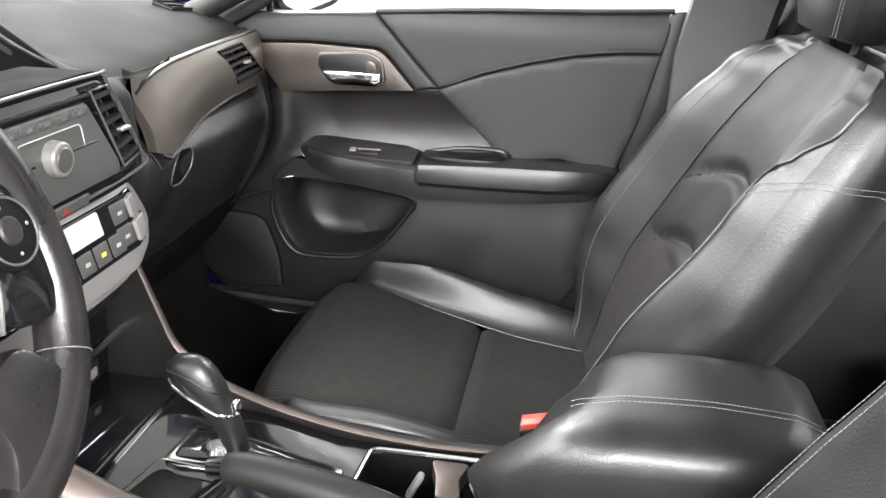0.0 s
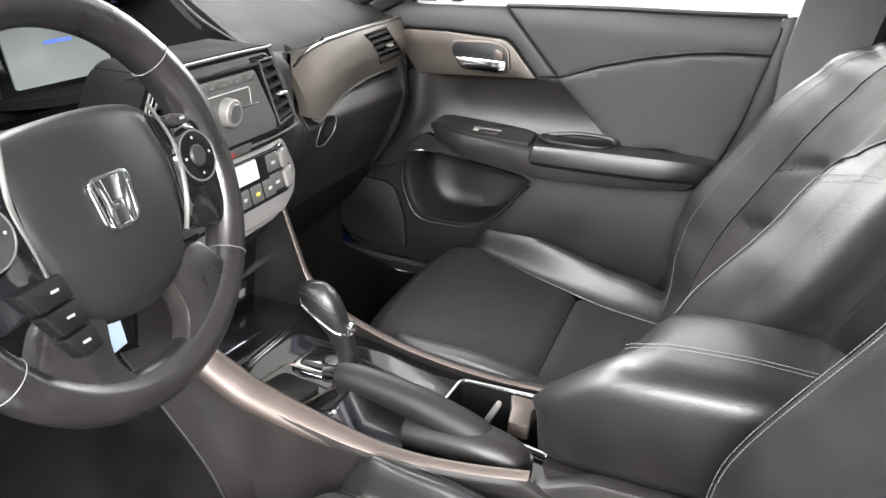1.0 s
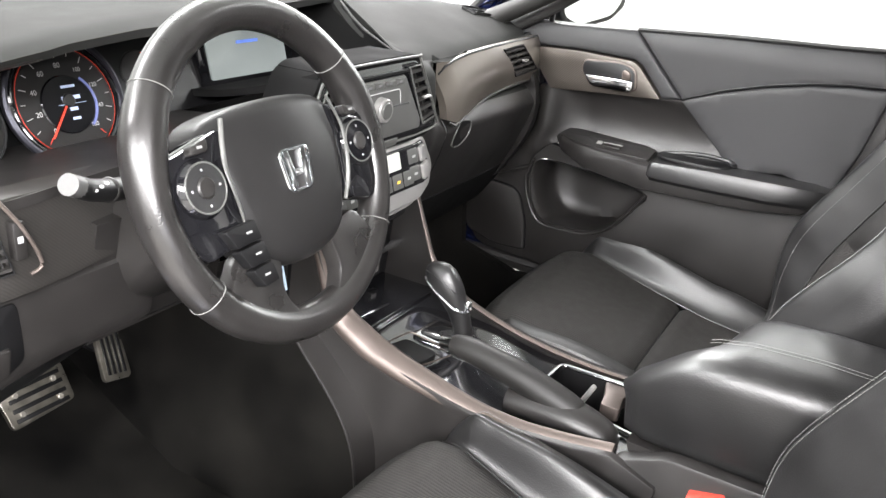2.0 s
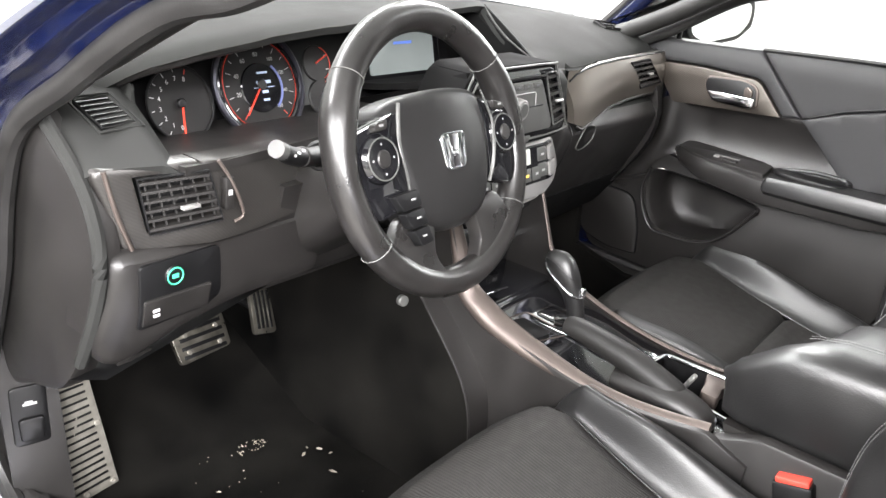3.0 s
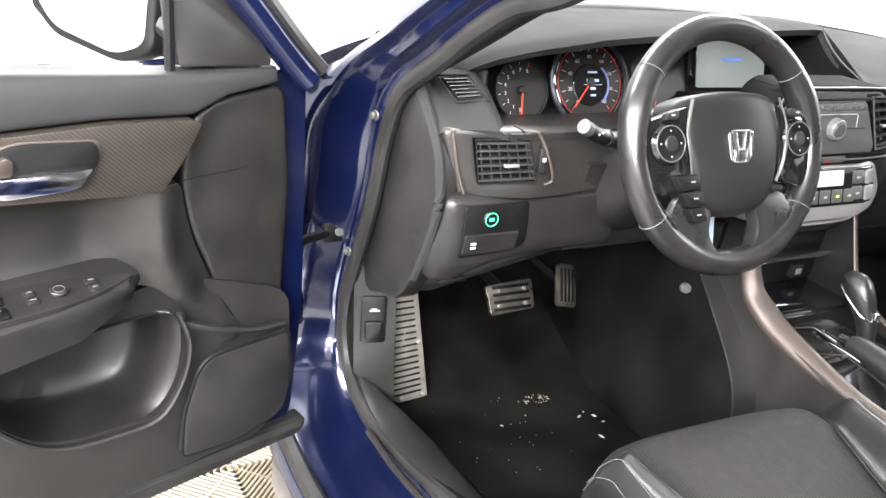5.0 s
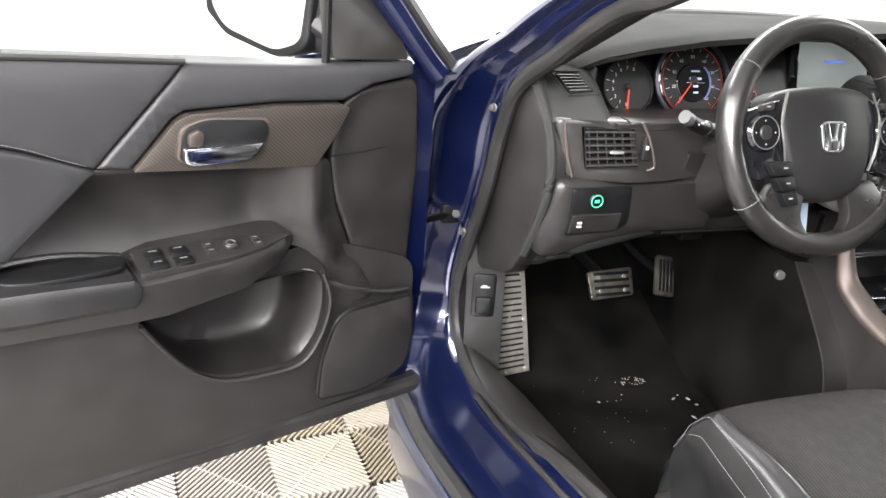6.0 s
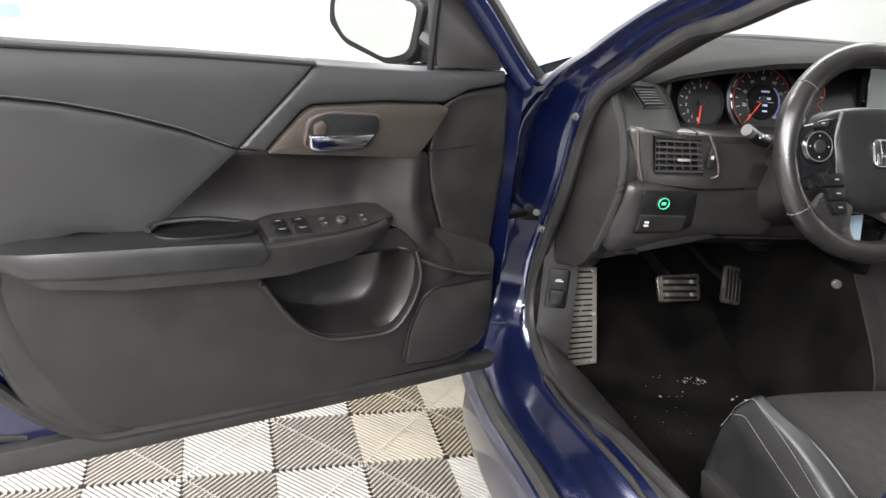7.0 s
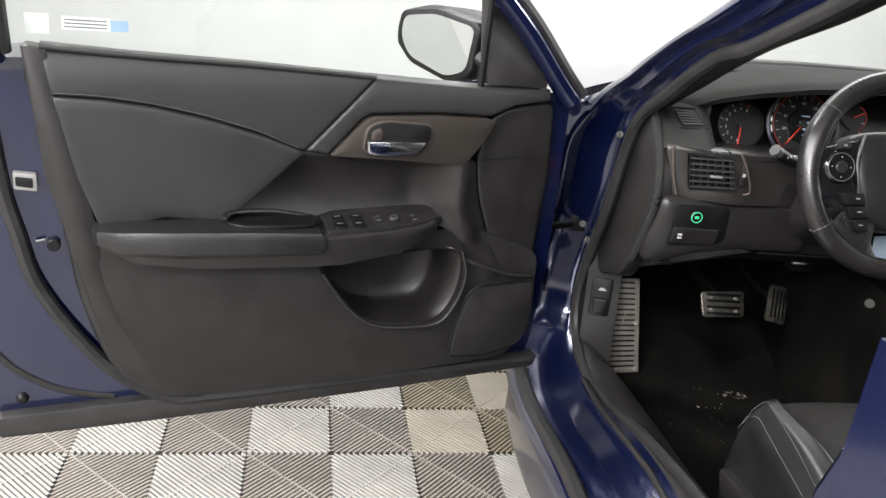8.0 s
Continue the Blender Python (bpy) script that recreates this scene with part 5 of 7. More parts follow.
for k in range(6):
    xx = -0.085 + 0.03 * k
    part("climate_button", panel(fillet([(xx, 0.780), (xx + 0.027, 0.780), (xx + 0.027, 0.757), (xx, 0.757)], 0.002), "y", 0.1510, 0.01, 0.0015, tl2), GREY, clim)
    part("button_mark", box(xx + 0.010, xx + 0.017, 0.1366, 0.1378, 0.7665, 0.7705, 0), AMBER_INK if k == 4 else WHITE_INK, clim)
for sx in (-1, 1):
    for k in range(2):
        part("seat_heat_button", panel(fillet([(sx * (0.085 + 0.0 * k), 0.81 - 0.027 * k), (sx * 0.112, 0.81 - 0.027 * k), (sx * 0.112, 0.787 - 0.027 * k), (sx * 0.085, 0.787 - 0.027 * k)], 0.002), "y", 0.1508, 0.01, 0.0015, tl2), GREY, clim)
        part("button_mark", moved(box(-0.004, 0.004, -0.0012, 0, -0.0018, 0.0018, 0), Matrix.Translation((sx * 0.0985, 0.1500 + tl2(sx * 0.0985, 0.7985 - 0.027 * k), 0.7985 - 0.027 * k))), WHITE_INK, clim)
        part("temp_rocker", panel(fillet([(sx * 0.118, 0.81 - 0.028 * k), (sx * (0.14 + 0.01 * k), 0.81 - 0.028 * k), (sx * (0.148 + 0.005 * k), 0.786 - 0.028 * k), (sx * 0.118, 0.786 - 0.028 * k)], 0.003), "y", 0.1475, 0.012, 0.002, tl2), SILVER, clim, "silver temperature rocker")
part("stack_lip", panel(fillet([(-0.13, 0.726), (0.13, 0.726), (0.10, 0.70), (-0.10, 0.70)], 0.006), "y", 0.150, 0.08, 0.004, lambda x, z: 0.25 * max(0, abs(x) - 0.08)), PIANO, stack, "gloss black lower stack lip")
part("lip_strip", tube(spline([(-0.135, 0.158, 0.722), (-0.08, 0.146, 0.7185), (0.08, 0.146, 0.7185), (0.135, 0.158, 0.722)], 6), 0.0035, 8), SILVER, stack, "thin silver strip")
part("storage_bin", panel(fillet([(-0.15, 0.715), (0.15, 0.715), (0.135, 0.57), (-0.135, 0.57)], 0.01), "y", 0.19, 0.06, 0.004, lambda x, z: 0.1 * (0.7 - z)), DARK, stack, "dark storage bin")
part("bin_floor", box(-0.12, 0.12, 0.10, 0.22, 0.565, 0.575, 0.004), PIANO, stack)
part("bin_strip", panel(fillet([(-0.115, 0.645), (0.125, 0.645), (0.122, 0.634), (-0.112, 0.634)], 0.003), "y", 0.150, 0.01, 0.002, lambda x, z: 0.02), CHROME, stack, "chrome bin strip")
part("socket", box(0.06, 0.09, 0.19, 0.205, 0.585, 0.612, 0.003), PLASTIC, stack, "small power socket")
part("socket_mark", box(0.068, 0.082, 0.188, 0.1905, 0.592, 0.604, 0.001), SILVER, stack)

# instruments
DIAL = mat("black_dial", (0.0085, 0.0080, 0.0080), 0.5, spec=0.3)
GUNMETAL = mat("dark_chrome", (0.045, 0.045, 0.055), 0.3, 0.8)
ARC = mat("pale_blue_arc", (0.10, 0.12, 0.30), 0.5, emit=(0.4, 0.5, 1.0), emit_strength=0.07)
DISPLAY_INK = mat("blue_white_display", (0.35, 0.42, 0.6), 0.5, emit=(0.7, 0.85, 1.0), emit_strength=0.06)
gz = thing("instrument_cluster", (-0.371, 0.34, 0.87), "black round instruments with red needles and white numerals", "instrument cluster")
TIP = Matrix.Translation((-0.371, 0.335, 0.921)) @ Matrix.Rotation(radians(-20), 4, "X")
gpos = lambda x, z, d=0.0: TIP @ Vector((x, -d, z))  # noqa: E731
GN = (TIP.to_3x3() @ Vector((0, -1, 0)))


def gauge(cx, cz, r, a0, a1, ticks, numerals, needle, ring_mat, reach=0.82, band=0.002):
    part("dial", disc(gpos(cx, cz, 0.0), GN, r, 0.003, 40), DIAL, gz, "black dial face")
    part("dial_ring", ring(gpos(cx, cz, 0.004), GN, r, band, 48, 6), ring_mat, gz)
    for k in range(ticks + 1):
        a = radians(lerp(a0, a1, k / ticks))
        o, i = r * 0.93, r * (0.84 if k % 2 else 0.80)
        p, q = gpos(cx - math.sin(a) * o, cz + math.cos(a) * o, 0.0042), gpos(cx - math.sin(a) * i, cz + math.cos(a) * i, 0.0042)
        part("tick", tube([p, q], 0.00045, 4), RED_INK if k in (0, ticks) else WHITE_INK, gz)
    for k, txt in enumerate(numerals):
        a = radians(lerp(a0, a1, k / (len(numerals) - 1)))
        label_text(txt, gpos(cx - math.sin(a) * r * 0.66, cz + math.cos(a) * r * 0.66, 0.0045), 0.0082 if len(txt) < 3 else 0.0070, gz)
    a = radians(needle)
    part("needle", tube([gpos(cx, cz, 0.007), gpos(cx - math.sin(a) * r * reach, cz + math.cos(a) * r * reach, 0.007)], 0.0013, 5), RED_INK, gz, "lit red needle")
    part("needle_hub", disc(gpos(cx, cz, 0.003), GN, r * 0.13, 0.006, 20), DARK, gz)


def label_text(txt, at, size, parent, material=None, turn=None, name="numeral"):
    cu = bpy.data.curves.new(name, "FONT")
    cu.body, cu.size, cu.align_x, cu.align_y = txt, size, "CENTER", "CENTER"
    tmp = bpy.data.objects.new(name, cu)
    me = bpy.data.meshes.new_from_object(tmp)
    bpy.data.objects.remove(tmp)
    m = Matrix.Translation(at) @ (turn or (TIP.to_3x3().to_4x4() @ Matrix.Rotation(radians(90), 4, "X")))
    bm = bmesh.new()
    bm.from_mesh(me)
    bmesh.ops.transform(bm, matrix=m, verts=bm.verts)
    return part(name, bm, material or WHITE_INK, parent)


gauge(-0.130, -0.012, 0.047, 170, -20, 8, ("0", "1", "2", "3", "4", "5", "6", "7", "8"), 173, DARK)
gauge(0.0, 0.0, 0.062, 140, -140, 16, ("0", "20", "40", "60", "80", "100", "120", "140", "160"), 140, RED_INK, 0.82, 0.0003)
part("bezel", tube([gpos(math.cos(t) * 0.074, math.sin(t) * 0.074, 0.002 + 0.004 * abs(math.sin(t))) for t in (math.tau * k / 56 for k in range(56))], 0.0042, 8, up=GN, closed=True), GUNMETAL, gz, "dark metal ring round the speedometer")
part("bezel_wall", tube([gpos(math.cos(t) * 0.068, math.sin(t) * 0.068, 0.001) for t in (math.tau * k / 56 for k in range(56))], 0.004, 8, up=GN, closed=True), PIANO, gz)
part("trip_display", disc(gpos(0.0, -0.004, 0.003), GN, 0.034, 0.0022, 32), PIANO, gz, "round trip display")
part("display_arc", tube([gpos(math.cos(t) * 0.036, -0.004 + math.sin(t) * 0.036, 0.005) for t in (radians(-50 + 100 * k / 20) for k in range(21))], 0.0016, 6), ARC, gz, "pale blue display arc")
for zz, ww, hh in ((0.016, 0.018, 0.003), (0.003, 0.024, 0.0045), (-0.010, 0.010, 0.004), (-0.004, 0.036, 0.0006), (-0.021, 0.010, 0.003)):
    part("display_bar", moved(box(-ww / 2, ww / 2, -0.0008, 0, -hh / 2, hh / 2, 0), TIP @ Matrix.Translation((0.004, -0.0062, zz))), DISPLAY_INK, gz)
for cx, cz, a in ((0.112, 0.022, -60), (0.112, -0.028, -120)):
    part("dial", disc(gpos(cx, cz, 0), GN, 0.027, 0.003, 28), DIAL, gz, "small black dial")
    part("dial_ring", tube([gpos(cx + math.cos(t) * 0.024, cz + math.sin(t) * 0.024, 0.004) for t in (radians(-70 + 140 * k / 16) for k in range(17))], 0.0005, 5), RED_INK, gz)
    t = radians(a)
    part("needle", tube([gpos(cx - 0.005, cz, 0.006), gpos(cx - math.sin(t) * 0.022, cz + math.cos(t) * 0.022, 0.006)], 0.0012, 5), RED_INK, gz, "lit red needle")
    for k in (-1, 1):
        part("tick", moved(box(-0.003, 0.003, -0.0008, 0, -0.0007, 0.0007, 0), TIP @ Matrix.Translation((cx + 0.016, -0.005, cz + 0.010 * k))), WHITE_INK, gz)

# ---- steering wheel and column ----
WC = Vector((-0.3716, 0.016, 0.910))
WM = Matrix.Translation(WC) @ Matrix.Rotation(radians(-20.6), 4, "X")
wheel = thing("steering_wheel", tuple(WC), "black worn leather steering wheel with grey thread and chrome emblem", "steering wheel")
wp = lambda x, z, d=0.0: WM @ Vector((x, -d, z))  # noqa: E731
WR = 0.1545
SEAM = mat("dark_grey_thread", (0.14, 0.14, 0.135), 0.6)
PAD_INK = mat("faint_grey_print", (0.22, 0.22, 0.22), 0.5)


def rim_radius(a):
    """The rim is fatter at the grips."""
    s = math.sin(a)
    return 0.0178 + 0.0022 * math.exp(-((s - 0.35) / 0.2) ** 2)


rings = []
for k in range(96):
    a = math.tau * k / 96
    c, s = math.cos(a), math.sin(a)
    r = rim_radius(a)
    rings.append([wp((WR + r * math.cos(t)) * c, (WR + r * math.cos(t)) * s, r * 1.05 * math.sin(t)) for t in (math.tau * j / 16 for j in range(16))])
rings.append(rings[0])
rim = part("rim", loft(rings, True, False), LEATHER_WORN, wheel, "worn black leather rim")
for deg in (38, 142, -35, 215):
    a = radians(deg)
    loop = [wp((WR + 0.0186 * math.cos(t)) * math.cos(a), (WR + 0.0186 * math.cos(t)) * math.sin(a), 0.0196 * math.sin(t)) for t in (math.tau * j / 24 for j in range(24))]
    part("rim_seam", tube(loop, 0.0005, 5, closed=True), SEAM, rim)
# spokes
for sx in (-1, 1):
    sp = fillet([(sx * 0.07, 0.055), (sx * 0.150, 0.032), (sx * 0.150, -0.035), (sx * 0.125, -0.062), (sx * 0.075, -0.05)], 0.012)
    part("spoke", moved(panel(sp, "y", -0.018, 0.022, 0.006, lambda x, z: 0.12 * max(0, abs(x) - 0.09)), WM), PIANO, wheel, "gloss black spoke")
    lo = fillet([(sx * 0.035, -0.075), (sx * 0.085, -0.06), (sx * 0.12, -0.105), (sx * 0.07, -0.15), (sx * 0.02, -0.152), (sx * 0.045, -0.115)], 0.014)
    part("lower_spoke", moved(panel(lo, "y", -0.012, 0.02, 0.007), WM), LEATHER_WORN, wheel, "leather lower spoke")
    ed = [wp(sx * 0.075, 0.06, 0.022), wp(sx * 0.086, 0.02, 0.024), wp(sx * 0.081, -0.02, 0.022), wp(sx * 0.074, -0.05, 0.014)]
    part("spoke_trim", tube(spline(ed, 6), 0.0024, 8, flat=0.6), GREY, wheel, "satin metal spoke edge")
    pod = part("button_pad", disc(wp(sx * 0.112, 0.005, 0.016), WM.to_3x3() @ Vector((0, -1, 0)), 0.027, 0.006, 32, 0.002, 0.025), PIANO, wheel, "round button pad")
    part("pad_ring", ring(wp(sx * 0.112, 0.005, 0.022), WM.to_3x3() @ Vector((0, -1, 0)), 0.0225, 0.0009, 32, 6), GREY, pod)
    part("pad_hub", disc(wp(sx * 0.112, 0.005, 0.021), WM.to_3x3() @ Vector((0, -1, 0)), 0.010, 0.003, 20), PLASTIC, pod)
    for k in range(4):
        t = math.tau * k / 4
        part("pad_mark", disc(wp(sx * 0.112 + 0.016 * math.cos(t), 0.005 + 0.016 * math.sin(t), 0.0218), WM.to_3x3() @ Vector((0, -1, 0)), 0.0014, 0.0006, 8, 0.0002), PAD_INK, pod)
    part("upper_button", moved(panel(fillet([(sx * 0.096, 0.047), (sx * 0.117, 0.042), (sx * 0.119, 0.034), (sx * 0.098, 0.035)], 0.004), "y", -0.0225, 0.01, 0.002), WM), PLASTIC, wheel)
    part("upper_mark", moved(box(-0.003, 0.003, -0.0245, -0.0238, -0.0012, 0.0012, 0), WM @ Matrix.Translation((sx * 0.108, 0.0008, 0.040))), PAD_INK, wheel)
for k in range(3):
    b = moved(panel(fillet([(-0.110 + 0.010 * k, -0.036 - 0.021 * k), (-0.072 + 0.004 * k, -0.034 - 0.021 * k), (-0.068 + 0.004 * k, -0.053 - 0.021 * k), (-0.100 + 0.010 * k, -0.055 - 0.021 * k)], 0.003), "y", -0.026, 0.012, 0.002), WM)
    part("phone_button", b, DARK, wheel, "black oblong button")
    part("phone_mark", moved(box(-0.086 + 0.004 * k, -0.079 + 0.004 * k, -0.0265, -0.0258, -0.0448 - 0.021 * k, -0.0428 - 0.021 * k, 0), WM), PAD_INK, wheel)
# airbag cover
HUB = mat("satin_black_vinyl", (0.0105, 0.0102, 0.0102), 0.42, spec=0.35, noise_amt=0.08, noise_scale=10, bump=0.08, bump_scale=1100, kind="leather")
hub = [(-0.082, 0.060), (0.0, 0.070), (0.082, 0.060), (0.090, 0.02), (0.078, -0.035), (0.058, -0.080), (0.0, -0.094), (-0.058, -0.080), (-0.078, -0.035), (-0.090, 0.02)]
cov = part("airbag_cover", moved(panel([p for p in spline([(x, z, 0) for x, z in hub], 5, True)], "y", -0.030, 0.045, 0.014, lambda x, z: 1.9 * x * x + 1.6 * z * z, 0.03, 4), WM), HUB, wheel, "soft black airbag cover")
EO = Vector((-0.004, -0.008))
em = fillet([(-0.0205, 0.0215), (0.0205, 0.0215), (0.0165, -0.0185), (-0.0165, -0.0185)], 0.009, 6)
part("emblem_frame", tube([wp(p.x + EO.x, p.y + EO.y + 0.004, 0.0305) for p in em], 0.0019, 8, up=WM.to_3x3() @ Vector((0, 1, 0)), closed=True), CHROME, cov, "chrome emblem frame")
for sx in (-1, 1):
    bar = [(sx * 0.0165, 0.0245), (sx * 0.0085, 0.0245), (sx * 0.0050, 0.0045), (sx * 0.0062, -0.0135), (sx * 0.0128, -0.0135), (sx * 0.0135, 0.0045)]
    part("emblem_bar", moved(panel(fillet([(x + EO.x, z + EO.y) for x, z in bar], 0.0015), "y", -0.0325, 0.005, 0.0015), WM), CHROME, cov, "chrome emblem bar")
part("emblem_bar", moved(panel(fillet([(-0.008 + EO.x, 0.006 + EO.y), (0.008 + EO.x, 0.006 + EO.y), (0.008 + EO.x, -0.001 + EO.y), (-0.008 + EO.x, -0.001 + EO.y)], 0.001), "y", -0.0322, 0.005, 0.0015), WM), CHROME, cov)
# column
CARD = mat("pale_blue_card", (0.28, 0.36, 0.44), 0.6)
col = thing("steering_column", (-0.3716, 0.12, 0.80), "black plastic steering column cowl with stalk", "steering column")
crings = []
for d, w, h, zo in ((0.05, 0.045, 0.05, 0), (0.075, 0.058, 0.062, -0.005), (0.14, 0.066, 0.072, -0.012), (0.22, 0.075, 0.085, -0.03), (0.32, 0.08, 0.09, -0.045)):
    crings.append([WM @ Vector((w * math.copysign(abs(math.cos(t)) ** 0.6, math.cos(t)), d, zo + h * (0.5 if math.sin(t) > 0 else 1.0) * math.copysign(abs(math.sin(t)) ** 0.6, math.sin(t)))) for t in (math.tau * j / 24 for j in range(24))])
part("cowl", loft(crings), PLASTIC, col, "dark grained column cowl")
part("under_cowl", loft([[(-0.47, 0.165, 0.84), (-0.28, 0.165, 0.84), (-0.28, 0.20, 0.69), (-0.47, 0.20, 0.69)], [(-0.47, 0.30, 0.86), (-0.28, 0.30, 0.86), (-0.28, 0.32, 0.66), (-0.47, 0.32, 0.66)]]), PLASTIC, col)
STALK_END = mat("pale_grey_plastic", (0.065, 0.065, 0.064), 0.4)
stalk = part("stalk", tube(spline([(-0.43, 0.135, 0.885), (-0.48, 0.115, 0.893), (-0.52, 0.10, 0.905), (-0.540, 0.092, 0.915)], 6), lambda t: 0.0118 - 0.002 * t, 14), DARK, col, "black light stalk")
part("stalk_tip", tube([(-0.539, 0.0925, 0.9145), (-0.552, 0.0875, 0.921)], 0.0098, 18), STALK_END, stalk, "pale stalk end")
part("stalk_collar", ring((-0.497, 0.108, 0.898), (-0.9, -0.35, 0.3), 0.0105, 0.0015, 24, 6), PLASTIC, stalk)
part("stalk_base", ring((-0.452, 0.126, 0.888), (-0.9, -0.35, 0.25), 0.0145, 0.004, 24, 8), DARK, stalk)
for k in range(3):
    part("stalk_mark", box(-0.527 + 0.006 * k, -0.525 + 0.006 * k, 0.0850, 0.0885, 0.9085 + 0.002 * k, 0.9105 + 0.002 * k, 0), WHITE_INK, stalk)
rst = part("stalk", tube(spline([(-0.32, 0.13, 0.88), (-0.27, 0.115, 0.89), (-0.235, 0.10, 0.897)], 6), lambda t: 0.010 + 0.003 * t, 12), DARK, col, "black wiper stalk")
part("column_screw", disc((-0.245, 0.150, 0.622), (-0.3, -0.9, 0.2), 0.0085, 0.010, 18), GREY, col, "small grey screw cap")
part("hanging_card", sheet(lambda u, v: Vector((lerp(-0.335, -0.302, u), 0.060 + 0.012 * v, lerp(0.735, 0.785, v) + 0.004 * u)), 2, 3, 0.0008), CARD, col, "pale blue card behind the wheel")

# ---- seats ----


def front_seat(driver):
    """One front seat: ribbed fabric middle, leather bolsters with double stitching. Local x from its middle, outer side positive."""
    s = -1 if driver else 1
    oy = -0.105 if driver else 0.0
    cx = 0.372 * s
    lab = "black leather seat with ribbed fabric middle and grey stitching"
    st = thing("driver_seat" if driver else "passenger_seat", (cx, -0.2 + oy, 0.24), lab, "car seat", group="front seats")
    W = lambda x, y, z: Vector((cx + s * x * (0.90 if driver and x > 0 else 1.0), y + oy, z))  # noqa: E731

    def seam_at(x, v):
        """Half the width of the fabric middle at v, on the side of x."""
        if not driver and x < 0:
            return curve_at([(0.1, 0.212), (0.4, 0.200), (1.0, 0.186)], v)
        return line_at([(0.0, 0.212), (0.25, 0.210), (0.45, 0.188), (0.65, 0.160), (0.85, 0.140), (1.0, 0.130)], v)

    def cushion(x, v):
        """Top of the cushion: v = 0 at the nose's foot, 1 at the backrest."""
        a = abs(x) / 0.235
        prof = [(0.0, 0.072, 0.36), (0.10, 0.078, 0.43), (0.2, 0.060, 0.500), (0.3, 0.030, 0.527), (0.42, -0.02, 0.531), (0.6, -0.14, 0.508), (0.8, -0.28, 0.483), (1.0, -0.44, 0.470)]
        y = line_at([(p[0], p[1]) for p in prof], v)
        z = line_at([(p[0], p[2]) for p in prof], v)
        slim = not driver and x < 0
        e = seam_at(x, v)
        r = (abs(x) - e) / (0.235 - e)
        up = curve_at([(0.0, 0), (0.10, 0.05), (0.48, 1.0), (0.80, 0.85), (1.0, 0.1)], r)
        h = curve_at([(0, 0), (0.25, 0.004), (0.42, 0.038), (0.62, 0.055), (0.82, 0.046), (1, 0.025)], v)
        z += up * h * (0.7 if slim else 1.0) - 0.009 * math.exp(-((abs(x) - e) / 0.011) ** 2) + 0.006 * math.cos(a * 1.5)
        y -= 0.045 * a ** 4 * curve_at([(0.1, 1), (0.62, 0)], v)
        z -= 0.030 * max(0.0, a - 0.70) / 0.30 * curve_at([(0.12, 1), (0.45, 0)], v)
        if not driver:
            z -= 0.026 * curve_at([(0.84, 0), (1.0, 1)], a) * curve_at([(0.0, 0.6), (0.3, 1), (0.75, 0.3)], v)
        return y, z

    N = 48
    vs = [k / N for k in range(N + 1)]

    def middle(u, v):
        x = lerp(-seam_at(-1, v), seam_at(1, v), u)
        y, z = cushion(x, v)
        return W(x, y, z - 0.011 * math.exp(-((v - 0.729) / 0.010) ** 2))

    part("cushion_insert", sheet(middle, 30, N), FABRIC, st, "ribbed dark fabric cushion middle", 60)
    for q in (-1, 1):
        def bol(u, v, q=q):
            if u < 0.7:
                x = q * lerp(seam_at(q, v), 0.235, u / 0.7)
                y, z = cushion(x, v)
                return W(x, y, z)
            t = (u - 0.7) / 0.3
            y, z = cushion(q * 0.235, v)
            return W(q * (0.235 + 0.007 * math.sin(t * 2.6) - 0.018 * t - 0.006 * math.exp(-((t - 0.38) / 0.05) ** 2)), y - 0.02 * t, lerp(z, 0.33, t ** 1.1))
        part("cushion_bolster", sheet(bol, 22, N), LEATHER, st, "black leather cushion bolster", 60)
        for off in (0.226, 0.236):
            pth = [W(q * (off + 0.004), *[c + 0.0015 * k for k, c in enumerate(cushion(q * min(off, 0.235), v))]) for v in [0.22 + 0.76 * k / 60 for k in range(61)]]
            part("stitching", dashes(pth), THREAD, st, "grey stitching", kind="stuff")
        pth = [W(q * seam_at(q, v), *[c + 0.001 * k for k, c in enumerate(cushion(q * seam_at(q, v), v))]) for v in [0.12 + 0.86 * k / 40 for k in range(41)]]
        part("seam_piping", tube(pth, 0.0022, 6), LEATHER, st)
    groove = [W(x, *[c_ - 0.002 * k_ for k_, c_ in enumerate(cushion(x, 0.729))]) + Vector((0, 0, -0.0085)) for x in [lerp(-seam_at(-1, 0.729), seam_at(1, 0.729), k / 20) for k in range(21)]]
    part("cross_groove", tube(groove, 0.0016, 6), DARK, st)
    part("seat_base", loft([[W(x, y, z) for x, y in ((-0.225, 0.04), (0.225, 0.04), (0.225, -0.46), (-0.225, -0.46))] for z in (0.25, 0.34, 0.44)]), DARK, st, "dark seat base")
    part("side_cover", panel(fillet([(0.03 + oy, 0.40), (-0.02 + oy, 0.31), (-0.44 + oy, 0.30), (-0.44 + oy, 0.42), (-0.2 + oy, 0.42)], 0.02), "x", cx + s * (0.226 if driver else 0.248), -s * 0.03, 0.008), PLASTIC, st, "black plastic seat side cover")

    # backrest
    spine = [(-0.405, 0.47), (-0.44, 0.56), (-0.49, 0.67), (-0.545, 0.78), (-0.595, 0.88), (-0.637, 0.955), (-0.655, 0.99)]

    def half(t):
        return line_at([(0, 0.195), (0.12, 0.222), (0.26, 0.243), (0.45, 0.243), (0.62, 0.230), (0.75, 0.217), (0.88, 0.203), (0.96, 0.190), (1.0, 0.172)], t)

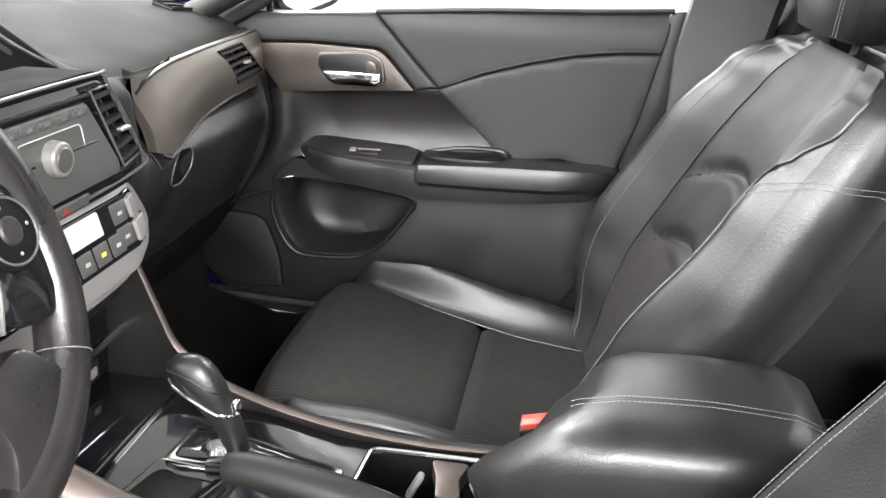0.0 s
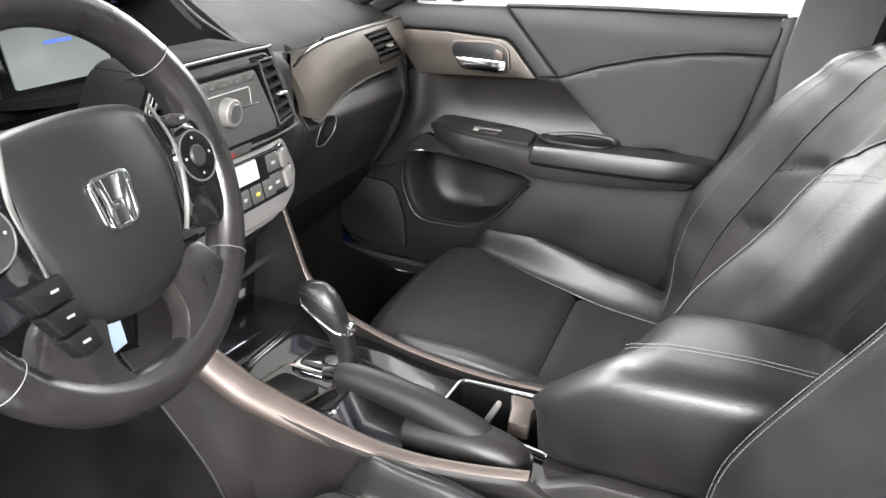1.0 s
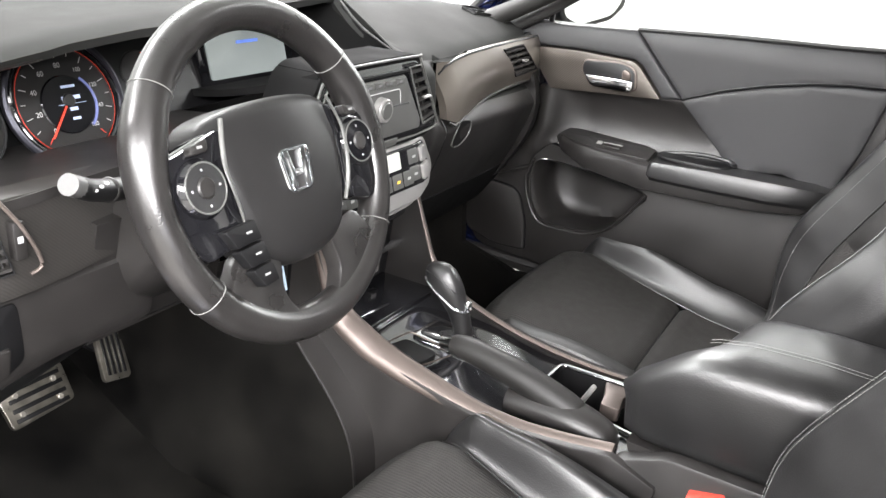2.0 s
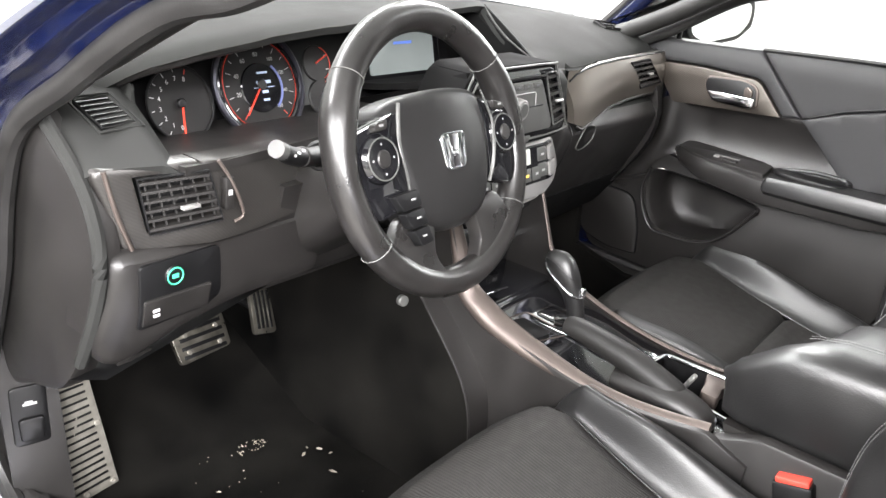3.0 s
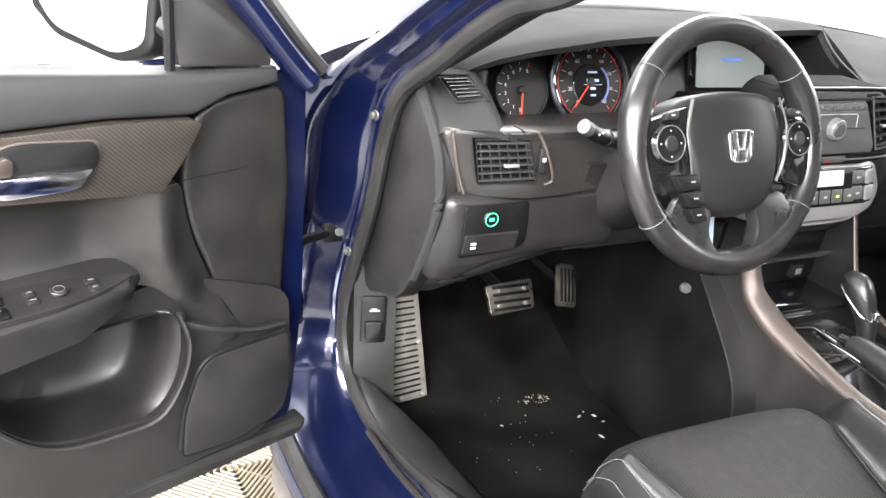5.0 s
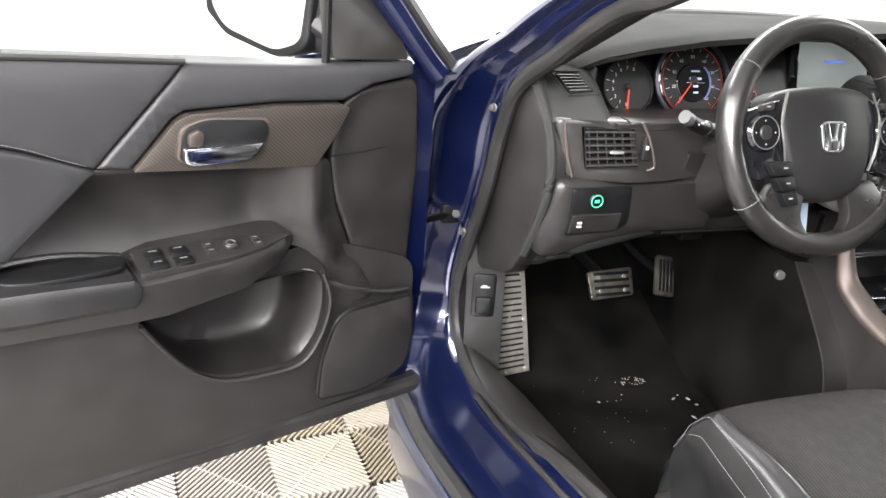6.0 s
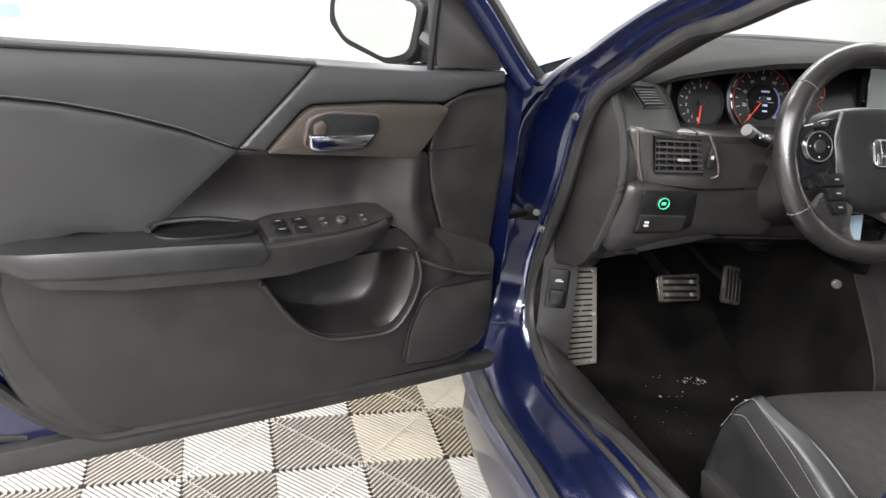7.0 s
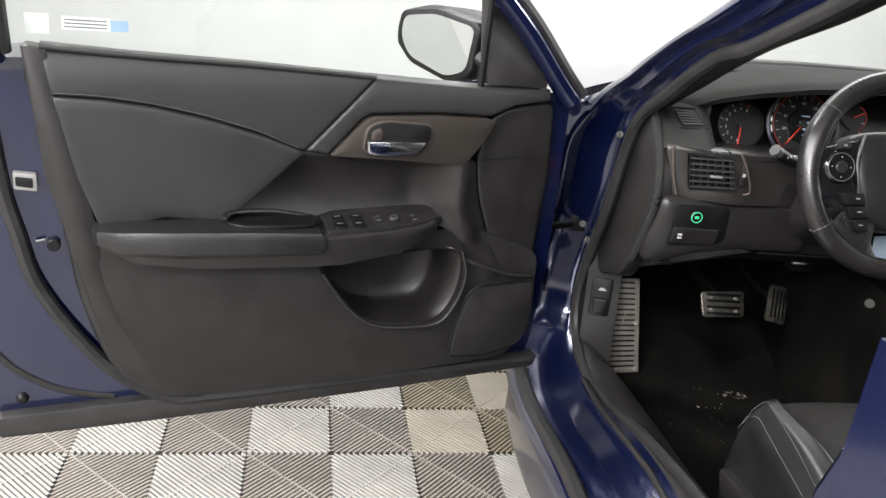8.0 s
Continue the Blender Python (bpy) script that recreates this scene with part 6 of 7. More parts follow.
    def back(x_rel, t):
        """Front face of the backrest; x_rel -1..1 across, t up."""
        i = t * (len(spine) - 1)
        k = min(int(i), len(spine) - 2)
        y, z = (lerp(spine[k][j], spine[k + 1][j], i - k) for j in (0, 1))
        a = abs(x_rel)
        fwd = line_at([(0, 0), (0.2, 0.02), (0.35, 0.08), (0.5, 0.20), (0.6, 0.34), (0.66, 0.50), (0.74, 0.78), (0.80, 0.95), (0.845, 1.0), (0.875, 0.92), (1.0, 0.30)], a) * (curve_at([(0, 0.035), (0.3, 0.10), (0.55, 0.09), (0.75, 0.065), (0.9, 0.03), (1, 0.0)], t) if (x_rel > 0) != driver else curve_at([(0, 0.062), (0.3, 0.064), (0.55, 0.042), (0.75, 0.024), (0.9, 0.008), (1, 0.0)], t))
        n = Vector((0, 0.90, 0.43))
        dip = -0.009 * math.exp(-((a - 0.6) / 0.05) ** 2)
        for c in (0.31, 0.475):
            lim = 0.76 if x_rel < 0 and not driver else 0.6
            arch = c + 0.10 * (1 - (x_rel / lim) ** 2) if a < lim else 9
            dip -= 0.012 * math.exp(-((t - arch) / 0.016) ** 2)  * (1 - min(1.0, a / (lim - 0.02)) ** 6)
        return W(x_rel * half(t), y + n.y * (fwd + dip), z + n.z * (fwd + dip))

    inner_seam = lambda t: curve_at([(0, 0.50), (0.86, 0.50)] if driver else [(0, 0.74), (0.50, 0.76), (0.62, 0.80), (0.70, 0.90), (0.78, 0.995), (1.0, 0.995)], t)  # noqa: E731
    part("back_insert", sheet(lambda u, v: back(lerp(-inner_seam(0.36 * v), 0.6, u), 0.36 * v), 20, 30), FABRIC, st, "dark fabric lower backrest middle", 70)
    part("back_middle", sheet(lambda u, v: back(lerp(-inner_seam(lerp(0.36, 1.0, v)), 0.6, u), lerp(0.36, 1.0, v)), 24, 130), SEAT_MID, st, "matt black backrest middle with arched seams", 70)
    for q in (-1, 1):
        def bb(u, v, q=q):
            if u < 0.6:
                return back(q * lerp(inner_seam(v) if q < 0 else 0.6, 1.0, u / 0.6), v)
            t = (u - 0.6) / 0.4
            p = back(q * 1.0, v)
            th = curve_at([(0, 0.10), (0.5, 0.105), (1, 0.08)], v)
            return p + Vector((s * q * (0.012 * math.sin(math.pi * min(1, t * 1.3)) - 0.02 * max(0, t - 0.6)), -th * t * 0.92, -th * t * 0.30))
        part("back_bolster", sheet(bb, 24, 48), LEATHER, st, "black leather backrest bolster", 60)
        for off in (0.0, 0.012):
            if q < 0:
                pth = [back(q * (0.845 - 2.2 * off), 0.02 + 0.58 * k / 40) + Vector((0, 0.0015, 0.001)) for k in range(41)]
                for k in range(1, 25):
                    f, v = k / 24, 0.60 + 0.09 * math.sin(math.pi / 2 * k / 24) + off
                    p = back(q * lerp(0.845 - 2.2 * off, 1.0, f / 0.4), v) if f < 0.4 else bb(0.6 + 0.36 * (f - 0.4) / 0.6, v)
                    pth.append(p + Vector((s * q * 0.0012, 0.001, 0.0015)))
            else:
                if off:
                    continue
                pth = [back(q * 0.735, t) + Vector((0, 0.0015, 0.001)) for t in [0.02 + 0.93 * k / 70 for k in range(71)]]
            part("stitching", dashes(pth), THREAD, st, "grey stitching", kind="stuff")
        seam = [back(q * (inner_seam(t) if q < 0 else 0.602), t) + Vector((0, 0.0012, 0.0006)) for t in [0.02 + 0.95 * k / 40 for k in range(41)]]
        part("seam_piping", tube(seam, 0.0018, 6), LEATHER, st)
    for c in (0.31, 0.475):
        arc = []
        for k in range(25):
            x_ = lerp(-0.58 if driver else -0.74, 0.58, k / 24)
            arc.append(back(x_, c + 0.10 * (1 - (x_ / (0.76 if x_ < 0 and not driver else 0.6)) ** 2)))
        part("arched_seam", tube(arc, 0.0016, 6), DARK, st)
    part("back_shell", sheet(lambda u, v: back(lerp(-1, 1, u), v) + Vector((0, -0.93, -0.30)) * curve_at([(0, 0.10), (0.5, 0.105), (1, 0.08)], v), 10, 24), DARK, st, "dark backrest rear")
    part("back_cap", sheet(lambda u, v: back(lerp(-1, 1, u), 1.0) + Vector((0, -0.93, -0.30)) * 0.09 * v + Vector((0, 0, 0.015 * math.sin(math.pi * v))), 10, 8), LEATHER, st)
    # head restraint
    rings = []
    for z, w, d, y in ((1.005, 0.09, 0.02, -0.66), (1.012, 0.115, 0.045, -0.662), (1.06, 0.13, 0.06, -0.668), (1.13, 0.13, 0.058, -0.678), (1.18, 0.115, 0.045, -0.69), (1.195, 0.08, 0.02, -0.695)):
        rings.append([W(w * math.copysign(abs(math.cos(t)) ** 0.6, math.cos(t)), y + d * math.copysign(abs(math.sin(t)) ** 0.8, math.sin(t)), z) for t in (math.tau * j / 28 for j in range(28))])
    hr = part("head_restraint", loft(rings), LEATHER, st, "black leather head restraint", 60)
    for off in (-0.006, 0.006):
        pth = [W(-0.108 + off, -0.63 + 0.012 - 0.01 * k / 10, 1.015 + 0.016 * k) for k in range(11)]
        part("stitching", dashes(pth), THREAD, hr, "grey stitching", kind="stuff")
    for q in (-0.05, 0.05):
        part("post", tube([W(q, -0.655, 0.97), W(q, -0.665, 1.01)], 0.006, 8), DARK, hr)
    return st


front_seat(True)
front_seat(False)
for s, yy, zz in ((-1, -0.42, 0.545), (1, -0.345, 0.580)):
    bk = thing("seat_belt_buckle", (s * 0.125, yy, zz - 0.06), "red-buttoned black seat belt buckle beside the seat", "seat belt", group="belt buckles")
    part("body", moved(box(-0.014, 0.014, -0.025, 0.025, -0.06, 0.0, 0.005), pose(s * 0.118, yy, zz, -15, 0, 0)), DARK, bk)
    part("button", moved(box(-0.011, 0.011, -0.021, 0.021, -0.004, 0.006, 0.002), pose(s * 0.118, yy, zz, -15, 0, 0)), RED_PLASTIC, bk, "red release button")

# belt of the passenger side
belt = thing("seat_belt", (0.66, -0.56, 0.6), "grey webbing seat belt hanging from the door pillar", "seat belt")
part("webbing", sheet(lambda u, v: Vector((lerp(0.672, 0.655, v) - 0.06 * max(0, v - 0.5), lerp(-0.50, -0.545, u) - 0.12 * v, lerp(0.60, 1.33, v))), 4, 16, 0.0015), WEBBING, belt, "grey belt webbing")
part("button_stop", disc((0.658, -0.528, 0.857), (-1, 0.2, 0), 0.011, 0.005, 20), PLASTIC, belt, "round belt stop")
part("pillar_cover", loft([[(x, y, z) for x, y in ((0.665, -0.50), (0.655, -0.62), (0.69, -0.64), (0.70, -0.50))] for z in (0.36, 0.7, 0.93)] + [[(x - 0.06, y - 0.03, 1.15) for x, y in ((0.665, -0.50), (0.655, -0.62), (0.69, -0.64), (0.70, -0.50))], [(x - 0.15, y - 0.08, 1.36) for x, y in ((0.665, -0.50), (0.655, -0.62), (0.69, -0.64), (0.70, -0.50))]]), PILLAR_GREY, car, "grey plastic pillar cover")

# ---- centre console ----
con = thing("centre_console", (0, -0.1, 0.3), "black centre console with satin rails and gloss top", "car console")
RAIL = [(0.152, 0.730), (0.128, 0.665), (0.108, 0.618), (0.075, 0.590), (0.040, 0.568), (-0.035, 0.545), (-0.126, 0.530), (-0.22, 0.530), (-0.30, 0.538)]
RAIL_X = [(-0.33, 0.105), (-0.12, 0.125), (0.06, 0.128), (0.16, 0.130)]
def rail_band(path, half, sx):
    """A band with a slightly crowned face, tilted up and outwards."""
    rings, n = [], len(path)
    for i, p in enumerate(path):
        d = (path[min(i + 1, n - 1)] - path[max(i - 1, 0)]).normalized()
        side_ = Vector((sx, 0, 0))
        up_ = (side_ - d * side_.dot(d)).normalized().cross(d) * (-sx)
        if up_.z + 0.6 * up_.y * -1 < 0:
            up_ = -up_
        a = side_ * 0.72 - up_ * 0.69
        nrm = side_ * 0.69 + up_ * 0.72
        w = half(i / (n - 1))
        rings.append([p + a * (w * k) + nrm * (h * w) for k, h in ((-1.0, -0.55), (-1.05, -0.1), (-0.9, 0.16), (-0.4, 0.33), (0.2, 0.38), (0.7, 0.28), (1.0, 0.05), (1.08, -0.25), (0.9, -0.6))])
    return loft(rings)


for sx in (-1, 1):
    lift = 0.018 if sx < 0 else 0.0
    pts = [(sx * line_at(RAIL_X, y) , y, z + lift * max(0, min(1, (0.12 - y) / 0.1))) for y, z in RAIL]
    rr = (lambda t: 0.009 + 0.0105 * math.sin(math.pi * min(1, t * 1.2))) if sx < 0 else (lambda t: 0.0055 + 0.0045 * math.sin(math.pi * t))
    part("side_rail", rail_band(spline(pts, 8), rr, sx), SATIN, con, "brushed satin console rail", 50)
    wall = [(p.y, p.z) for p in spline(pts, 4)]
    out = wall + [(-0.36, 0.53), (-0.36, 0.25), (0.40, 0.25), (0.40, 0.60), (0.20, 0.72)]
    part("side_wall", panel(out, "x", sx * 0.137, -sx * 0.012, 0.002, lambda y, z, sx=sx: sx * (0.02 * max(0, 0.55 - z) - (0.016 * max(0, (-0.12 - y) / 0.2)))), PLASTIC, con, "dark grained console side")
part("footwell_trim", tube(spline([(-0.165, 0.20, 0.62), (-0.172, 0.145, 0.572), (-0.178, 0.075, 0.50), (-0.18, 0.045, 0.44), (-0.18, 0.035, 0.36)], 8), 0.0020, 8), PLASTIC, con, "thin grey carpet edge trim")
EDGE = spline([(-0.165, 0.20, 0.62), (-0.172, 0.145, 0.572), (-0.178, 0.075, 0.50), (-0.18, 0.045, 0.44), (-0.18, 0.035, 0.30)], 8)
part("console_flange", loft([[p + Vector((0.001, -0.001, 0)), Vector((-0.134, p.y - 0.012, p.z))] for p in EDGE], False, False), PLASTIC, con, "dark plastic console side beside the carpet", 60)
part("carpet_side", panel([(0.20, 0.62), (0.145, 0.572), (0.075, 0.50), (0.045, 0.44), (0.035, 0.24), (0.8, 0.24), (0.8, 0.62)], "x", -0.172, 0.045, 0.0), CARPET, con, "black carpet on the console side")
part("carpet_side", panel([(0.20, 0.62), (0.145, 0.572), (0.075, 0.50), (0.045, 0.44), (0.035, 0.24), (0.8, 0.24), (0.8, 0.62)], "x", 0.172, -0.02, 0.0), CARPET, con, "black carpet on the console side")
# gloss top
deck_z = lambda x, y: curve_at([(-0.36, 0.522), (-0.13, 0.522), (0.02, 0.545), (0.14, 0.572)], y)  # noqa: E731
cupo = fillet([(0.095, -0.15), (0.10, -0.33), (0.04, -0.36), (-0.03, -0.345), (-0.012, -0.25), (0.02, -0.145)], [0.012, 0.01, 0.01, 0.02, 0.05, 0.012])
deck = fillet([(-0.118, 0.15), (0.118, 0.15), (0.116, -0.12), (0.108, -0.37), (-0.10, -0.37), (-0.116, -0.12)], 0.01)
part("top_deck", panel(holed(deck, cupo), "z", 0.0, -0.006, 0.0, deck_z), PIANO, con, "gloss black console top")
# shift gate
gate_z = lambda x, y: deck_z(x, y) + 0.004  # noqa: E731
part("gate_frame", panel(fillet([(-0.012, 0.06), (0.062, 0.055), (0.056, -0.13), (0.010, -0.125), (0.0, -0.03)], 0.012), "z", 0.003, -0.006, 0.003, gate_z), CHROME, con, "chrome shift gate frame")
part("gate_plate", panel(fillet([(-0.004, 0.052), (0.055, 0.047), (0.049, -0.122), (0.017, -0.117), (0.008, -0.03)], 0.01), "z", 0.0055, -0.006, 0.0015, gate_z), PIANO, con, "gloss black shift gate")
part("gate_slot", panel(fillet([(0.012, 0.03), (0.03, 0.03), (0.036, -0.10), (0.024, -0.10)], 0.006), "z", 0.0065, -0.006, 0.001, gate_z), DARK, con, "dark shift slot")
part("recess_tray", panel(fillet([(-0.10, 0.07), (-0.03, 0.055), (-0.03, 0.0), (-0.10, 0.01)], 0.012), "z", 0.0045, -0.006, 0.001, gate_z), DARK, con, "dark shallow tray")
part("tray_edge", tube([Vector((p.x, p.y, gate_z(p.x, p.y) + 0.005)) for p in fillet([(-0.102, 0.072), (-0.012, 0.06), (-0.012, -0.02), (-0.102, 0.008)], 0.012)], 0.0012, 6, closed=True), SATIN, con)
# cup holders
part("cup_well", loft([[Vector((p.x, p.y, 0.524)) for p in cupo], [Vector((lerp(0.04, p.x, 0.96), lerp(-0.25, p.y, 0.97), 0.47)) for p in cupo], [Vector((lerp(0.04, p.x, 0.9), lerp(-0.25, p.y, 0.93), 0.45)) for p in cupo], [Vector((lerp(0.04, p.x, 0.05), lerp(-0.25, p.y, 0.05), 0.449)) for p in cupo]], True, False), DARK, con, "deep black double cup holder", 60)
part("cup_rim", tube([Vector((p.x, p.y, 0.529)) for p in cupo], 0.0035, 8, closed=True), CHROME, con, "chrome cup holder rim")
part("cup_divider", panel(fillet([(0.085, -0.225), (0.085, -0.27), (0.055, -0.262), (0.02, -0.268), (0.02, -0.240), (0.055, -0.235)], 0.006), "z", 0.533, -0.02, 0.002), SATIN, con, "satin metal cup holder bridge")
for yy in (-0.215, -0.285):
    part("cup_grip", moved(box(-0.006, 0.006, -0.004, 0.004, -0.02, 0.016, 0.003), pose(0.04, yy, 0.53, 25 if yy > -0.25 else -25, 0, 0)), SILVER, con, "grey cup grip")
part("paper_scrap", panel([(-0.055, -0.225), (-0.022, -0.215), (-0.016, -0.25), (-0.026, -0.275), (-0.06, -0.255)], "z", 0.5305, -0.001, 0, lambda x, y: 0.004 * math.sin(x * 90)), PAPER, con, "white torn paper scrap")
# armrest lid
rings = []
for y, w, z0, z1 in ((-0.292, 0.060, 0.585, 0.622), (-0.300, 0.080, 0.565, 0.645), (-0.322, 0.089, 0.560, 0.664), (-0.352, 0.094, 0.558, 0.690), (-0.378, 0.097, 0.558, 0.705), (-0.42, 0.099, 0.558, 0.713), (-0.50, 0.100, 0.56, 0.716), (-0.575, 0.097, 0.565, 0.715), (-0.602, 0.088, 0.575, 0.705), (-0.614, 0.06, 0.60, 0.68)):
    ring_ = []
    for k in range(28):
        t = math.tau * k / 28
        c, s_ = math.cos(t), math.sin(t)
        x_ = w * math.copysign(abs(c) ** 0.42, c)
        back_ = 0.060 * curve_at([(-0.045, 0), (0.02, 1)], x_) * max(0.0, min(1.0, (y + 0.46) / 0.14))
        ring_.append(Vector((x_, y - back_ + (0.012 * s_ if y > -0.3 else 0), (z0 + z1) / 2 + (z1 - z0) / 2 * math.copysign(abs(s_) ** 0.42, s_))))
    rings.append(ring_)
arm = part("armrest_lid", loft(rings), LEATHER, con, "padded black leather armrest lid", 60)
for off in (0.0, 0.009):
    top_z = [(-0.614, 0.68), (-0.602, 0.705), (-0.575, 0.715), (-0.50, 0.716), (-0.42, 0.713), (-0.378, 0.705), (-0.352, 0.690), (-0.322, 0.664)]
    pth = [Vector((-0.036 + off + 0.006 * math.sin(k / 30 * math.pi), y_, line_at(top_z, y_) + 0.0006)) for k, y_ in ((k, lerp(-0.374, -0.596, k / 30)) for k in range(31))]
    part("stitching", dashes(pth), THREAD, arm, "double grey stitching", kind="stuff")
part("armrest_box", loft([[(-0.092, y0, z), (0.092, y0, z), (0.092, -0.64, z), (-0.092, -0.64, z)] for y0, z in ((-0.335, 0.3), (-0.335, 0.50), (-0.31, 0.565))]), PLASTIC, con, "black armrest box")
part("console_rear", panel(fillet([(-0.30, 0.545), (-0.37, 0.575), (-0.64, 0.575), (-0.64, 0.30), (-0.33, 0.30)], 0.01), "x", -0.112, 0.02, 0.006), PLASTIC, con, "grained rear console side")
part("console_rear", panel(fillet([(-0.30, 0.545), (-0.37, 0.575), (-0.64, 0.575), (-0.64, 0.30), (-0.33, 0.30)], 0.01), "x", 0.112, -0.02, 0.006), PLASTIC, con, "grained rear console side")

# gear lever
lev = thing("gear_lever", (0.022, 0.02, 0.55), "black leather gear lever with chrome collar", "gear lever")
rings = []
for y, z, w, d, tip in ((-0.012, 0.556, 0.0125, 0.014, 0), (-0.008, 0.576, 0.0125, 0.015, 0), (0.000, 0.596, 0.0140, 0.018, 0.1), (0.011, 0.613, 0.0165, 0.024, 0.3), (0.022, 0.629, 0.0195, 0.030, 0.4), (0.029, 0.643, 0.0205, 0.032, 0.4), (0.032, 0.655, 0.0185, 0.028, 0.35), (0.032, 0.664, 0.014, 0.021, 0.3), (0.031, 0.6695, 0.007, 0.010, 0.15), (0.031, 0.671, 0.002, 0.003, 0)):
    rings.append([Vector((0.024 + w * math.copysign(abs(math.cos(t)) ** 0.8, math.cos(t)), y + d * math.sin(t), z + tip * d * math.sin(t) * 0.6)) for t in (math.tau * j / 28 for j in range(28))])
kn = part("knob", loft(rings), LEATHER, lev, "worn black leather knob", 60)
part("knob_seam", tube(spline([(0.006, 0.054, 0.660), (0.0045, 0.030, 0.653), (0.008, 0.004, 0.637), (0.024, -0.003, 0.630)], 6), 0.0009, 5), DARK, kn)
part("knob_band", tube(spline([(0.014, 0.056, 0.644), (0.0045, 0.045, 0.639), (0.0035, 0.020, 0.624), (0.007, -0.004, 0.609), (0.024, -0.013, 0.603), (0.041, -0.004, 0.609)], 6), 0.0022, 8), CHROME, kn, "chrome knob band")
part("release_button", box(0.017, 0.031, -0.019, -0.010, 0.604, 0.621, 0.003), CHROME, kn, "chrome release button")
part("collar", disc((0.024, 0.012, 0.548), (0, 0, 1), 0.022, 0.01, 24, 0.004, 0.016), CHROME, lev, "chrome lever collar")

# handbrake
hb = thing("handbrake", (-0.045, -0.12, 0.52), "black handbrake lever lying in the console", "handbrake")
part("grip", tube(spline([(-0.042, -0.030, 0.583), (-0.043, -0.06, 0.584), (-0.045, -0.13, 0.574), (-0.046, -0.18, 0.561), (-0.046, -0.215, 0.550), (-0.046, -0.235, 0.542)], 8), lambda t: (0.0145 + 0.008 * math.sin(math.pi * min(1, t * 0.8))) * (1 if t < 0.85 else math.sqrt(max(0.02, 1 - ((t - 0.85) / 0.155) ** 2))), 16), SEAT_MID, hb, "black leather handbrake grip", 60)
part("button", tube([(-0.042, -0.012, 0.580), (-0.042, -0.032, 0.583)], 0.0115, 14), CHROME, hb, "chrome handbrake button")
part("base", tube(spline([(-0.048, -0.13, 0.535), (-0.048, -0.19, 0.54), (-0.05, -0.24, 0.538), (-0.05, -0.29, 0.522)], 8), lambda t: (0.024 + 0.006 * math.sin(math.pi * t)) * (1 if t < 0.8 else math.sqrt(max(0.02, 1 - ((t - 0.8) / 0.205) ** 2))), 16, flat=0.8), PLASTIC, hb, "black handbrake base", 60)

# ---- driver's footwell ----
brake = thing("brake_pedal", (-0.345, 0.53, 0.40), "brushed steel brake pedal with dark rubber bars", "pedal", group="pedals")
PB = Matrix.Translation((-0.348, 0.502, 0.443)) @ Matrix.Rotation(radians(-28), 4, "X")
part("plate", moved(panel(fillet([(-0.056, 0.028), (0.054, 0.034), (0.054, -0.028), (-0.050, -0.034)], 0.008), "y", 0, 0.008, 0.002), PB), PEDAL_DARK, brake, "scuffed steel plate")
for k in range(4):
    part("rubber_bar", moved(box(-0.042, 0.044, -0.003, 0.002, 0.019 - 0.015 * k, 0.0255 - 0.015 * k, 0.001), PB), DARK, brake)
for x in (-0.03, 0.032):
    for z in (0.0145, -0.0155):
        part("rivet", moved(disc((x, -0.001, z), (0, -1, 0), 0.005, 0.003, 14), PB), PEDAL, brake)
part("arm", tube([(-0.35, 0.512, 0.44), (-0.35, 0.62, 0.445), (-0.35, 0.74, 0.46)], 0.012, 8), DARK, brake)
gas = thing("accelerator_pedal", (-0.19, 0.54, 0.36), "brushed steel accelerator pedal with dark rubber bars", "pedal", group="pedals")
PG = Matrix.Translation((-0.198, 0.522, 0.442)) @ Matrix.Rotation(radians(12), 4, "Y") @ Matrix.Rotation(radians(-30), 4, "X")
part("plate", moved(panel(fillet([(-0.024, 0.046), (0.024, 0.046), (0.028, -0.046), (-0.026, -0.046)], 0.010), "y", 0, 0.008, 0.002), PG), PEDAL_DARK, gas, "scuffed steel plate")
for k in range(4):
    part("rubber_bar", moved(box(-0.0175 + 0.0102 * k, -0.0125 + 0.0102 * k, -0.003, 0.002, -0.036, 0.036, 0.001), PG), DARK, gas)
part("arm", tube([(-0.198, 0.53, 0.44), (-0.205, 0.62, 0.445), (-0.205, 0.74, 0.46)], 0.010, 8), DARK, gas)
part("bracket", box(-0.225, -0.165, 0.46, 0.50, 0.555, 0.575, 0.004), PLASTIC, gas)
rest = thing("foot_rest", (-0.61, 0.45, 0.24), "brushed steel foot rest with dark rubber bars", "pedal", group="pedals")
FL, FR, BR, BL = Vector((-0.657, 0.452, 0.515)), Vector((-0.592, 0.445, 0.520)), Vector((-0.543, 0.455, 0.274)), Vector((-0.626, 0.452, 0.268))
q = lambda a, b, d=0.0: (FL * (1 - a) + FR * a) * (1 - b) + (BL * (1 - a) + BR * a) * b + Vector((0, -d, 0.4 * d))  # noqa: E731
def slab(a0, a1, b0, b1, d0, d1):
    bm = bmesh.new()
    lo = [bm.verts.new(q(a, b, d0)) for a, b in ((a0, b0), (a1, b0), (a1, b1), (a0, b1))]
    hi = [bm.verts.new(q(a, b, d1)) for a, b in ((a0, b0), (a1, b0), (a1, b1), (a0, b1))]
    bm.faces.new(lo[::-1])
    bm.faces.new(hi)
    for i in range(4):
        bm.faces.new((lo[i], lo[(i + 1) % 4], hi[(i + 1) % 4], hi[i]))
    bmesh.ops.recalc_face_normals(bm, faces=bm.faces)
    return bm


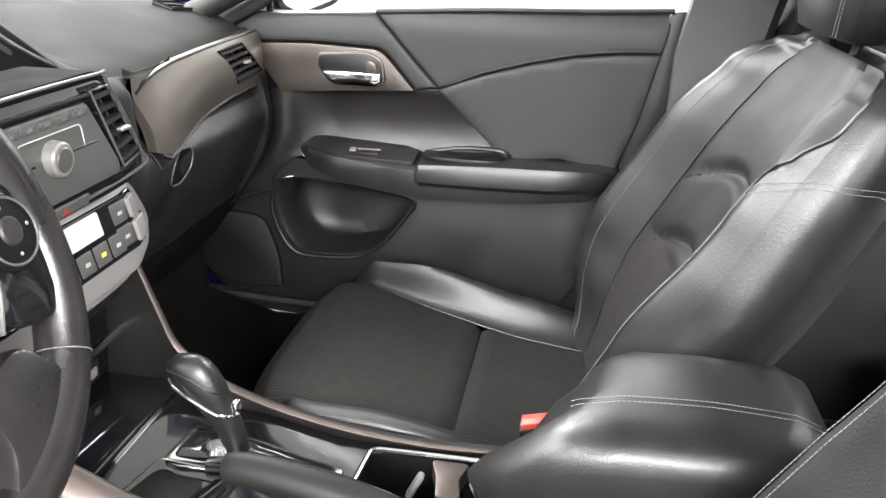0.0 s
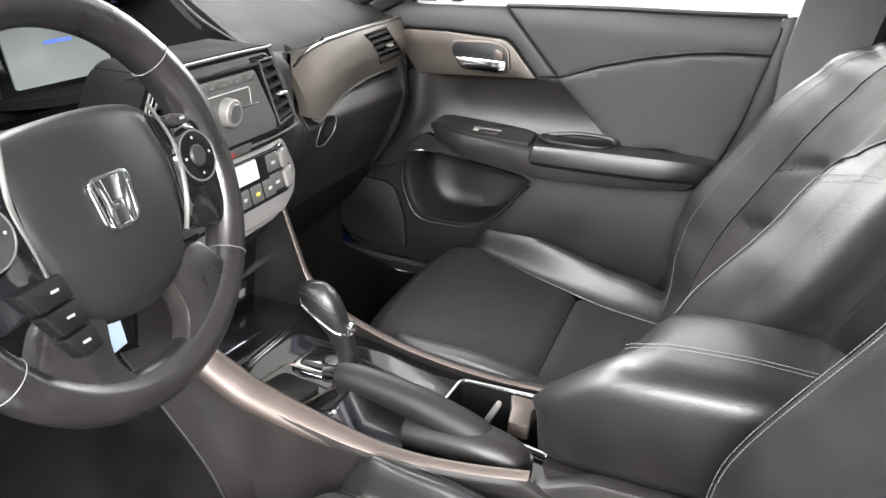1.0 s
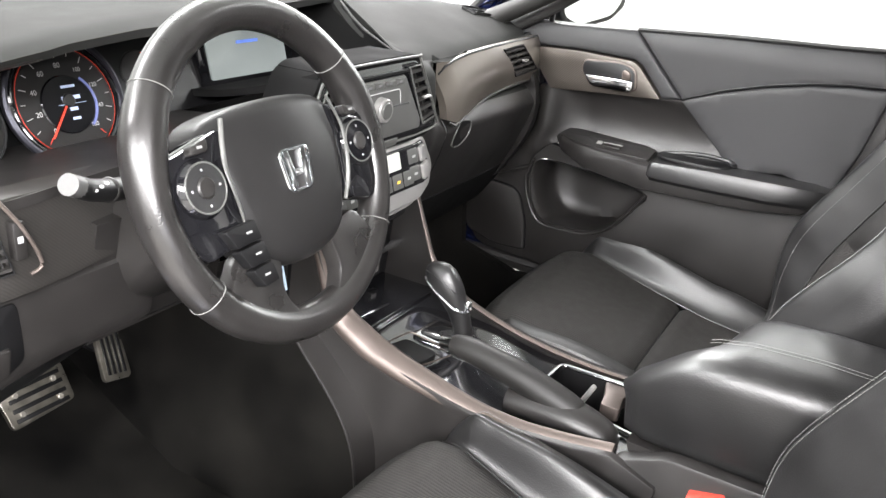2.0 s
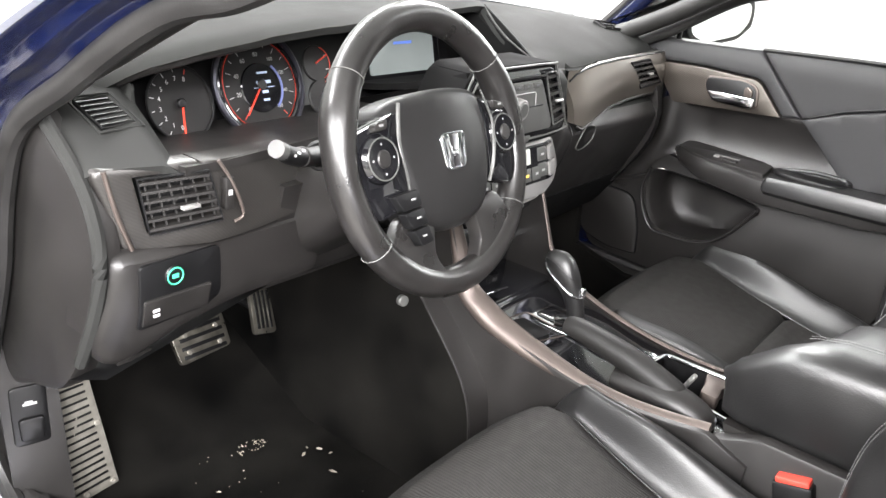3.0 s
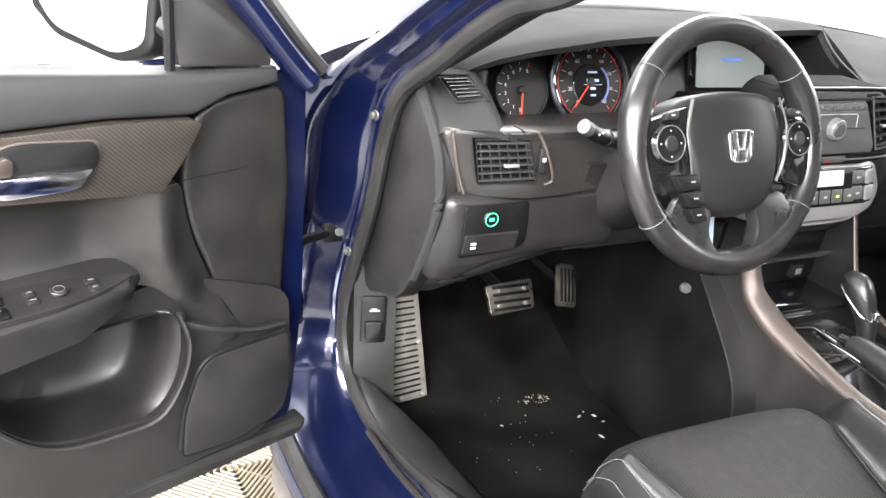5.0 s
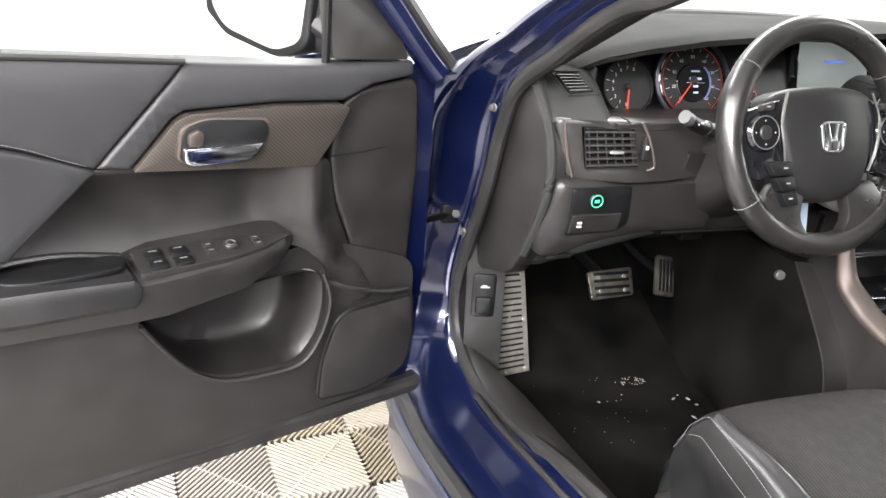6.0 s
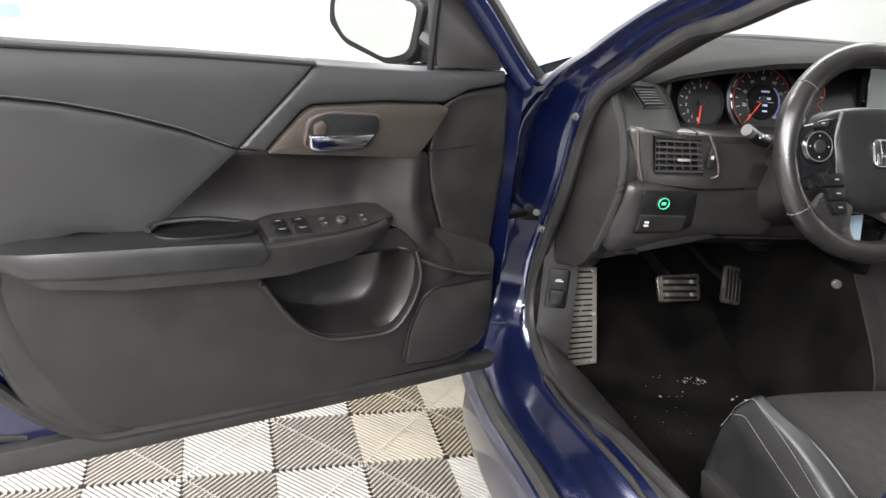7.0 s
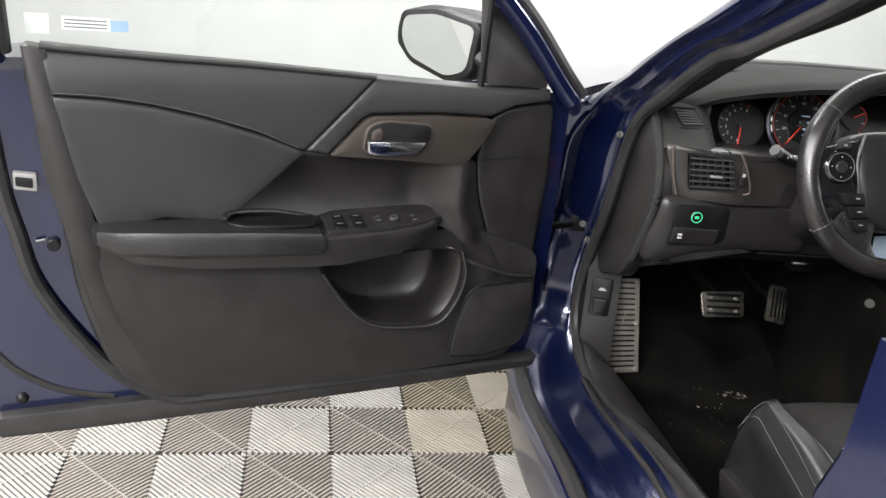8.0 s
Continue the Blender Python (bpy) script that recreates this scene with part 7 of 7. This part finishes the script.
def rest_plate():
    out = [(0, 0), (1, 0), (1, 1), (0.28, 1), (0.10, 0.955), (0, 0.87)]
    return loft([[q(a, b, -0.012) for a, b in out], [q(a, b, 0.003) for a, b in out], [q(lerp(0.5, a, 0.97), lerp(0.5, b, 0.995), 0.004) for a, b in out]])


part("plate", rest_plate(), PEDAL, rest, "brushed steel plate")
part("foot", slab(0.05, 0.95, 0.02, 0.98, -0.09, -0.012), DARK, rest)
for k in range(17):
    b = 0.035 + 0.055 * k
    part("rubber_bar", slab(0.10, 0.84, b, b + 0.017, 0.0035, 0.0062), DARK, rest)
for a, b in ((0.88, 0.03), (0.9, 0.47), (0.88, 0.965), (0.34, 0.965)):
    part("rivet", disc(q(a, b, 0.004), (0, -0.9, 0.4), 0.005, 0.004, 14), PEDAL, rest)

# ---- small things ----
strap = thing("door_check_strap", (-0.745, 0.47, 0.62), "dark metal check strap between jamb and open door", "door strap")
part("arm", tube([(-0.742, 0.478, 0.632), (-0.80, 0.462, 0.628), (-0.885, 0.40, 0.622)], 0.007, 8, flat=1.3), DARK, strap, "dark strap arm")
part("bracket", box(-0.765, -0.728, 0.468, 0.485, 0.615, 0.652, 0.003), DARK, strap)
part("bolt", disc((-0.737, 0.470, 0.635), (-0.35, -0.9, 0), 0.008, 0.007, 10), GREY, strap, "pale bolt head")
for bx, by, bz in ((-0.7205, 0.430, 0.751), (-0.7205, 0.387, 0.859), (-0.722, 0.446, 0.715), (-0.724, 0.46, 0.60)):
    b = thing("jamb_bolt", (bx, by, bz), "small pale bolt head in the blue jamb", "bolt", group="jamb bolts")
    part("washer", disc((bx + 0.002, by, bz), (-1, -0.4, 0), 0.008, 0.003, 18), GREY, b)
    part("head", disc((bx - 0.002, by - 0.001, bz), (-1, -0.4, 0), 0.0055, 0.005, 6), GREY, b)
for hz in (0.50, 0.80):
    h = thing("hinge_plate", (-0.85, 0.44, hz), "dark steel door hinge", "hinge", group="door hinges")
    part("leaf", box(-0.86, -0.80, 0.455, 0.475, hz - 0.03, hz + 0.03, 0.004), PAINT, h)
    part("pin", tube([(-0.862, 0.435, hz - 0.035), (-0.862, 0.435, hz + 0.035)], 0.009, 10), DARK, h)

# dirt on the driver's carpet
flakes = bmesh.new()
rng = random.Random(7)


def flake(x, y, l, w):
    """One flat, uneven chip."""
    a, k = rng.uniform(0, 6.3), rng.randint(5, 7)
    ca, sa, pts = math.cos(a), math.sin(a), []
    for i in range(k):
        t = math.tau * i / k + rng.uniform(-0.3, 0.3)
        p, r_ = l * math.cos(t) * rng.uniform(0.6, 1.15), w * math.sin(t) * rng.uniform(0.6, 1.15)
        pts.append(flakes.verts.new((x + ca * p - sa * r_, y + sa * p + ca * r_, 0.2505 + rng.uniform(0, 0.002))))
    top_ = flakes.verts.new((x, y, 0.2525 + 0.5 * w))
    for i in range(k):
        flakes.faces.new((pts[i], pts[(i + 1) % k], top_))
    flakes.faces.new(pts[::-1])


for k in range(46):
    r_ = rng.uniform(0, 1) ** 0.5
    t_ = rng.uniform(0, 6.3)
    flake(-0.315 + 0.042 * r_ * math.cos(t_), 0.405 + 0.016 * r_ * math.sin(t_), rng.uniform(0.0008, 0.0035), rng.uniform(0.0004, 0.0014))
for k in range(34):
    x_, y_ = rng.gauss(-0.36, 0.10), rng.gauss(0.29, 0.10)
    if -0.56 < x_ < -0.2 and 0.05 < y_ < 0.5:
        flake(x_, y_, rng.uniform(0.0006, 0.0022), rng.uniform(0.0004, 0.0011))
for x_, y_, l_ in ((-0.262, 0.325, 0.008), (-0.232, 0.318, 0.009), (-0.225, 0.295, 0.006), (-0.258, 0.255, 0.008), (-0.43, 0.345, 0.006), (-0.245, 0.335, 0.005), (-0.47, 0.47, 0.005), (-0.455, 0.50, 0.004)):
    flake(x_, y_, l_, l_ * 0.45)
solid("carpet_dirt", flakes, DEBRIS, "pale dry dirt flakes scattered on the black carpet", "dirt", "stuff")

# ---- ribbed floor tiles ----


def rib_tile(flip, half=0.1, pitch=0.0106):
    """A square of floor grid with ribs across one diagonal."""
    bm = bmesh.new()
    d, n = Vector((1, 1 if flip else -1, 0)).normalized(), Vector((-1 if flip else 1, 1, 0)).normalized()
    k = int(half * 1.42 / pitch) + 1
    for i in range(-k, k + 1):
        off = (i + 0.5) * pitch
        reach = half * 1.4142 - abs(off)
        if reach <= 0.004:
            continue
        w = pitch * 0.32
        prof = ((-w, -0.018), (-w, -0.0012), (-w * 0.6, 0.0), (w * 0.6, 0.0), (w, -0.0012), (w, -0.018))
        ends = []
        for sgn in (-1, 1):
            ends.append([bm.verts.new(n * (off + a) + d * (sgn * (reach - abs(a))) + Vector((0, 0, b))) for a, b in prof])
        for j in range(5):
            bm.faces.new((ends[0][j], ends[0][j + 1], ends[1][j + 1], ends[1][j]))
    bmesh.ops.recalc_face_normals(bm, faces=bm.faces)
    for a in (-1, 1):
        e = box(-0.0020, 0.0020, -half * 1.38, half * 1.38, -0.018, 0.0003, 0)
        if a == (1 if flip else -1):
            e.free()
            continue
        bmesh.ops.rotate(e, cent=(0, 0, 0), matrix=Matrix.Rotation(radians(45 if flip else -45), 3, "Z"), verts=e.verts)
        bm = merge(bm, e)
    return bm


TILE_MESH = []
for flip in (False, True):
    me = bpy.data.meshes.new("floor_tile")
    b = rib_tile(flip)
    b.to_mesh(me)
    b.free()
    # flipped tiles carry their rib shading as a darker colour
    me.materials.append(TILE_SHADED if flip else TILE)
    warm_me = me.copy()
    warm_me.materials[0] = TILE_WARM_SHADED if flip else TILE_WARM
    TILE_MESH.append((me, warm_me))
floor_ob = bpy.data.objects["floor"]
far = bmesh.new()
for i in range(-20, 34):
    for j in range(-29, 26):
        c = FLOOR_NODE + fu * (0.2 * (i + 0.5)) + fv * (0.2 * (j + 0.5))
        near = -6 <= i <= 3 and -3 <= j <= 8
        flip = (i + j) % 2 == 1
        m = Matrix.Translation(c) @ Matrix.Rotation(FLOOR_TURN, 4, "Z")
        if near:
            # columns next to the car take the tone that imitates warm light
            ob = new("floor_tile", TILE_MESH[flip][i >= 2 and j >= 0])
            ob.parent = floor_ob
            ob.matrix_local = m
        elif abs(c.x) < 4.9 and abs(c.y) < 4.9 and (i < 4 or i > 11):
            vs = [far.verts.new(c + fu * a + fv * b) for a, b in ((-0.1, -0.1), (0.1, -0.1), (0.1, 0.1), (-0.1, 0.1))]
            far.faces.new(vs)
me = bpy.data.meshes.new("far_tiles")
far.to_mesh(me)
far.free()
me.materials.append(TILE)
ob = new("far_tiles", me)
ob.parent = floor_ob
tagged(ob, "cream ribbed floor tiles further off", kind="stuff")
